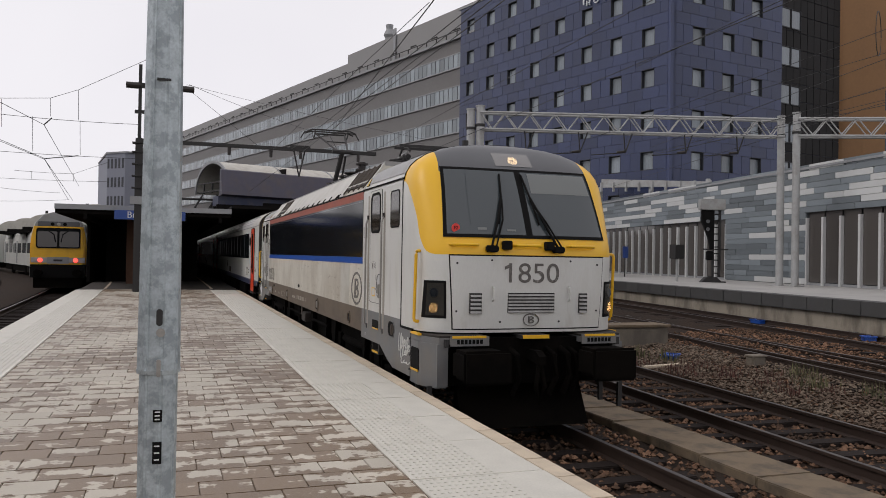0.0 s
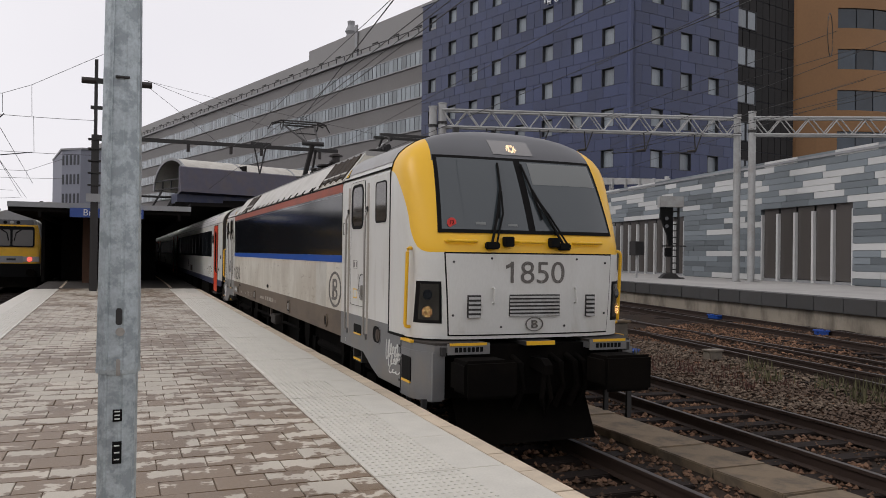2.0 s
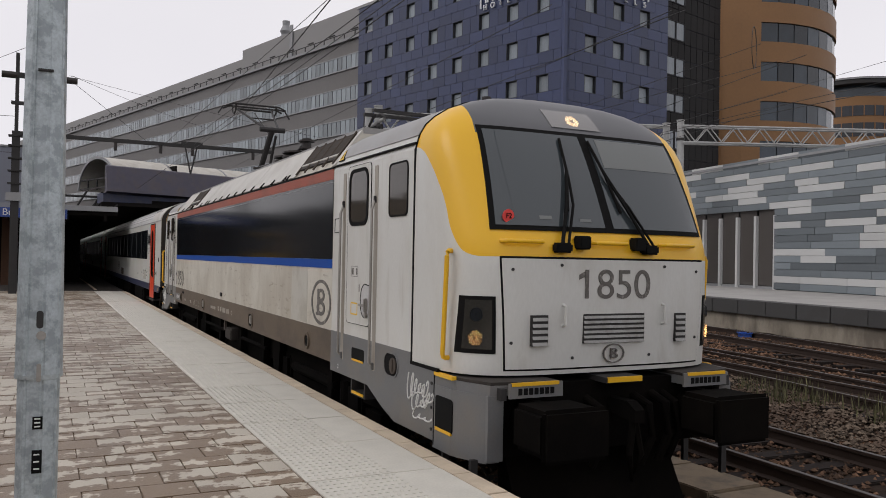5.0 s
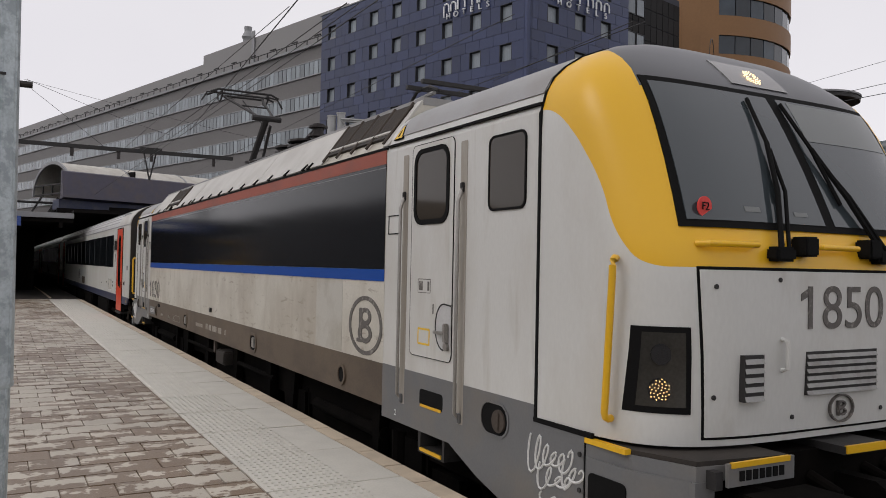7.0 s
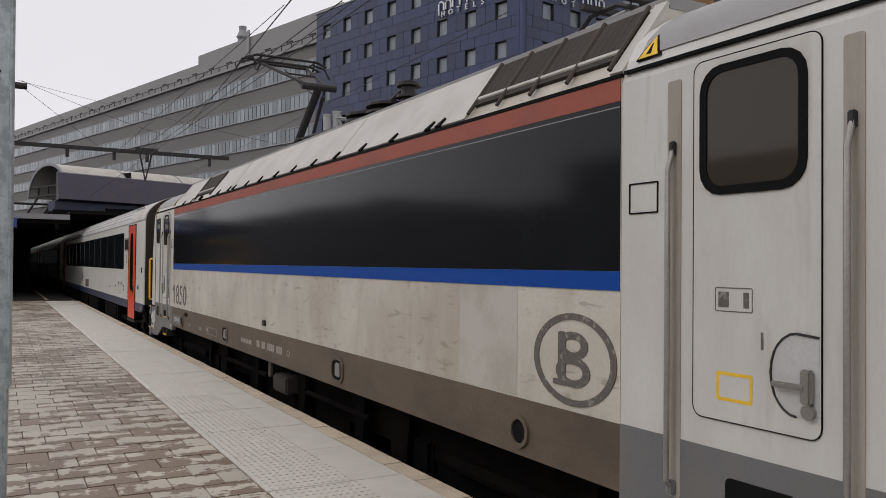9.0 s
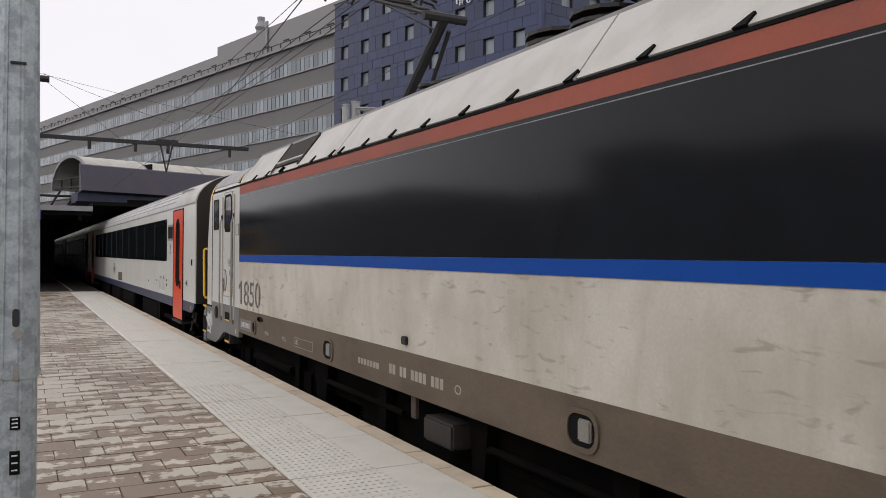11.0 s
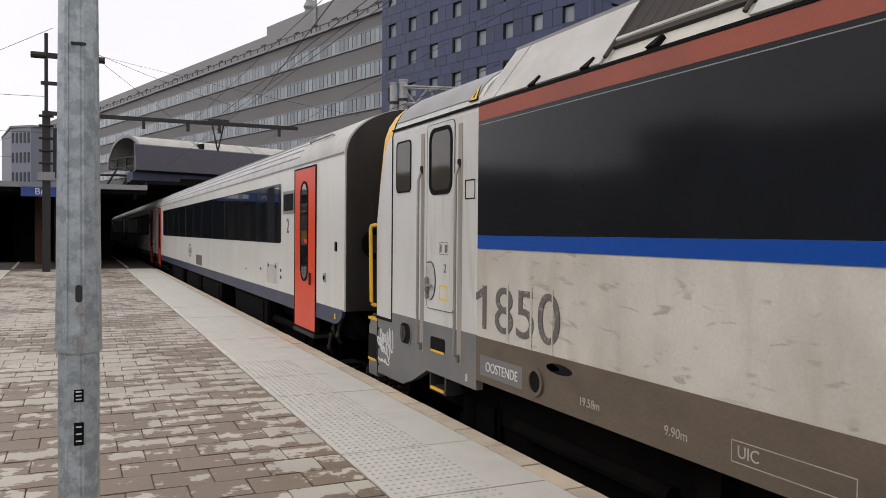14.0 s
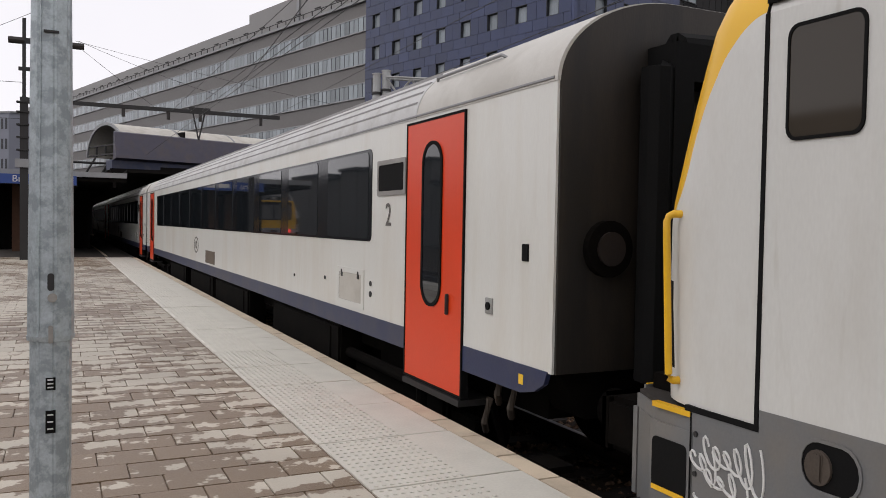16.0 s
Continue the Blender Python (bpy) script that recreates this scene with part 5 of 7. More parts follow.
    tagged(part("cable_coil", tube(coil, 0.012, 5), M["wire"]), "spare loop of dark cable hanging on the line", "cable")
    for x, y in ((-7.0, 78), (-9.5, 90), (-12.5, 95)):
        p = thing("catenary_mast", "distant dark line mast", "mast", x, y, -0.8, group="distant masts")
        part("pole", box(-0.12, 0.12, -0.12, 0.12, 0, 6.5), M["dkmetal"], p)
        part("arm", box(-1.2, 1.2, -0.06, 0.06, 5.6, 5.75), M["dkmetal"], p)


def build_post():
    p = thing("lamp_post", "galvanised eight-sided steel post with bolts and stickers", "lamp post", -0.02, 2.6, 0)
    def octagon(r0, r1, z0, z1):
        bm = bmesh.new()
        a = [bm.verts.new((r0 * math.cos(radians(45 * k + 9)), r0 * math.sin(radians(45 * k + 9)), z0)) for k in range(8)]
        b = [bm.verts.new((r1 * math.cos(radians(45 * k + 9)), r1 * math.sin(radians(45 * k + 9)), z1)) for k in range(8)]
        for k in range(8):
            bm.faces.new((a[k], a[(k + 1) % 8], b[(k + 1) % 8], b[k]))
        bm.faces.new(a)
        bm.faces.new(b)
        bmesh.ops.bevel(bm, geom=[e for e in bm.edges if abs((e.verts[0].co - e.verts[1].co).z) > 0.1], offset=0.006, segments=2, affect="EDGES")
        return bm
    part("lower_tube", octagon(0.0580, 0.0580, 0.0, 1.185), M["galv"], p, "lower tube of the post")
    part("upper_tube", octagon(0.0650, 0.0330, 1.18, 4.6), M["galv"], p)
    part("joint_lip", octagon(0.0635, 0.0658, 1.168, 1.182), M["galv"], p, "lower lip of the upper tube")
    part("weld_seam", tube([(-0.031, -0.0575, 1.2), (-0.027, -0.050, 2.0), (-0.021, -0.041, 3.0)], 0.0022, 4), M["galv"], p)
    part("base_flange", box(-0.15, 0.15, -0.15, 0.15, 0, 0.02), M["galv"], p)
    part("clip", box(-0.006, 0.006, -0.076, -0.055, 1.165, 1.215, bevel=0.002), M["steel"], p)
    part("bolt", disc((0.004, -0.0615, 1.295), "y", 0.013, 0.012, 12), M["steel"], p)
    part("slot", prism(rounded(-0.009, 1.315, 0.009, 1.365, 0.008), "y", -0.0632, -0.05), M["dkmetal"], p)
    part("notch", box(-0.02, 0.02, -0.0615, -0.05, 2.05, 2.056), M["dkmetal"], p)
    for z, h in ((1.046, 0.035), (0.936, 0.065)):
        part("sticker", box(-0.013, 0.013, -0.0605, -0.05, z - h / 2, z + h / 2), M["black"], p, "small black sticker")
        for k in range(3):
            part("sticker_bar", box(-0.008, 0.007, -0.0615, -0.0605, z - h / 3 + k * h / 3.2, z - h / 3 + k * h / 3.2 + 0.004), M["paper"], p)


# ---- the locomotive ----
HW = 1.40          # half the body's width
LEN = 18.99        # between the two front panels
SEAM = 1.08


def nose_levels():
    """(height, how far the nose lies back, half width) from the foot of the front to the roof."""
    return [(0.62, 0.03, HW), (0.80, 0.015, HW), (1.10, 0.0, HW), (1.40, 0.0, HW), (1.56, 0.0, HW), (1.66, 0.02, HW), (1.78, 0.07, HW), (1.95, 0.145, HW), (2.15, 0.24, HW),
            (2.35, 0.345, HW), (2.50, 0.43, HW - 0.005), (2.62, 0.505, HW - 0.04), (2.72, 0.58, HW - 0.10), (2.80, 0.66, HW - 0.19), (2.88, 0.75, HW - 0.32),
            (2.95, 0.84, HW - 0.50), (3.00, 0.92, HW - 0.72), (3.03, 0.99, HW - 0.98), (3.045, 1.04, HW - 1.2), (3.05, 1.075, 0.04)]


def level_at(z):
    rows = nose_levels()
    for (z0, y0, w0), (z1, y1, w1) in zip(rows, rows[1:]):
        if z0 <= z <= z1:
            f = (z - z0) / (z1 - z0)
            return y0 + (y1 - y0) * f, w0 + (w1 - w0) * f
    return rows[-1][1:]


def nose_y(x, z, n=4.4):
    """How far back the nose's skin lies at x across and z up."""
    yc, w = level_at(z)
    u = min(abs(x) / w, 0.9999)
    return SEAM - (SEAM - yc) * (1 - u ** n) ** (1 / n)


def skin(x, z, out=0.0):
    return (x, nose_y(x, z) - out, z)


def nose_patch(xz_rows, out, back):
    """A plate that follows the nose: rows of (x, z), lifted by out, its edges going back into the skin."""
    bm = bmesh.new()
    top = [[bm.verts.new(skin(x, z, out)) for x, z in row] for row in xz_rows]
    for a, b in zip(top, top[1:]):
        for i in range(len(a) - 1):
            bm.faces.new((a[i], a[i + 1], b[i + 1], b[i]))
    low = [[bm.verts.new(skin(x, z, out - back)) for x, z in row] for row in xz_rows]
    edge = [(0, i) for i in range(len(top[0]))] + [(r, -1) for r in range(1, len(top))] + [(len(top) - 1, i) for i in range(len(top[0]) - 2, -1, -1)] + [(r, 0) for r in range(len(top) - 2, 0, -1)]
    for (r, c), (r2, c2) in zip(edge, edge[1:] + edge[:1]):
        bm.faces.new((top[r][c], top[r2][c2], low[r2][c2], low[r][c]))
    return bm


def rows_between(z0, z1, left, right, nz, nx):
    out = []
    for k in range(nz + 1):
        z = z0 + (z1 - z0) * k / nz
        a, b = left(z), right(z)
        out.append([(a + (b - a) * i / nx, z) for i in range(nx + 1)])
    return out


REAR_EDGE = ((1.555, 0.15), (1.595, 0.29), (1.66, 0.36), (1.78, 0.445), (2.0, 0.54), (2.21, 0.67), (2.41, 0.85), (2.49, 0.98), (2.54, 1.2))


def nose_paint():
    """White, yellow and dark grey fields of one painted shell, set off by their outlines."""
    m = material("nose_livery_paint", (0.60, 0.60, 0.57), 0.36, vary=0.04, scale=1.5, bump=0.015, dark=(0.42, 0.39, 0.33), dark_amount=0.3, dark_scale=1.3, stretch=(1, 1, 0.4))
    n, l = m.node_tree.nodes, m.node_tree.links
    b = n["Principled BSDF"]
    white = b.inputs["Base Color"].links[0].from_socket
    tc = n.new("ShaderNodeTexCoord")
    sep = n.new("ShaderNodeSeparateXYZ")
    l.new(tc.outputs["Object"], sep.inputs[0])

    def calc(op, a, c, d=None):
        q = n.new("ShaderNodeMath")
        q.operation = op
        for i, s in enumerate((a, c, d)):
            if s is None:
                continue
            if isinstance(s, (int, float)):
                q.inputs[i].default_value = s
            else:
                l.new(s, q.inputs[i])
        return q.outputs[0]
    x, y, z = (sep.outputs[i] for i in range(3))
    # the yellow field's rear edge: y as a curve of z
    curve = n.new("ShaderNodeFloatCurve")
    l.new(calc("DIVIDE", calc("SUBTRACT", z, 1.5), 1.2), curve.inputs["Value"])
    line = curve.mapping.curves[0]
    for h, back in REAR_EDGE:
        line.points.new((h - 1.5) / 1.2, back / 1.4)
    line.points.remove(line.points[0])
    curve.mapping.update()
    rear = calc("MULTIPLY", curve.outputs["Value"], 1.4)
    yellow = calc("MULTIPLY", calc("LESS_THAN", y, rear), calc("GREATER_THAN", z, 1.56))
    # the dark cap over the windscreen
    cap = calc("MULTIPLY", calc("GREATER_THAN", z, calc("SUBTRACT", 2.655, calc("MULTIPLY", calc("MULTIPLY", x, x), 0.045))), calc("LESS_THAN", calc("ABSOLUTE", x, None), calc("SUBTRACT", 1.46, calc("MULTIPLY", z, 0.145))))
    mix = n.new("ShaderNodeMixRGB")
    l.new(yellow, mix.inputs[0])
    l.new(white, mix.inputs[1])
    mix.inputs[2].default_value = (0.78, 0.44, 0.012, 1)
    mix2 = n.new("ShaderNodeMixRGB")
    l.new(cap, mix2.inputs[0])
    l.new(mix.outputs["Color"], mix2.inputs[1])
    mix2.inputs[2].default_value = (0.08, 0.082, 0.088, 1)
    l.new(mix2.outputs["Color"], b.inputs["Base Color"])
    return m


def side_width(z):
    """Half the cab roof's width at a height."""
    levels = nose_levels()
    for (z0, a, w0), (z1, b, w1) in zip(levels, levels[1:]):
        if z0 <= z <= z1:
            return (w0 + (w1 - w0) * (z - z0) / max(z1 - z0, 1e-6)) * 1.004 + 0.002
    return levels[-1][2]


NOSE_MAT = nose_paint()


def build_cab(loco, name):
    """One end of the locomotive, front at y = 0, as a part with its own pieces."""
    cab = new(name)
    cab.parent = loco
    bm = bmesh.new()
    rows = []
    for z, yc, w in nose_levels():
        row = []
        for k in range(49):
            a = -1 + 2 * k / 48
            x = w * math.copysign(1 - (1 - abs(a)) ** 1.7, a)
            u = min(abs(x) / w, 1.0)
            row.append(bm.verts.new((x, SEAM - (SEAM - yc) * (1 - u ** 4.4) ** (1 / 4.4), z)))
        rows.append(row)
    for a, b in zip(rows, rows[1:]):
        for i in range(48):
            bm.faces.new((a[i], a[i + 1], b[i + 1], b[i]))
    part("nose", bm, NOSE_MAT, cab, "white and yellow cab nose under a dark grey cap", smooth=True)
    # cab sides and roof behind the nose
    section = [(-HW, 0.69), (-HW, 2.50)] + [(-w, z) for z, yc, w in nose_levels() if z > 2.5]
    section += [(-x, z) for x, z in section[::-1]]
    part("cab_body", prism(section, "y", SEAM + 0.012, 3.32), M["white"], cab)
    roofs = [(-w * 1.004 - 0.002, z + 0.004) for z, yc, w in nose_levels() if z > 2.56]
    roofs += [(-x, z) for x, z in roofs[::-1]]
    part("cab_roof", prism(roofs, "y", SEAM + 0.02, 3.22), M["roofgrey"], cab, "grey cab roof", smooth=True)
    for s in (-1, 1):
        part("side_gasket", box(s * (HW - 0.03), s * (HW + 0.006), SEAM - 0.012, SEAM + 0.014, 0.605, 2.50), M["black"], cab, "black rubber seam")
        part("roof_gutter", box(s * (HW - 0.05), s * (HW + 0.008), SEAM, 3.3, 2.543, 2.560), M["black"], cab)
        part("foot_gasket", box(s * (HW - 0.05), s * (HW + 0.007), 0.55, SEAM + 0.02, 0.603, 0.632), M["black"], cab)
    bm = bmesh.new()
    seam = [(-w - 0.003, z) for z, yc, w in nose_levels() if z > 2.45]
    tube([(x, SEAM, z) for x, z in seam] + [(-x, SEAM, z) for x, z in seam[::-1]], 0.009, 6, bm)
    part("gasket", bm, M["black"], cab, "black rubber seam")
    for s in (-1, 1):
        def sx(d):
            return s * (HW + d)
        # cab side window
        o, i = rounded(1.22, 1.915, 1.665, 2.42, 0.06), rounded(1.235, 1.93, 1.65, 2.405, 0.05)
        win = part("cab_window", prism(i, "x", sx(-0.02), sx(0.006)), M["doorglass"], cab, "dark tinted cab side window")
        part("window_rubber", ring(o, i, "x", sx(-0.02), sx(0.010)), M["black"], win)
        # door with its window and handle recess
        door = part("cab_door", prism(rounded(2.14, 0.84, 2.81, 2.49, 0.05), "x", sx(-0.02), sx(0.007)), M["white"], cab, "off-white cab door")
        part("door_seal", ring(rounded(2.135, 0.835, 2.815, 2.495, 0.055), rounded(2.1385, 0.8385, 2.8115, 2.4915, 0.052), "x", sx(-0.02), sx(0.008)), M["black"], door)
        part("door_glass", prism(rounded(2.235, 1.895, 2.735, 2.425, 0.09), "x", sx(-0.01), sx(0.0095)), M["doorglass"], door, "brown-tinted door window")
        part("door_rubber", ring(rounded(2.20, 1.86, 2.77, 2.455, 0.12), rounded(2.24, 1.90, 2.73, 2.42, 0.09), "x", sx(-0.01), sx(0.016)), M["black"], door)
        well = [(2.145, 0.93), (2.145, 1.25)] + [(2.25 + 0.125 * math.sin(radians(a)), 1.09 + 0.17 * math.cos(radians(a))) for a in range(0, 181, 15)]
        part("handle_well", prism(well, "x", sx(0.0), sx(0.0095)), M["coachroof"], door, "grey recessed handle well")
        part("well_rim", tube([(sx(0.01), y, z) for y, z in well[1:]], 0.006, 5), M["dkmetal"], door)
        hb = box(sx(0.008), sx(0.045), 2.165, 2.215, 0.98, 1.12, bevel=0.008)
        box(sx(0.03), sx(0.05), 2.19, 2.35, 1.035, 1.06, hb, bevel=0.006)
        disc((sx(0.02), 2.185, 0.95), "x", 0.03, 0.03, 12, hb)
        part("door_handle", hb, M["steel"], door, "steel lever handle")
        # yellow notice and pictogram, door number
        part("notice_frame", ring(rounded(2.47, 0.93, 2.67, 1.06, 0.01), rounded(2.485, 0.945, 2.655, 1.045, 0.005), "x", sx(0.0), sx(0.0085)), M["amber"], door)
        part("pictogram", ring(rounded(2.47, 1.33, 2.68, 1.44, 0.01), rounded(2.475, 1.335, 2.675, 1.435, 0.005), "x", sx(0.0), sx(0.0085)), M["number"], door)
        part("pictogram_bar", box(sx(0.006), sx(0.0086), 2.60, 2.66, 1.35, 1.42), M["number"], door)
        part("pictogram_bar", box(sx(0.006), sx(0.0086), 2.49, 2.52, 1.35, 1.42), M["number"], door)
        # handrails in their grooves on both sides of the door
        for y in (2.94, 2.0):
            part("rail_groove", prism(rounded(y - 0.045, 0.42, y + 0.045, 2.44, 0.015), "x", sx(-0.01), sx(0.0045)), M["groove"], cab, "groove behind the handrail, greyed for its shade")
            part("handrail", tube([(sx(0.008), y, 0.46), (sx(0.05), y, 0.50), (sx(0.05), y, 2.0), (sx(0.015), y, 2.10)], 0.014, 10), M["steel"], cab, "bare steel handrail", smooth=True)
            part("rail_bracket", box(sx(0), sx(0.03), y - 0.016, y + 0.016, 2.07, 2.14, bevel=0.006), M["dkmetal"], cab)
            part("rail_bracket", box(sx(0), sx(0.03), y - 0.022, y + 0.022, 0.43, 0.50, bevel=0.006), M["skirt"], cab)
        part("hatch_outline", ring(rounded(3.05, 1.80, 3.26, 1.96, 0.005), rounded(3.058, 1.808, 3.252, 1.952, 0.004), "x", sx(0.0), sx(0.005)), M["black"], cab)
        def triangle(z0, tall, half, out):
            bm = bmesh.new()
            rows = []
            for k in range(5):
                z = z0 + tall * k / 4
                w = side_width(z) + out
                h = half * (1 - k / 4) + 0.003
                rows.append([bm.verts.new((s * x, 3.15 + d, z)) for x in (w - 0.02, w) for d in (-h, h)])
            for p, q in zip(rows, rows[1:]):
                for i, j in ((0, 1), (1, 3), (3, 2), (2, 0)):
                    bm.faces.new((p[i], p[j], q[j], q[i]))
            bm.faces.new(rows[0])
            bm.faces.new(rows[-1])
            return bm
        sign = part("warning_sign", triangle(2.60, 0.135, 0.085, 0.008), M["black"], cab, "yellow warning triangle with black edge")
        part("sign_face", triangle(2.608, 0.112, 0.066, 0.011), M["amber"], sign)
        part("sign_bolt", triangle(2.625, 0.06, 0.014, 0.013), M["black"], sign)
        # skirt under the cab with its notch
        skirt = [(3.32, 0.705), (1.10, 0.705), (1.10, 0.605), (0.60, 0.605), (0.60, 0.03), (1.45, 0.03), (1.75, 0.11), (2.05, 0.22), (2.15, 0.26), (3.32, 0.26)]
        sk = part("side_skirt", prism(skirt, "x", sx(-0.06), sx(0.004)), M["skirt"], cab, "grey lower skirt of the cab")
        part("step_slot", prism(rounded(2.25, 0.46, 2.62, 0.59, 0.03), "x", sx(-0.01), sx(0.0065)), M["black"], sk)
        part("slot_edge", box(sx(-0.01), sx(0.012), 2.27, 2.60, 0.455, 0.475), M["yellow"], sk)
        ov = rounded(1.38, 0.44, 1.70, 0.64, 0.095)
        part("lamp_well", prism(ov, "x", sx(-0.01), sx(0.0065)), M["black"], sk)
        part("well_rim", ring(rounded(1.365, 0.425, 1.715, 0.655, 0.11), ov, "x", sx(-0.01), sx(0.012)), M["skirt"], sk)
        part("coupling_cap", disc((sx(0.010), 1.48, 0.535), "x", 0.075, 0.02, 18), M["rust"], sk)
        part("coupling_bar", box(sx(0.01), sx(0.03), 1.455, 1.51, 0.475, 0.60, bevel=0.008), M["rust"], sk)
        part("foot_step", box(sx(-0.2), sx(0.0), 2.24, 2.62, 0.10, 0.14), M["dkmetal"], sk)
        part("step_edge", box(sx(-0.01), sx(0.008), 2.26, 2.60, 0.115, 0.14), M["yellow"], sk)
        part("step_side", box(sx(-0.15), sx(0.0), 2.60, 2.64, 0.1, 0.3), M["dkmetal"], sk)
        part("step_side", box(sx(-0.15), sx(0.0), 2.22, 2.25, 0.1, 0.3), M["dkmetal"], sk)
        # white sprayed loops
        for y0, z0, w, amp, turns in ((1.12, 0.42, 0.40, 0.13, 5.2), (1.02, 0.30, 0.30, 0.09, 3.4), (0.78, 0.36, 0.16, 0.10, 2.2), (1.0, 0.18, 0.34, 0.03, 3.0)):
            pts = []
            for q in range(int(turns * 12)):
                f = q / (turns * 12)
                ph = f * turns * 2 * math.pi
                pts.append((sx(0.0055), y0 - w * f + 0.045 * math.sin(ph), z0 + amp * (0.65 + 0.35 * math.cos(5 * f)) * math.cos(ph + 0.6)))
            part("paint_scrawl", tube(pts, 0.008, 5), M["paper"], sk, "white sprayed scrawl")
    # front bumper corners with the yellow-edged steps
    for s in (-1, 1):
        corner = [(s * 1.404, 0.62), (s * 1.38, 0.25), (s * 1.26, -0.08), (s * 0.66, -0.16), (s * 0.66, 0.62)]
        part("step_block", prism(corner, "z", 0.50, 0.575), M["skirt"], cab, "grey tread box over the buffer")
        part("tread", prism([(x * 0.99, y + 0.01) for x, y in corner], "z", 0.575, 0.60), M["covers"], cab, "dark chequered tread")
        bump = [(s * 1.404, 0.62), (s * 1.404, 0.30), (s * 1.385, 0.22), (s * 1.27, -0.05), (s * 1.15, -0.05), (s * 1.15, 0.62)]
        bk = part("bumper_side", prism(bump, "z", -0.02, 0.50), M["skirt"], cab, "grey bumper corner")
        part("bumper_slot", prism(rounded(0.27, 0.14, 0.57, 0.42, 0.035), "x", s * 1.30, s * 1.4085), M["black"], bk)
        part("joint_line", box(s * 1.38, s * 1.4095, 0.598, 0.606, 0.0, 0.60), M["black"], bk)
        for z in (0.12, 0.30, 0.50):
            part("rivet", disc((s * 1.408, 0.645, z), "x", 0.014, 0.012, 10), M["dkmetal"], bk)
        part("slot_edge", box(s * 1.30, s * 1.416, 0.28, 0.56, 0.135, 0.16), M["yellow"], bk)
        part("yellow_edge", box(s * 1.37, s * 1.413, 0.27, 0.60, 0.575, 0.603), M["yellow"], cab)
        part("step_leg", box(s * 1.3, s * 1.36, 0.02, 0.06, -0.35, 0.0), M["dkmetal"], bk)
        part("step_leg", box(s * 1.3, s * 1.36, 0.5, 0.54, -0.35, 0.0), M["dkmetal"], bk)
        part("bumper_end", box(s * 1.14, s * 1.28, -0.09, -0.05, 0.0, 0.5), M["skirt"], bk)
        part("plate", box(s * 0.64, s * 1.14, -0.175, -0.155, 0.485, 0.60), M["skirt"], cab, "grey maker's plate")
        part("plate_edge", box(s * 0.68, s * 1.12, -0.182, -0.165, 0.578, 0.605), M["yellow"], cab)
        for k in range(7):
            part("plate_bar", box(s * 0.89 - 0.17 + k * 0.05, s * 0.89 - 0.135 + k * 0.05, -0.180, -0.174, 0.51, 0.56), M["black"], cab)
        part("plate_lug", box(s * 1.15, s * 1.20, -0.15, -0.08, 0.47, 0.56), M["dkmetal"], cab)
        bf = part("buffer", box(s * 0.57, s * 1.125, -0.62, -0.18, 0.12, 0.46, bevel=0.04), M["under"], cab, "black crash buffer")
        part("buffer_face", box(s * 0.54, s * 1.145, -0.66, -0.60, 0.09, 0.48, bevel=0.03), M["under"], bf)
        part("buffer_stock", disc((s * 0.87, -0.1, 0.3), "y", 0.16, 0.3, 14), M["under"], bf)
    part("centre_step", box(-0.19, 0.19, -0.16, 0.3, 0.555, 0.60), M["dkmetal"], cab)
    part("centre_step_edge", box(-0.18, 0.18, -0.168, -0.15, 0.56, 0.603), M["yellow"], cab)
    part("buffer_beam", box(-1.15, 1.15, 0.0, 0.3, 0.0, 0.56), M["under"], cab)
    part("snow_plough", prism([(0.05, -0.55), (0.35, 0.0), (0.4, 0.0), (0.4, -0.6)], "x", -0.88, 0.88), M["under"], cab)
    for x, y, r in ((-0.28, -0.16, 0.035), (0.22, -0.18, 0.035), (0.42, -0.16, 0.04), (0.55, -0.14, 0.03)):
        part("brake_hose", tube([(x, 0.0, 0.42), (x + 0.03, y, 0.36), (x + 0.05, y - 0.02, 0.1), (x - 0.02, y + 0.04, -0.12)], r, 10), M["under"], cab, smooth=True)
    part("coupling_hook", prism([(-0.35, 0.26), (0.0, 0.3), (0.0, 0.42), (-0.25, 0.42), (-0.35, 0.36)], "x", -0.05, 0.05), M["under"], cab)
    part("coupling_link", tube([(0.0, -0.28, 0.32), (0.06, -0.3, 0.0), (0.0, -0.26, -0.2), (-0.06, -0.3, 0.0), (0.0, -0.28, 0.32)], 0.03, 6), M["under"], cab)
    # windscreen: black surround, two panes and the bar between
    lw = lambda z: -1.138 + 0.085 * (z - 1.77)
    rw = lambda z: 1.138 - 0.085 * (z - 1.77)
    sur = part("windscreen_surround", nose_patch(rows_between(1.775, 2.675, lw, rw, 10, 28), 0.012, 0.03), M["black"], cab, "black rubber windscreen surround", smooth=True)
    for a, b in ((lambda z: lw(z) + 0.04, lambda z: -0.045), (lambda z: 0.045, lambda z: rw(z) - 0.04)):
        part("windscreen_pane", nose_patch(rows_between(1.815, 2.64, a, b, 10, 12), 0.016, 0.01), M["cabglass"], sur, "grey reflecting windscreen pane", smooth=True)
    part("sun_blind", nose_patch(rows_between(2.36, 2.625, lambda z: 0.14, lambda z: rw(z) - 0.06, 4, 10), 0.0185, 0.003), M["blind"], sur, "pale sun blind behind the glass", smooth=True)
    part("dash_papers", nose_patch(rows_between(1.87, 1.90, lambda z: -0.70, lambda z: -0.58, 2, 3), 0.0185, 0.003), M["blind"], sur)
    part("dash_papers", nose_patch(rows_between(1.86, 1.885, lambda z: -0.30, lambda z: -0.18, 2, 3), 0.0185, 0.003), M["blind"], sur)
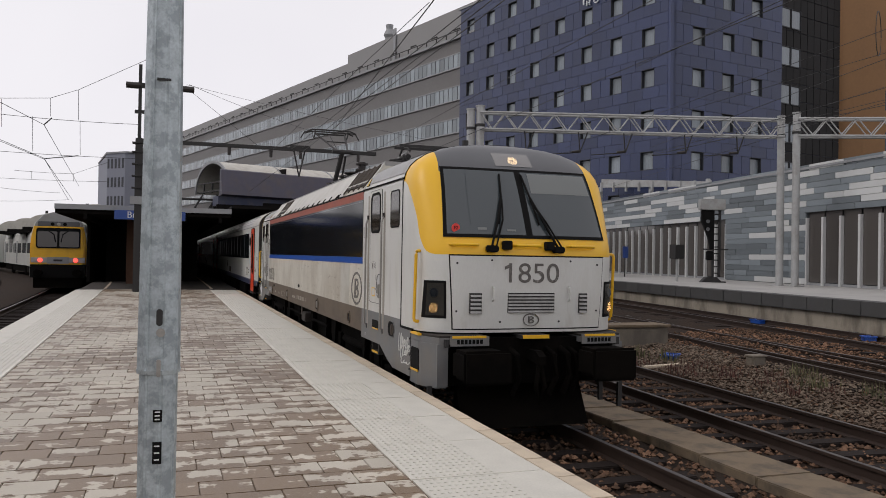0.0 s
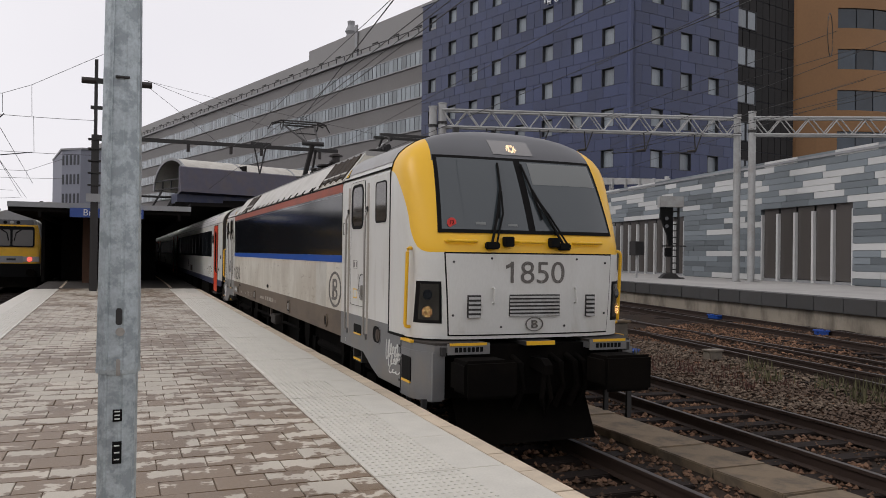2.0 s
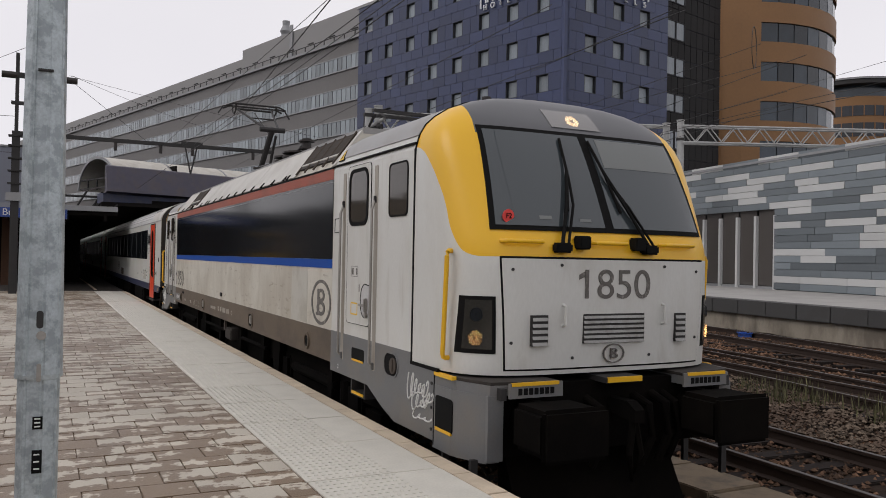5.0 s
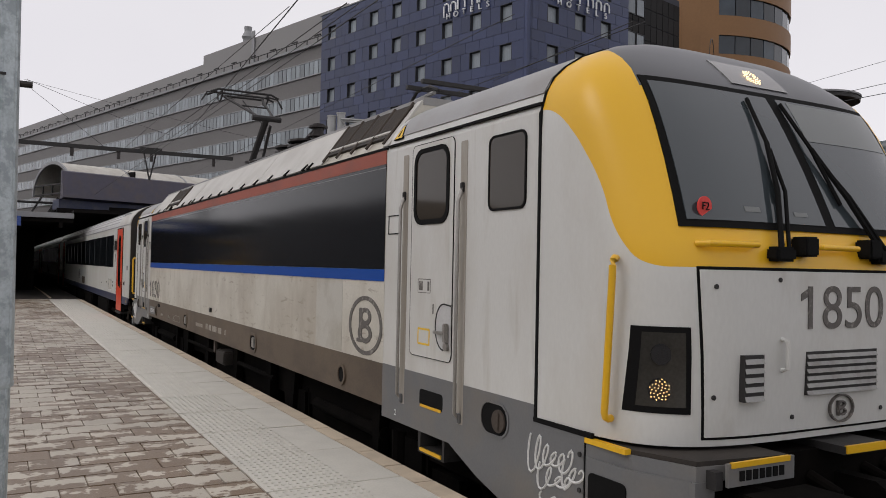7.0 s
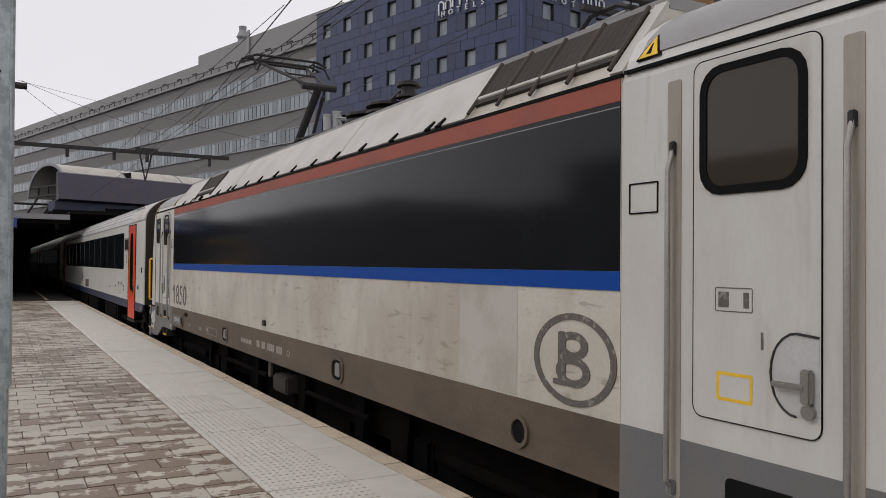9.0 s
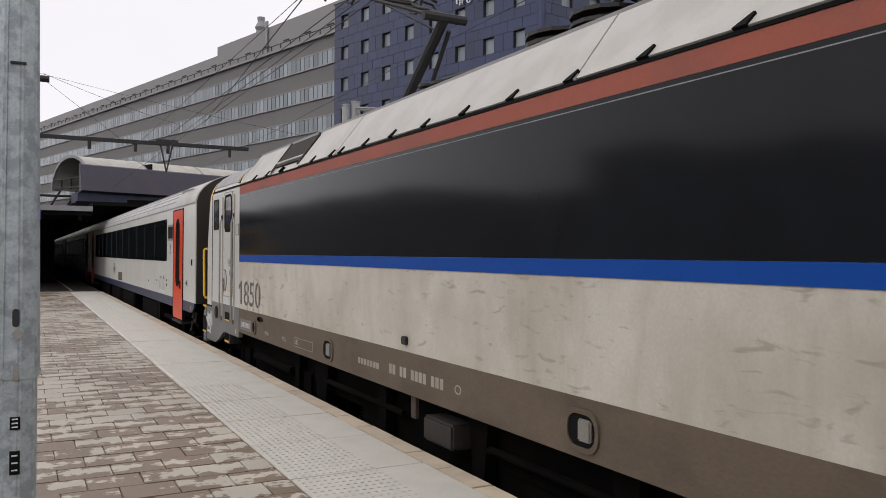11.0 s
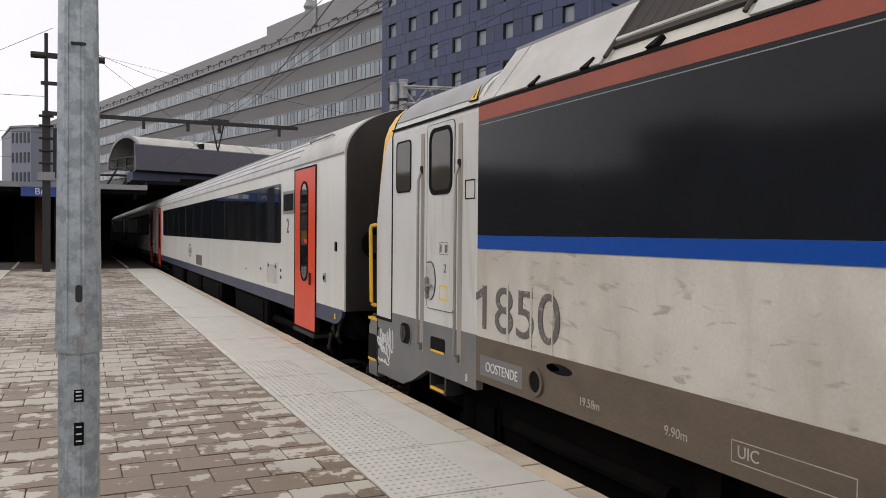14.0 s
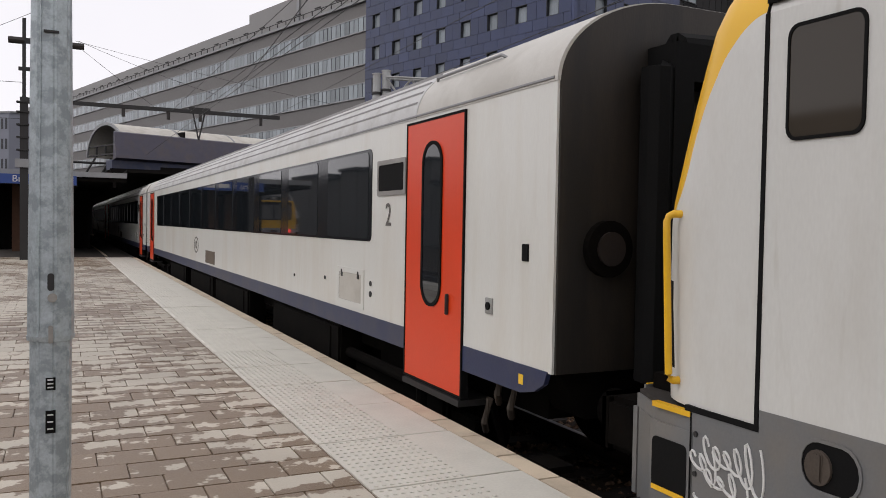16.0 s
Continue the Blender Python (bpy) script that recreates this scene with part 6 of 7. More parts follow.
    for x0, lean in ((-0.56, 0.30), (0.36, -0.34)):
        wp = part("wiper_arm", tube([skin(x0, 1.66, 0.05), skin(x0 + lean * 0.45, 2.0, 0.06), skin(x0 + lean * 0.8, 2.3, 0.05)], 0.016, 6), M["black"], cab, "black wiper arm")
        part("wiper_arm_rod", tube([skin(x0 + 0.06, 1.66, 0.05), skin(x0 + 0.05 + lean * 0.5, 2.0, 0.06), skin(x0 + lean * 0.8, 2.26, 0.05)], 0.012, 6), M["black"], wp)
        part("wiper_blade", tube([skin(x0 + lean * 0.55 - 0.02, 1.95, 0.035), skin(x0 + lean * 0.8, 2.3, 0.05), skin(x0 + lean * 0.95, 2.6, 0.035)], 0.013, 6), M["black"], wp)
        part("wiper_pivot", box(x0 - 0.07, x0 + 0.09, -0.06, 0.03, 1.60, 1.68, bevel=0.015), M["black"], cab)
    for x in (-0.35, 0.24):
        part("camera_box", box(x - 0.055, x + 0.055, -0.07, 0.04, 1.63, 1.74, bevel=0.01), M["black"], cab, "small black camera box")
    for a, b in ((-1.07, -0.72), (-0.24, 0.13), (0.52, 0.92)):
        part("grab_bar", tube([skin(a, 1.685, 0.0), skin(a + 0.02, 1.685, 0.06), skin(b - 0.02, 1.685, 0.06), skin(b, 1.685, 0.0)], 0.017, 12), M["yellow"], cab, "yellow grab bar", smooth=True)
    # front panel with number, grilles, handles and bolts
    pl = lambda z: -1.075 + 0.06 * (1.56 - z)
    pr = lambda z: 1.075 - 0.06 * (1.56 - z)
    part("panel_gasket", nose_patch(rows_between(0.655, 1.565, lambda z: pl(z) - 0.014, lambda z: pr(z) + 0.014, 4, 20), 0.004, 0.02), M["black"], cab)
    fp = part("front_panel", nose_patch(rows_between(0.67, 1.548, pl, pr, 6, 24), 0.012, 0.02), M["white"], cab, "off-white front panel", smooth=True)
    lettering("fleet_number", "1850", 0.345, (0.0, -0.016, 1.335), "-y", M["number"], fp, "worn grey fleet number", width=0.70)
    part("number_flag", prism([(-0.375, 1.385), (-0.375, 1.425), (-0.295, 1.462), (-0.295, 1.418)], "y", -0.0165, -0.005), M["number"], fp)
    def grille(x0, x1, z0, z1, n):
        g = part("grille", box(x0, x1, -0.0155, 0.02, z0, z1), M["dkmetal"], fp, "grille with slanted slats")
        for k in range(n):
            z = z0 + (z1 - z0) * (k + 0.5) / n
            h = (z1 - z0) / n
            part("slat", prism([(-0.027, z - h * 0.44), (-0.0155, z + h * 0.10), (-0.012, z + h * 0.10), (-0.022, z - h * 0.44)], "x", x0 + 0.004, x1 - 0.004), M["slat"], g)
    grille(-0.325, 0.325, 0.865, 1.105, 6)
    grille(-0.835, -0.68, 0.855, 1.10, 5)
    grille(0.68, 0.80, 0.855, 1.10, 5)
    for x in (-0.53, 0.53):
        part("panel_handle", tube([(x, -0.01, 1.01), (x, -0.05, 1.02), (x, -0.05, 1.17), (x, -0.01, 1.18)], 0.014, 8), M["white"], fp, "small grab handle")
    for x in (-0.99, -0.55, 0.55, 0.97):
        for z in (1.50,) if abs(x) < 0.6 else (1.46, 0.88):
            part("bolt", disc(skin(x, z, 0.014), "y", 0.013, 0.012, 8), M["dkmetal"], fp)
    for x in (-0.42, 0.40):
        part("bolt", disc(skin(x, 0.75, 0.014), "y", 0.013, 0.012, 8), M["dkmetal"], fp)
    part("emblem_ring", ring(oval(0.0, 0.775, 0.112, 0.080), oval(0.0, 0.775, 0.103, 0.071), "y", -0.017, 0.0), M["number"], fp)
    part("emblem_bar", box(-0.034, -0.020, -0.0165, 0, 0.733, 0.817), M["number"], fp)
    for z, rx, rz in ((0.797, 0.034, 0.021), (0.755, 0.040, 0.023)):
        part("emblem_bar", ring(oval(0.002, z, rx, rz, 16), oval(0.002, z, rx - 0.012, rz - 0.010, 16), "y", -0.0165, 0.0), M["number"], fp)
    # headlamp clusters on the rounded corners
    for s in (-1, 1):
        lo = lambda z, g=0.0: sorted((s * (1.115 + g - 0.03 * (1.24 - z)), s * (1.330 - g + 0.03 * (1.24 - z))))
        clu = part("headlamp_unit", nose_patch(rows_between(0.79, 1.245, lambda z: lo(z)[0], lambda z: lo(z)[1], 6, 10), 0.006, 0.03), M["black"], cab, "black-framed headlamp unit", smooth=True)
        part("lamp_glass", nose_patch(rows_between(0.825, 1.215, lambda z: lo(z, 0.028)[0], lambda z: lo(z, 0.028)[1], 6, 8), 0.010, 0.01), M["reflector"], clu, "dim lamp housing behind glass", smooth=True)
        cx = s * 1.243
        for z, r, lit in ((0.915, 0.062, True), (1.10, 0.055, False)):
            c = Vector(skin(cx, z, 0.012))
            nrm = Vector((s * 0.55, -0.83, 0))
            part("lens_bowl", tube([c - nrm * 0.01, c + nrm * 0.006], r, 18), M["glassdark"], clu)
            if lit:
                bm = bmesh.new()
                e1 = Vector((-nrm.y, nrm.x, 0)).normalized()
                for q in range(34):
                    rr, aa = r * 0.95 * math.sqrt((q + 0.5) / 34), q * 2.39996
                    p = c + nrm * 0.009 + e1 * (rr * math.cos(aa)) + Vector((0, 0, rr * math.sin(aa)))
                    tube([p, p + nrm * 0.004], 0.0029, 6, bm)
                part("lit_bulbs", bm, M["lamp"], clu, "warm lit headlamp points")
        # yellow handrail round the corner
        hx = s * 1.375
        yr = nose_y(hx * 0.985, 1.2)
        pts = [(s * 1.35, yr + 0.03, 1.60), (s * 1.395, yr + 0.0, 1.60), (s * 1.415, yr - 0.015, 1.588), (s * 1.424, yr - 0.02, 1.56), (s * 1.424, yr - 0.018, 1.50), (s * 1.424, yr + 0.025, 0.83), (s * 1.424, yr + 0.03, 0.77), (s * 1.415, yr + 0.03, 0.745), (s * 1.395, yr + 0.035, 0.735), (s * 1.34, yr + 0.05, 0.735)]
        part("yellow_handrail", tube(pts, 0.0205, 14), M["yellow"], cab, "yellow corner handrail", smooth=True)
    # top lamp in the cap
    tl = part("top_lamp_panel", nose_patch([[(-0.27 + 0.54 * i / 8, 2.72 + 0.19 * k / 5) for i in range(9)] for k in range(6)], 0.008, 0.02), M["lampglass"], cab, "grey glazed top lamp panel", smooth=True)
    c = Vector(skin(0.0, 2.80, 0.012))
    bm = bmesh.new()
    nrm = Vector((0, -0.75, 0.66)).normalized()
    e2 = Vector((1, 0, 0)).cross(nrm)
    for q in range(46):
        rr, aa = 0.072 * math.sqrt((q + 6) / 52), q * 2.39996
        p = c + Vector((1, 0, 0)) * (rr * math.cos(aa)) + e2 * (rr * math.sin(aa))
        tube([p, p + nrm * 0.006], 0.0046, 6, bm)
    part("lit_top_lamp", bm, M["lampwhite"], tl, "warm lit top lamp")
    part("red_sticker", tube([Vector(skin(-0.985, 1.885, 0.025)), Vector(skin(-0.985, 1.885, 0.032))], 0.055, 20), M["sticker"], cab, "round red sticker")
    lettering("sticker_letters", "F2", 0.06, (-0.985, nose_y(-0.985, 1.885) - 0.038, 1.885), "-y", M["black"], cab)
    return cab


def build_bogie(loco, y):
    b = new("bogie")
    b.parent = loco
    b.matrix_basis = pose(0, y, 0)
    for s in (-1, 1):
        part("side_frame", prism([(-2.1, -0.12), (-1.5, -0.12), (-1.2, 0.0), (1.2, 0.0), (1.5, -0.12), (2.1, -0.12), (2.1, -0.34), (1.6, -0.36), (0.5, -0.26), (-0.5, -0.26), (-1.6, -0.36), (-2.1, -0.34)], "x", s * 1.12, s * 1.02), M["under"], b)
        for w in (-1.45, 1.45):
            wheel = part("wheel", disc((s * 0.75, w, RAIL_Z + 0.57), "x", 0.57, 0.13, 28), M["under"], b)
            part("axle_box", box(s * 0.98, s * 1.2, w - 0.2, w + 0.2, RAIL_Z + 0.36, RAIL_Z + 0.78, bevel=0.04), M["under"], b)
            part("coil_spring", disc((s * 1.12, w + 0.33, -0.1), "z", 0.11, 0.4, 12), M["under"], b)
        part("damper", tube([(s * 1.2, -0.9, 0.02), (s * 1.2, 0.9, 0.02)], 0.06, 10), M["under"], b, "damper tube, near-black for the shade")
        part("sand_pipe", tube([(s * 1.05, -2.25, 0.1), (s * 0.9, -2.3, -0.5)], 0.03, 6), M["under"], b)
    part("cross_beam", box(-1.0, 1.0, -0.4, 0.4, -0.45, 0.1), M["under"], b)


def build_loco():
    loco = thing("locomotive", "white, yellow and black electric locomotive, grimy on its flanks", "locomotive", TRACK_X, TRAIN_Y, 0)
    a = build_cab(loco, "front_cab")
    # the rear cab is the same, turned round
    made = copy_thing(a, pose(0, 18.53, 0, 0, 0, 180))
    made.scale = (1, 0.862, 1)
    for o in made.children_recursive:
        if o.name.startswith(("lit_", "red_sticker", "sticker_letters")):
            bpy.data.objects.remove(o)
    flatten(a)
    flatten(made)
    y0, y1 = 3.32, LEN - 3.32
    sec = [(-HW, 0.69), (-HW, 2.535), (-1.06, 2.985), (1.06, 2.985), (HW, 2.535), (HW, 0.69)]
    part("body", prism(sec, "y", y0 + 0.004, y1 - 0.004), M["dirty"], loco, "dirty off-white body side")
    for s in (-1, 1):
        def sx(d):
            return s * (HW + d)
        part("red_band", box(sx(-0.01), sx(0.006), y0 + 0.01, y1 - 0.01, 2.41, 2.53), M["red"], loco, "faded red band")
        part("black_panel", box(sx(-0.01), sx(0.006), y0 + 0.01, y1 - 0.01, 1.505, 2.408), M["panel"], loco, "glossy black side panel")
        part("pinstripe", box(sx(-0.01), sx(0.008), y0 + 0.01, y1 - 0.01, 2.375, 2.381), M["fascia"], loco, "thin grey pinstripe")
        part("blue_band", box(sx(-0.01), sx(0.006), y0 + 0.01, y1 - 0.01, 1.40, 1.503), M["blue"], loco, "blue band")
        skirt = [(y0, 0.70), (y0, 0.345), (y1, 0.345), (y1, 0.70)]
        sk = part("long_skirt", prism(skirt, "x", sx(-0.06), sx(0.003)), M["skirtbrown"], loco, "brown dusty lower skirt")
        for y, z, r in ((4.24, 0.495, 0.075), (14.74, 0.49, 0.075)):
            part("jacking_hole", disc((sx(0.0), y, z), "x", r, 0.02, 18), M["black"], sk)
            part("hole_rim", ring(oval(y, z, r + 0.028, r + 0.028), oval(y, z, r, r), "x", sx(-0.01), sx(0.022)), M["skirtbrown"], sk)
        for y, z in ((7.32, 0.51), (11.68, 0.505)):
            hole = rounded(y - 0.13, z - 0.095, y + 0.13, z + 0.095, 0.08)
            part("jacking_hole", prism(hole, "x", sx(-0.01), sx(0.008)), M["black"], sk)
            part("hole_rim", ring(rounded(y - 0.16, z - 0.125, y + 0.16, z + 0.125, 0.1), hole, "x", sx(-0.01), sx(0.018)), M["skirtbrown"], sk)
            part("socket", box(sx(0.0), sx(0.03), y - 0.10, y + 0.02, z - 0.06, z + 0.07, bevel=0.01), M["steel"], sk)
        part("valve_box", box(sx(0.0), sx(0.03), 9.70, 9.79, 0.76, 0.83, bevel=0.006), M["dkmetal"], loco)
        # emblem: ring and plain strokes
        em = part("emblem_ring", ring(oval(3.72, 0.995, 0.375, 0.265, 40), oval(3.72, 0.995, 0.325, 0.228, 40), "x", sx(-0.01), sx(0.006)), M["number"], loco, "worn grey oval emblem")
        d = 1 if s < 0 else -1
        part("emblem_stroke", prism(rounded(3.72 + d * 0.10 - 0.035, 0.85, 3.72 + d * 0.10 + 0.035, 1.15, 0.02), "x", sx(-0.01), sx(0.006)), M["number"], em)
        for z, r, w, out in ((1.075, 0.080, 0.135, 0.0055), (0.925, 0.088, 0.155, 0.0066)):
            part("emblem_stroke", ring(oval(3.72, z, w, r, 24), oval(3.72, z, w - 0.062, r - 0.042, 24), "x", sx(-0.01), sx(out)), M["number"], em)
        part("emblem_foot", prism(rounded(3.72 + d * 0.12 - 0.06, 0.838, 3.72 + d * 0.12 + 0.06, 0.872, 0.012), "x", sx(-0.01), sx(0.0072)), M["number"], em)
        # roof-edge fins
        def slope(y, f, out):
            x = HW + (1.06 - HW) * f
            z = 2.535 + 0.45 * f
            return (s * (x + 0.8 * out), y, z + 0.6 * out)
        for y in (5.35, 5.52, 6.17, 6.82, 7.47, 8.12, 8.78, 9.43, 10.09, 10.72, 11.38, 11.66, 12.29, 13.54, 14.19, 14.84):
            bm = bmesh.new()
            v = [bm.verts.new(slope(p, f, o)) for o in (0.0, 0.035) for p, f in ((y + 0.045, 0.03), (y - 0.035, 0.03), (y - 0.055, 0.165), (y - 0.04, 0.175))]
            for q in ((0, 1, 2, 3), (4, 5, 6, 7), (0, 1, 5, 4), (1, 2, 6, 5), (2, 3, 7, 6), (3, 0, 4, 7)):
                bm.faces.new([v[i] for i in q])
            part("roof_fin", bm, M["black"], loco, "black rubber hinge fin")
        part("roof_gutter", box(sx(-0.03), sx(0.012), y0, y1, 2.533, 2.553), M["black"], loco)
        # louvred intakes at both ends of the sloping roof
        for a0, a1 in ((y0 + 0.12, y0 + 1.62), (12.87, 14.0)):
            bm = bmesh.new()
            v = [bm.verts.new(slope(y, f, o)) for o in (-0.02, 0.026) for y, f in ((a0, 0.25), (a1, 0.25), (a1, 0.95), (a0, 0.95))]
            for q in ((0, 1, 2, 3), (4, 5, 6, 7), (0, 1, 5, 4), (1, 2, 6, 5), (2, 3, 7, 6), (3, 0, 4, 7)):
                bm.faces.new([v[i] for i in q])
            lv = part("roof_intake", bm, M["covers"], loco, "dark louvred roof intake")
            nb = 5 if a1 - a0 > 1.3 else 2
            for k in range(nb):
                y = a0 + (a1 - a0) * k / (nb - 1)
                part("intake_bar", tube([slope(y, 0.10, 0.028), slope(y, 0.98, 0.028)], 0.014, 6), M["rust"], lv)
            for k in range(24 if nb == 5 else 10):
                y = a0 + (a1 - a0) * (k + 0.5) / (24 if nb == 5 else 10)
                part("intake_slat", tube([slope(y, 0.42, 0.022), slope(y, 0.93, 0.022)], 0.009, 4), M["rust"], lv)
            part("intake_ledge", tube([slope(a0, 0.36, 0.02), slope(a1, 0.36, 0.02)], 0.02, 6), M["rooflight"], lv)
        for a0, a1 in ((y0 + 1.66, 7.4), (7.42, 11.50), (11.53, 12.83), (14.04, 15.4), (15.42, y1 - 0.02), (y0 + 0.0, y0 + 0.1)):
            bm = bmesh.new()
            v = [bm.verts.new((s * (x + o), y, z + o)) for o in (0.0, 0.014) for y, x, z in ((a0, HW - 0.012, 2.555), (a1, HW - 0.012, 2.555), (a1, 1.05, 2.985), (a0, 1.05, 2.985))]
            for q in ((0, 1, 2, 3), (4, 5, 6, 7), (0, 1, 5, 4), (1, 2, 6, 5), (2, 3, 7, 6), (3, 0, 4, 7)):
                bm.faces.new([v[i] for i in q])
            part("roof_panel", bm, M["rooflight"], loco, "pale sloping roof panel")
    # words on the camera's side
    lettering("fleet_number", "1850", 0.50, (-HW - 0.004, 15.06, 0.92), "-x", M["number"], loco, "worn grey fleet number", width=1.12)
    for k, y in enumerate((14.82, 15.16)):
        part("stencil_break", box(-HW - 0.0065, -HW, y - 0.012, y + 0.012, 0.70, 1.14), M["dirty"], loco)
    part("stencil_break", box(-HW - 0.0065, -HW, 14.53, 14.545, 0.70, 1.14), M["dirty"], loco)
    for y, w in ((14.74, 0.30), (14.45, 0.16)):
        part("grease_smear", prism(oval(y, 0.62, w, 0.035, 16), "x", -HW - 0.0042, -HW), M["black" if w < 0.2 else "skirtbrown"], loco, "dark grease smear")
    part("number_flag", prism([(15.68, 0.985), (15.68, 1.045), (15.55, 1.10), (15.55, 1.035)], "x", -HW - 0.0045, -HW + 0.01), M["number"], loco)
    lettering("depot_name", "OOSTENDE", 0.105, (-HW - 0.006, 15.25, 0.475), "-x", M["paper"], loco, "white depot name", width=0.5)
    part("name_patch", box(-HW - 0.0045, -HW + 0.01, 14.93, 15.6, 0.40, 0.56), M["skirt"], loco)
    lettering("length_mark", "19.58m", 0.075, (-HW - 0.004, 14.1, 0.46), "-x", M["groove"], loco, "white length mark")
    lettering("length_mark", "9.90m", 0.075, (-HW - 0.004, 13.3, 0.46), "-x", M["groove"], loco, "white length mark")
    for k in range(7):
        part("maker_bar", box(-HW - 0.005, -HW + 0.01, 10.77 - k * 0.075, 10.825 - k * 0.075, 0.475, 0.53), M["groove"], loco)
    for k in range(14):
        if k in (2, 5, 10):
            continue
        part("registration_bar", box(-HW - 0.005, -HW + 0.01, 10.03 - k * 0.075, 10.085 - k * 0.075, 0.475, 0.56), M["groove"], loco)
    part("registration_bar", ring(oval(8.82, 0.515, 0.05, 0.035, 16), oval(8.82, 0.515, 0.04, 0.027, 16), "x", -HW - 0.005, -HW + 0.01), M["groove"], loco)
    part("grid_outline", ring(rounded(12.2, 0.42, 12.9, 0.53, 0.005), rounded(12.205, 0.425, 12.895, 0.525, 0.004), "x", -HW - 0.0045, -HW + 0.01), M["groove"], loco)
    lettering("grid_letters", "UIC", 0.085, (-HW - 0.004, 12.79, 0.475), "-x", M["groove"], loco, "pale painted letters")
    part("repainted_patch", box(-HW - 0.0025, -HW + 0.01, 4.28, 5.0, 0.71, 1.395), M["patch"], loco, "paler repainted patch")
    lettering("door_number", "1", 0.11, (-HW - 0.009, 2.42, 1.21), "-x", M["number"], loco, "grey door number")
    lettering("door_number", "2", 0.11, (-HW - 0.009, 16.28, 1.21), "-x", M["number"], loco, "grey door number")
    lettering("axle_mark", "2", 0.07, (-HW - 0.006, 3.05, 0.33), "-x", M["paper"], loco, "small white mark")
    lettering("axle_mark", "8", 0.09, (-HW - 0.006, 15.84, 0.33), "-x", M["paper"], loco, "small white mark")
    # roof deck and equipment
    part("roof_deck", box(-1.05, 1.05, y0, y1, 2.96, 3.03), M["roofgrey"], loco)
    for y, r, h in ((7.9, 0.14, 0.5), (8.35, 0.3, 0.32), (8.95, 0.3, 0.30), (9.6, 0.2, 0.22), (11.0, 0.15, 0.3), (11.35, 0.13, 0.34)):
        iso = part("insulator", disc((-0.35, y, 3.03 + h / 2), "z", r * 0.6, h, 12), M["insul"], loco, "brown ribbed insulator")
        for k in range(4):
            part("insulator_shed", disc((-0.35, y, 3.05 + h * (k + 0.5) / 4), "z", r, 0.03, 14), M["insul"], iso)
    part("bus_bar", tube([(-0.35, 7.9, 3.5), (-0.35, 8.4, 3.38), (-0.35, 9.6, 3.3), (-0.35, 11.3, 3.36)], 0.03, 6), M["dkmetal"], loco)
    part("horn", tube([(-0.2, 1.9, 3.05), (-0.2, 1.9, 3.22)], 0.05, 8), M["dkmetal"], loco)
    # pantographs: the front one folded, the rear one raised
    p1 = new("front_pantograph")
    p1.parent = loco
    p1.matrix_basis = pose(0.1, 5.35, 2.90)
    for s in (-1, 1):
        part("frame_bar", tube([(s * 0.45, -1.0, 0.1), (s * 0.45, 1.1, 0.1)], 0.035, 6), M["dkmetal"], p1)
        part("arm", tube([(s * 0.3, 0.9, 0.25), (s * 0.35, -0.6, 0.32), (s * 0.5, -0.9, 0.38)], 0.03, 6), M["dkmetal"], p1)
        part("horn_tip", tube([(s * 0.5, -0.75, 0.34), (s * 0.72, -0.78, 0.30), (s * 0.82, -0.8, 0.16)], 0.02, 6), M["dkmetal"], p1)
    for y in (-0.95, -0.6):
        part("contact_strip", box(-0.6, 0.6, y - 0.03, y + 0.03, 0.53, 0.57), M["dkmetal"], p1)
    part("lower_arm", tube([(-0.25, -0.35, 0.44), (-0.25, 0.6, 0.42), (-0.25, 1.35, 0.40)], 0.05, 10), M["dkmetal"], p1)
    part("knuckle", tube([(-0.42, 1.35, 0.38), (0.30, 1.35, 0.38)], 0.06, 10), M["insul"], p1)
    for x in (-0.42, 0.42):
        part("upper_arm", tube([(x, -0.9, 0.46), (x * 0.6, 0.2, 0.50), (x * 0.3, 1.3, 0.43)], 0.024, 8), M["mast"], p1, "grey pantograph arm tube")
        part("head_frame", tube([(x, -1.0, 0.46), (x, -0.8, 0.54), (x, -0.5, 0.54), (x, -0.35, 0.44)], 0.02, 6), M["dkmetal"], p1)
    for y in (-1.0, 1.1):
        part("foot_insulator", disc((-0.45, y, 0.06), "z", 0.09, 0.24, 12), M["insul"], p1)
        part("foot_insulator", disc((0.45, y, 0.06), "z", 0.09, 0.24, 12), M["insul"], p1)
    p2 = new("rear_pantograph")
    p2.parent = loco
    p2.matrix_basis = pose(0, 13.1, 3.05)
    for s in (-1, 1):
        part("frame_bar", tube([(s * 0.45, -0.6, 0.1), (s * 0.45, 0.6, 0.1)], 0.035, 6), M["dkmetal"], p2)
        part("upper_arm", tube([(s * 0.14, -1.45, 1.18), (s * 0.42, 0.28, 1.86)], 0.026, 6), M["dkmetal"], p2)
        part("horn_tip", tube([(s * 0.55, 0.28, 1.93), (s * 0.75, 0.28, 1.90), (s * 0.86, 0.28, 1.72)], 0.018, 6), M["dkmetal"], p2)
        part("cross_tube", tube([(s * 0.0, -1.45, 1.17), (s * 0.28, -1.45, 1.17)], 0.055, 8), M["dkmetal"], p2)
    part("lower_arm", tube([(0, -0.05, 0.12), (0, -1.45, 1.17)], 0.065, 8), M["dkmetal"], p2)
    part("push_rod", tube([(0.12, -0.55, 0.1), (0.1, -1.38, 1.05)], 0.03, 6), M["dkmetal"], p2)
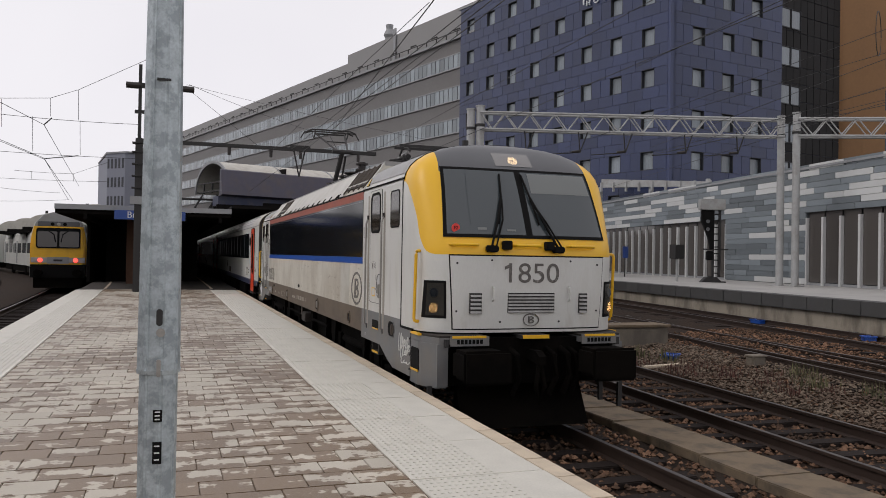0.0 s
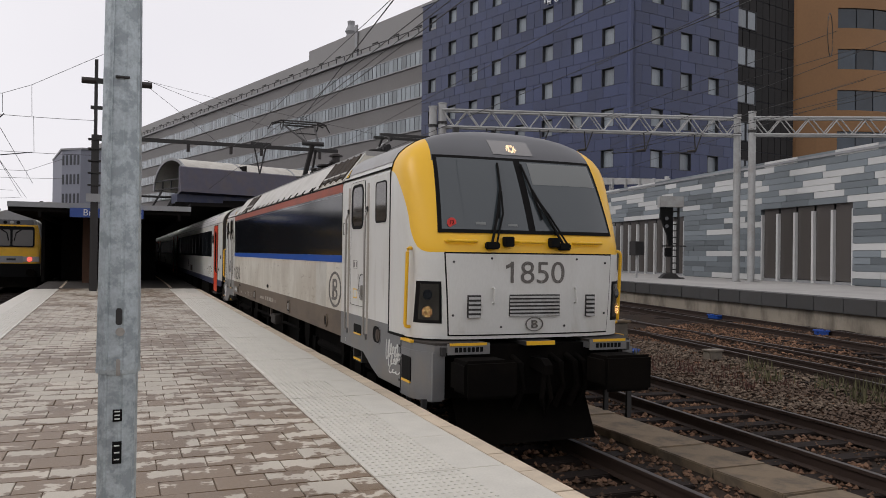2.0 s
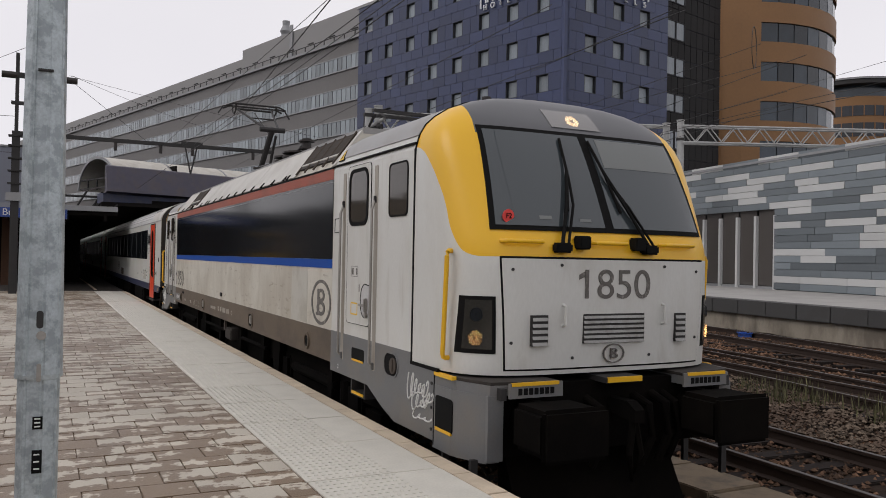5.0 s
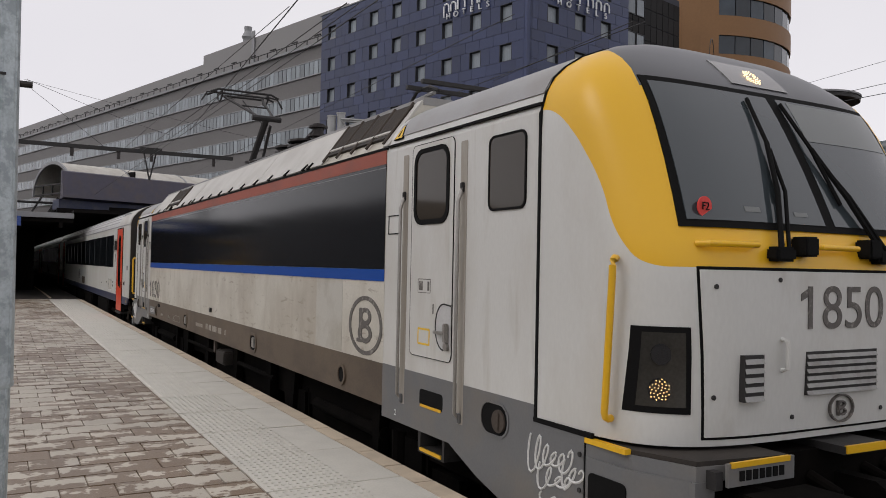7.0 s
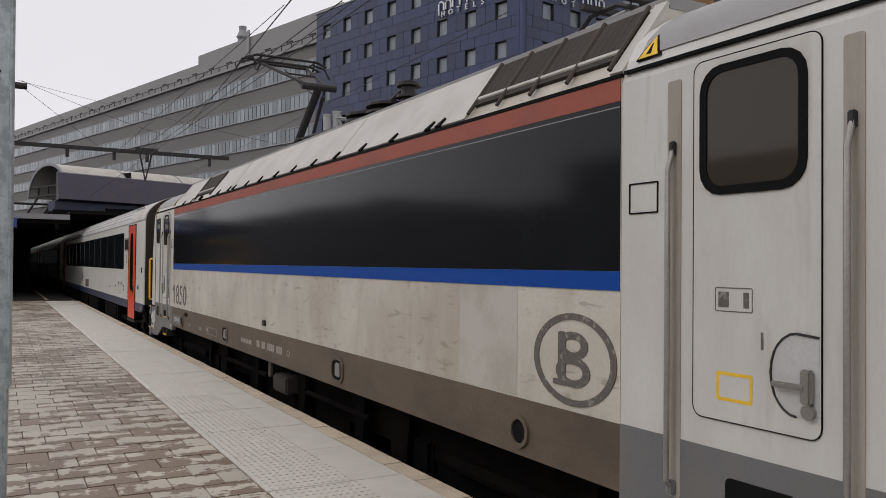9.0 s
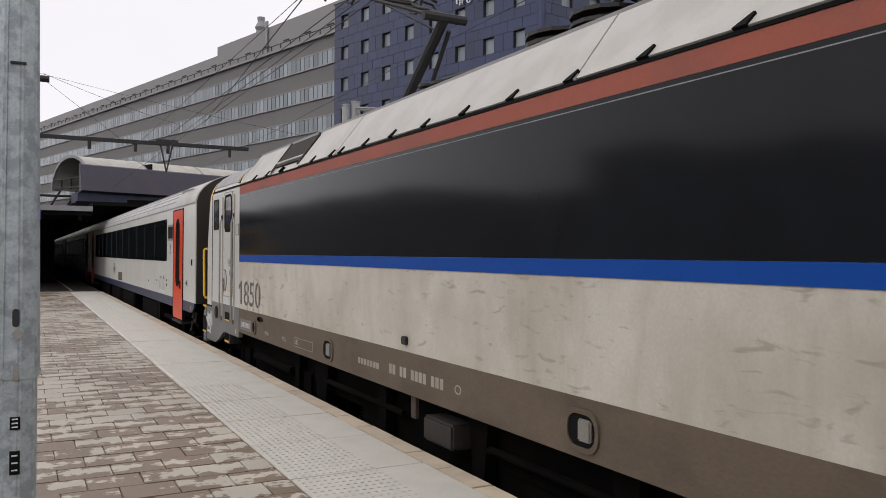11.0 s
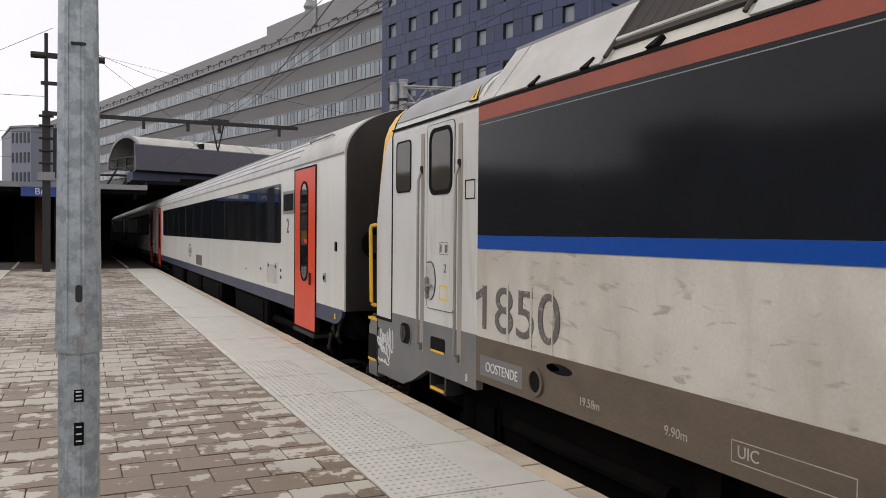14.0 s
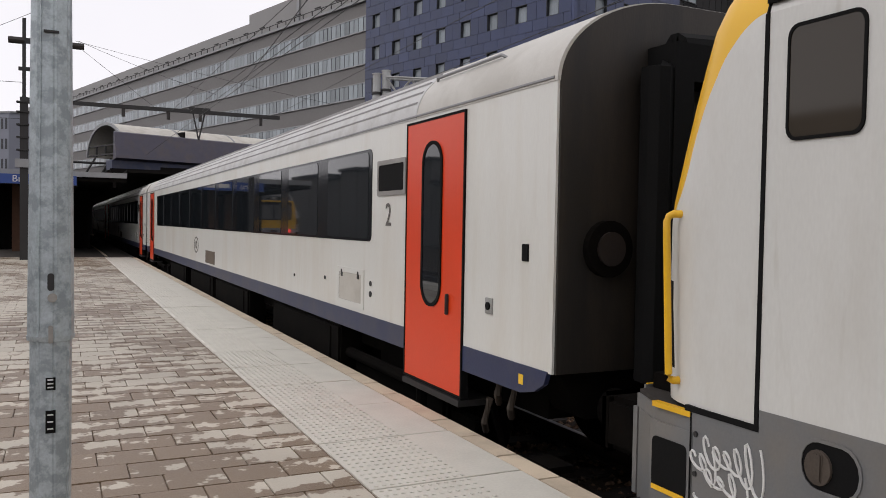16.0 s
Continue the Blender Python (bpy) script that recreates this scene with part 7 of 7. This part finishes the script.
    for x in (-0.48, 0.48):
        part("head_spring", tube([(x, 0.08, 1.93), (x, 0.12, 1.80), (x, 0.28, 1.74), (x, 0.44, 1.80), (x, 0.48, 1.93)], 0.018, 6), M["dkmetal"], p2)
        part("head_frame", tube([(x, 0.08, 1.92), (x, 0.48, 1.92)], 0.016, 6), M["dkmetal"], p2)
    part("arm_brace", tube([(-0.30, -0.55, 1.54), (0.30, -0.55, 1.54)], 0.016, 6), M["dkmetal"], p2)
    part("guide_rod", tube([(0.0, -1.30, 1.05), (0.0, 0.28, 1.80)], 0.012, 6), M["dkmetal"], p2)
    part("head_bar", tube([(-0.45, 0.28, 1.86), (0.45, 0.28, 1.86)], 0.025, 6), M["dkmetal"], p2)
    for y in (0.1, 0.46):
        part("contact_strip", tube([(-0.72, y, 1.88), (-0.55, y, 1.95), (0.55, y, 1.95), (0.72, y, 1.88)], 0.022, 6), M["dkmetal"], p2)
    for x in (-0.45, 0.45):
        for y in (-0.6, 0.6):
            part("foot_insulator", disc((x, y, 0.02), "z", 0.07, 0.2, 10), M["insul"], p2)
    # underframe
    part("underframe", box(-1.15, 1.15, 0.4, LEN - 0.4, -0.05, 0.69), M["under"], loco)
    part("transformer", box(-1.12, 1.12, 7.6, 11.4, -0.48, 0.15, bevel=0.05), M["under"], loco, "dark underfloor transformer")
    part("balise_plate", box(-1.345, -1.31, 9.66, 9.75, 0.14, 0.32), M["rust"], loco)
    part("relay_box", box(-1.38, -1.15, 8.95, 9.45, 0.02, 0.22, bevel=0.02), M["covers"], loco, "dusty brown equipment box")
    # Pipes and hangers are coloured to sink into the underfloor shade.
    part("air_pipe", tube([(-1.24, 6.9, 0.10), (-1.24, 8.6, 0.10), (-1.2, 8.8, 0.0)], 0.03, 8), M["under"], loco, "air pipe, near-black for the shade", smooth=True)
    part("air_pipe", tube([(-1.24, 10.1, 0.10), (-1.24, 12.2, 0.10), (-1.2, 12.4, 0.0)], 0.03, 8), M["under"], loco, "air pipe, near-black for the shade", smooth=True)
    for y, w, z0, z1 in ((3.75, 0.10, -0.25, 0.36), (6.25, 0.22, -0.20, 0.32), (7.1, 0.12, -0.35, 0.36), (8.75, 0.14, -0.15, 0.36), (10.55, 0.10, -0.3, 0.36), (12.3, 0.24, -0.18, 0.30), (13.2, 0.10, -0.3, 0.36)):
        part("hanger_bracket", prism([(y - w, z1), (y + w, z1), (y + w * 0.6, z0), (y - w * 0.6, z0)], "x", -1.26, -1.16), M["under"], loco, "hanger under the sole bar, blackened for shade")
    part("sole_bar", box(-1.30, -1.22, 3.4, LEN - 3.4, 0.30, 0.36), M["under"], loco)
    for y in (4.55, LEN - 4.55):
        build_bogie(loco, y)
    return loco


# ---- coaches ----
CHW = 1.36


def build_coach(y0):
    """A coach whose near end lies at y0 behind the locomotive's front."""
    Lc = 27.05
    c = thing("passenger_coach", "white passenger coach with orange doors and dark window band", "railway coach", TRACK_X, TRAIN_Y + y0, 0, group="coaches of the train")
    roof = [(0.35 + (CHW - 0.35) * math.cos(radians(a)), 2.47 + 0.61 * math.sin(radians(a))) for a in range(0, 91, 6)]
    sec = [(-x, z) for x, z in [(CHW, 0.55), *roof]] + [(x, z) for x, z in [(CHW, 0.55), *roof][::-1]]
    part("body", prism(sec, "y", 0.02, Lc - 0.02), M["coachwhite"], c, smooth=True)
    rf = [(-x - 0.006, z + 0.006) for x, z in roof] + [(x + 0.006, z + 0.006) for x, z in roof[::-1]]
    rb = part("roof", prism(rf, "y", 2.3, Lc - 2.3), M["coachroof"], c, "grey ribbed roof", smooth=True)
    for a, b in ((0.012, 2.28), (Lc - 2.28, Lc - 0.012)):
        part("roof_end", prism(rf, "y", a, b), M["rooflight"], c, "smooth pale roof end", smooth=True)
    for s in (-1, 1):
        for k in range(7):
            a = radians(14 + 10 * k)
            x, z = 0.35 + (CHW - 0.35) * math.cos(a), 2.48 + 0.61 * math.sin(a)
            part("roof_rib", tube([(s * x, 2.35, z), (s * x, Lc - 2.35, z)], 0.014, 5), M["roofgrey"], rb)
        part("gutter", tube([(s * (CHW + 0.004), 0.05, 2.50), (s * (CHW + 0.004), Lc - 0.05, 2.50)], 0.012, 5), M["fascia"], c)
        def sx(d):
            return s * (CHW + d)
        part("sill", prism([(0.06, 0.56), (Lc - 0.06, 0.56), (Lc - 0.10, 0.47), (Lc - 0.22, 0.40), (Lc - 0.4, 0.36), (0.4, 0.36), (0.22, 0.40), (0.10, 0.47)], "x", sx(-0.03), sx(0.008)), M["navy"], c, "dark blue sill")
        part("window_band", prism(rounded(3.42, 1.335, Lc - 3.42, 2.295, 0.07), "x", sx(-0.01), sx(0.006)), M["panel"], c, "black window band")
        n = 11
        for k in range(n):
            a = 3.46 + (Lc - 6.92) * k / n
            b = 3.46 + (Lc - 6.92) * (k + 1) / n
            part("window", prism(rounded(a + 0.05, 1.365, b - 0.38, 2.265, 0.05), "x", sx(-0.01), sx(0.012)), M["glassdark"], c, "tinted coach window")
        for k, d0 in enumerate((1.31, Lc - 1.31 - 1.16)):
            dr = part("door", prism([(d0, 0.14), (d0 + 1.16, 0.14), (d0 + 1.16, 2.43), (d0, 2.43)], "x", sx(-0.05), sx(0.012)), M["orange"], c, "orange-red folding door")
            part("door_window", prism(rounded(d0 + 0.42, 0.84, d0 + 0.78, 2.22, 0.17, 6), "x", sx(0), sx(0.018)), M["glassdark"], dr)
            part("window_rubber", ring(rounded(d0 + 0.395, 0.815, d0 + 0.805, 2.245, 0.19, 6), rounded(d0 + 0.425, 0.845, d0 + 0.775, 2.215, 0.17, 6), "x", sx(0), sx(0.024)), M["black"], dr)
            part("door_handle", box(sx(0.01), sx(0.04), d0 + 0.24, d0 + 0.27, 0.78, 0.95, bevel=0.006), M["dkmetal"], dr)
            fr = [(d0 - 0.014, 0.125), (d0 + 1.174, 0.125), (d0 + 1.174, 2.445), (d0 - 0.014, 2.445)]
            part("door_frame", ring(fr, [(d0 + 0.005, 0.145), (d0 + 1.155, 0.145), (d0 + 1.155, 2.425), (d0 + 0.005, 2.425)], "x", sx(-0.05), sx(0.018)), M["black"], dr)
            part("door_step", box(sx(-0.3), sx(0.03), d0, d0 + 1.16, 0.06, 0.11), M["dkmetal"], dr)
        disp = part("destination_display", prism(rounded(2.55, 1.83, 3.22, 2.12, 0.02), "x", sx(-0.01), sx(0.008)), M["black"], c, "black destination display")
        part("display_frame", ring(rounded(2.52, 1.80, 3.25, 2.15, 0.02), rounded(2.56, 1.845, 3.21, 2.105, 0.02), "x", sx(-0.01), sx(0.014)), M["steel"], disp)
        part("service_hatch", ring(rounded(3.62, 0.60, 4.53, 1.03, 0.01), rounded(3.70, 0.66, 4.45, 0.97, 0.01), "x", sx(-0.01), sx(0.010)), M["coachwhite"], c)
        hd = part("hatch_door", box(sx(0.0), sx(0.005), 3.70, 4.45, 0.66, 0.97), M["vault"], c, "cream service hatch")
        for y in (3.78, 4.33):
            part("hatch_hinge", box(sx(0.004), sx(0.012), y, y + 0.05, 0.92, 1.0), M["dkmetal"], hd)
        part("hatch_seam", ring(rounded(3.69, 0.65, 4.46, 0.98, 0.01), rounded(3.70, 0.66, 4.45, 0.97, 0.01), "x", sx(0.0), sx(0.008)), M["black"], hd)
        part("vent_grille", box(sx(-0.01), sx(0.006), 12.7, 13.85, 0.60, 0.87), M["skirtbrown"], c, "brown vent grille")
        em = part("emblem_ring", ring(oval(15.2, 0.95, 0.32, 0.19, 24), oval(15.2, 0.95, 0.28, 0.16, 24), "x", sx(-0.01), sx(0.006)), M["number"], c)
        part("emblem_stroke", ring(oval(15.2, 0.95, 0.12, 0.1, 16), oval(15.2, 0.95, 0.05, 0.05, 16), "x", sx(-0.01), sx(0.006)), M["number"], em)
        part("lock_plate", box(sx(-0.01), sx(0.012), 0.33, 0.41, 1.28, 1.40, bevel=0.003), M["black"], c)
        part("socket_plate", box(sx(-0.01), sx(0.012), 0.82, 0.93, 0.86, 0.98, bevel=0.004), M["slat"], c)
        for y, z, r in ((3.42, 0.79, 0.030), (3.42, 0.90, 0.026), (5.0, 0.86, 0.022), (6.4, 0.80, 0.02)):
            part("side_fitting", disc((sx(0.004), y, z), "x", r, 0.016, 12), M["dkmetal"], c)
        part("socket", disc((sx(0.014), 0.875, 0.92), "x", 0.03, 0.02, 12), M["black"], c)
        part("roof_handrail", tube([(s * (CHW - 0.17), 0.95, 2.80), (s * (CHW - 0.14), 1.0, 2.83), (s * (CHW - 0.14), 2.15, 2.83), (s * (CHW - 0.17), 2.2, 2.80)], 0.014, 6), M["fascia"], c)
        part("class_mark_plate", box(sx(-0.01), sx(0.010), 0.36, 0.42, 0.42, 0.49), M["amber"], c)
        for y in (4.5, 9.5, 13.0, 17.0):
            part("underfloor_box", box(sx(-0.35), sx(-0.02), y, y + 3.2, -0.3, 0.34, bevel=0.03), M["under"], c)
            part("box_cover", box(sx(-0.03), sx(-0.005), y + 0.3, y + 2.9, -0.1, 0.30, bevel=0.01), M["under"], c, "underfloor cover, blackened for shade")
    lettering("class_number", "2", 0.32, (-CHW - 0.006, 2.95, 1.60), "-x", M["number"], c, "grey class number")
    # end wall with rubber gangway and tail lamp
    for y, d in ((0.0, -1), (Lc, 1)):
        e = part("end_wall", prism([(x * 0.985, z) for x, z in sec], "y", y, y - d * 0.03), M["sootwall"], c, "sooty black end wall")
        part("gangway", ring([(-0.62, 0.45), (0.62, 0.45), (0.62, 2.75), (-0.62, 2.75)], [(-0.45, 0.55), (0.45, 0.55), (0.45, 2.5), (-0.45, 2.5)], "y", y, y + d * 0.28), M["black"], e)
        for s in (-1, 1):
            part("gangway_tube", tube([(s * 0.66, y + d * 0.16, 0.5), (s * 0.66, y + d * 0.16, 2.58), (s * 0.5, y + d * 0.16, 2.72), (0.0, y + d * 0.16, 2.74)], 0.12, 10), M["black"], e)
            part("tail_lamp", disc((s * 0.95, y + d * 0.03, 1.38), "y", 0.19, 0.06, 22), M["under"], e)
            part("tail_lens", disc((s * 0.95, y + d * 0.05, 1.38), "y", 0.115, 0.06, 18), M["insul"], e, "unlit dark red tail lens")
            part("buffer", disc((s * 0.87, y + d * 0.3, 0.3), "y", 0.14, 0.55, 14), M["under"], c)
            part("end_step", box(s * 1.1, s * 1.3, y - d * 0.4, y - d * 0.1, -0.15, -0.1), M["under"], c)
    part("underframe", box(-1.05, 1.05, 0.5, Lc - 0.5, 0.12, 0.55), M["under"], c)
    for y in (0.12, Lc - 0.5):
        part("headstock", prism([(-1.25, 0.55), (1.25, 0.55), (1.0, 0.2), (-1.0, 0.2)], "y", y, y + 0.38), M["under"], c)
    for y, z in ((0.75, 0.15), (1.15, -0.05), (0.95, 0.22)):
        part("air_cock", tube([(-1.18, y, z + 0.2), (-1.2, y + 0.05, z), (-1.12, y + 0.16, z - 0.1)], 0.03, 6), M["rust"], c, "rusty brown brake cock")
    for y in (3.6, Lc - 3.6):
        build_bogie(c, y)
    return c


# ---- the waiting train at the other face ----
def build_railcar():
    r = thing("multiple_unit", "standing yellow-fronted train with lit red tail lamps", "train", -5.6, 47.0, 0, 2)
    r.scale = (1.07, 1, 1)
    sec = [(-1.3, 0.1), (-1.3, 2.3), (-1.12, 2.95), (-0.7, 3.45), (0, 3.62), (0.7, 3.45), (1.12, 2.95), (1.3, 2.3), (1.3, 0.1)]
    part("body", prism(sec, "y", 0.5, 24), M["coachwhite"], r, "pale train body")
    outline = [(-1.27, 0.75), (-1.29, 1.6), (-1.24, 2.2), (-1.12, 2.78), (1.12, 2.78), (1.24, 2.2), (1.29, 1.6), (1.27, 0.75)]
    for k, (f, a, b) in enumerate(((0.90, 0.10, 0.17), (0.955, 0.17, 0.29), (1.0, 0.29, 0.55))):
        part("yellow_front", prism([(x * f, 1.7 + (z - 1.7) * (0.96 + 0.04 * f)) for x, z in outline], "y", a, b), M["yellow"], r, "yellow cab front")
    for f, a, b in ((0.9, 0.2, 0.32), (0.96, 0.32, 0.42), (1.0, 0.42, 0.55)):
        part("roof_dome", prism([(-1.12 * f, 2.78), (-1.05 * f, 3.0), (-0.72 * f, 2.78 + 0.6 * f), (-0.3 * f, 2.78 + 0.76 * f), (0.3 * f, 2.78 + 0.76 * f), (0.72 * f, 2.78 + 0.6 * f), (1.05 * f, 3.0), (1.12 * f, 2.78)], "y", a, b), M["roofgrey"], r)
    part("marker_band", box(-0.95, 0.95, 0.14, 0.25, 2.76, 3.04, bevel=0.03), M["capdark"], r)
    for x in (-0.28, 0.0, 0.28):
        part("marker_lamp", disc((x, 0.13, 2.9), "y", 0.09, 0.04, 14), M["slat"] if x == 0 else M["black"], r)
    part("windscreen", prism(rounded(-1.0, 1.62, 1.0, 2.7, 0.12), "y", 0.05, 0.12), M["black"], r)
    for a, b in ((-0.94, -0.05), (0.05, 0.94)):
        part("pane", prism(rounded(a, 1.68, b, 2.52, 0.08), "y", 0.035, 0.06), M["screen"], r)
    for s in (-1, 1):
        part("lamp_panel", box(s * 0.5, s * 1.22, 0.06, 0.12, 0.85, 1.12), M["mast"], r)
        part("tail_lamp", disc((s * 0.8, 0.05, 0.98), "y", 0.11, 0.04, 14), M["tail"], r, "lit red tail lamp")
        part("wiper", tube([(s * 0.12, 0.02, 1.95), (s * 0.2, 0.02, 2.35), (s * 0.5, 0.02, 2.58)], 0.03, 5), M["black"], r)
        part("buffer", disc((s * 0.87, -0.1, 0.3), "y", 0.2, 0.5, 12), M["under"], r)
    part("number_panel", box(-0.5, 0.5, 0.06, 0.12, 0.8, 1.15), M["fascia"], r)
    part("number_bar", box(-0.2, 0.2, 0.05, 0.07, 0.92, 1.02), M["dkmetal"], r)
    part("lower_front", box(-1.25, 1.25, 0.12, 0.6, 0.05, 0.75), M["black"], r)
    part("plough", box(-1.1, 1.1, 0.2, 0.6, -0.5, 0.05), M["under"], r)
    part("underframe", box(-1.15, 1.15, 0.6, 24, -0.5, 0.15), M["under"], r)
    for k in range(2):
        q = thing("railcar", "pale standing railcar with dark windows and grey doors", "railway coach", -9.7 - k * 7.4, 76 + k * 21, 0, 16 + k * 6, group="standing railcars")
        part("body", prism(sec, "y", 0.0, 20), M["coachwhite"], q)
        for s in (-1, 1):
            for j in range(6):
                part("window", box(s * 1.28, s * 1.32, 1.2 + j * 3.1, 3.2 + j * 3.1, 1.2, 2.1), M["glassdark"], q)
            for y in (0.3, 9.6, 18.6):
                part("door", box(s * 1.28, s * 1.325, y, y + 0.85, 0.2, 2.3), M["mast"], q)
        part("underframe", box(-1.15, 1.15, 0.2, 19.8, -0.5, 0.15), M["under"], q)


def build_litter():
    c = thing("concrete_block", "stained low concrete retaining block beside the rails", "concrete block", 11.35, 18.3, ground_z(11.4) - 0.05)
    part("block", box(-1.05, 1.05, -0.35, 0.35, 0, 0.58, bevel=0.03), M["concrete"], c)
    part("cap_slab", box(-1.12, 1.12, -0.4, 0.4, 0.58, 0.65, bevel=0.02), M["trough"], c)
    r = thing("point_box", "small grey equipment box beside the rail", "equipment box", 11.85, 14.0, ground_z(11.8))
    part("box", box(-0.17, 0.17, -0.12, 0.12, 0.05, 0.24, bevel=0.02), M["concrete"], r)
    part("lid", box(-0.19, 0.19, -0.14, 0.14, 0.24, 0.28, bevel=0.01), M["concrete"], r)
    part("foot", box(-0.08, 0.08, -0.08, 0.08, -0.1, 0.05), M["dkmetal"], r)
    for x, y, w in ((10.9, 15.7, 0.5), (17.3, 16.2, 0.3), (18.3, 21.5, 0.5)):
        b = thing("blue_crate_scrap", "scrap of blue plastic lying by the rails", "litter", x, y, ground_z(x) + 0.02, random.uniform(0, 90), group="blue litter")
        part("tray", box(-w / 2, w / 2, -0.15, 0.15, 0, 0.12, bevel=0.02), M["litterblue"], b)
        part("lip", ring(rounded(-w / 2 - 0.03, -0.18, w / 2 + 0.03, 0.18, 0.04), rounded(-w / 2 + 0.02, -0.13, w / 2 - 0.02, 0.13, 0.03), "z", 0.11, 0.14), M["litterblue"], b)
    h = tagged(part("loose_cable", tube([(7.9 + 0.5 * math.cos(a * 0.35) + 0.03 * a, 4.9 + 0.35 * math.sin(a * 0.35), -0.66 + 0.06 * math.sin(a)) for a in range(14)], 0.018, 6), M["paper"]), "loose pale cable lying across the rail", "cable")
    t = tagged(part("timber_board", box(-0.7, 0.7, -0.06, 0.06, 0, 0.05, bevel=0.005), M["coping"]), "pale timber board lying on the ballast", "board")
    t.matrix_basis = pose(10.2, 14.8, ground_z(10.6) + 0.03, 0, 0, 12)


build_ground()
build_track(lambda y: TRACK_X, RAIL_Z, -8, 120, 45, "rusty rails on dark sleepers beside the platform")
build_track(lambda y: 7.62 + 0.055 * y, RAIL_Z, -4, 60, 40, "rusty rails on dark timber sleepers")
build_track(lambda y: 10.8 + 0.17 * y, -0.52, -4, 60, 40, "rusty rails on dark timber sleepers")
build_track(lambda y: 13.66 + 0.19 * y - 0.0012 * max(y - 12, 0) ** 2, -0.34, -4, 60, 40, "rusty rails on dark sleepers below the far platform")
build_track(lambda y: -4.45 - 0.028 * (y - 17) - 0.0004 * max(y - 30, 0) ** 2, RAIL_Z, 5, 110, 60, "rusty rails along the platform's other face")
build_track(lambda y: -8.6 - 0.03 * (y - 17) - 0.0022 * max(y - 30, 0) ** 2, RAIL_Z, 15, 110, 70, "rusty curving rails in the yard")
build_track(lambda y: 12.35 + 0.085 * y, -0.50, 4, 40, 34, "rusty diverging rails on dark timber sleepers")
build_walkway()
build_far_platform()
build_gantry()
build_signal()
build_hotel()
build_office()
build_tower()
build_station()
build_overhead()
build_post()
locomotive = build_loco()
coach_a = build_coach(19.33)
coach_b = copy_thing(coach_a, pose(TRACK_X, TRAIN_Y + 19.33 + 27.45, 0))
coach_c = copy_thing(coach_a, pose(TRACK_X, TRAIN_Y + 19.33 + 54.9, 0))
for vehicle in (locomotive, coach_a, coach_b, coach_c):
    vehicle.scale = (SLIM, 1, 1)
build_railcar()
build_litter()
build_weeds()
build_ballast_stones()
build_clad_wall()
platform = build_platform()
build_edges(platform)
build_pavers(platform)


def motions():
    for ob, y in ((locomotive, 0.0), (coach_a, 19.33), (coach_b, 19.33 + 27.45), (coach_c, 19.33 + 54.9)):
        walk(ob, [(t, pose(TRACK_X, TRAIN_Y + y - s, 0)) for t, s in TRAIN])


motions()
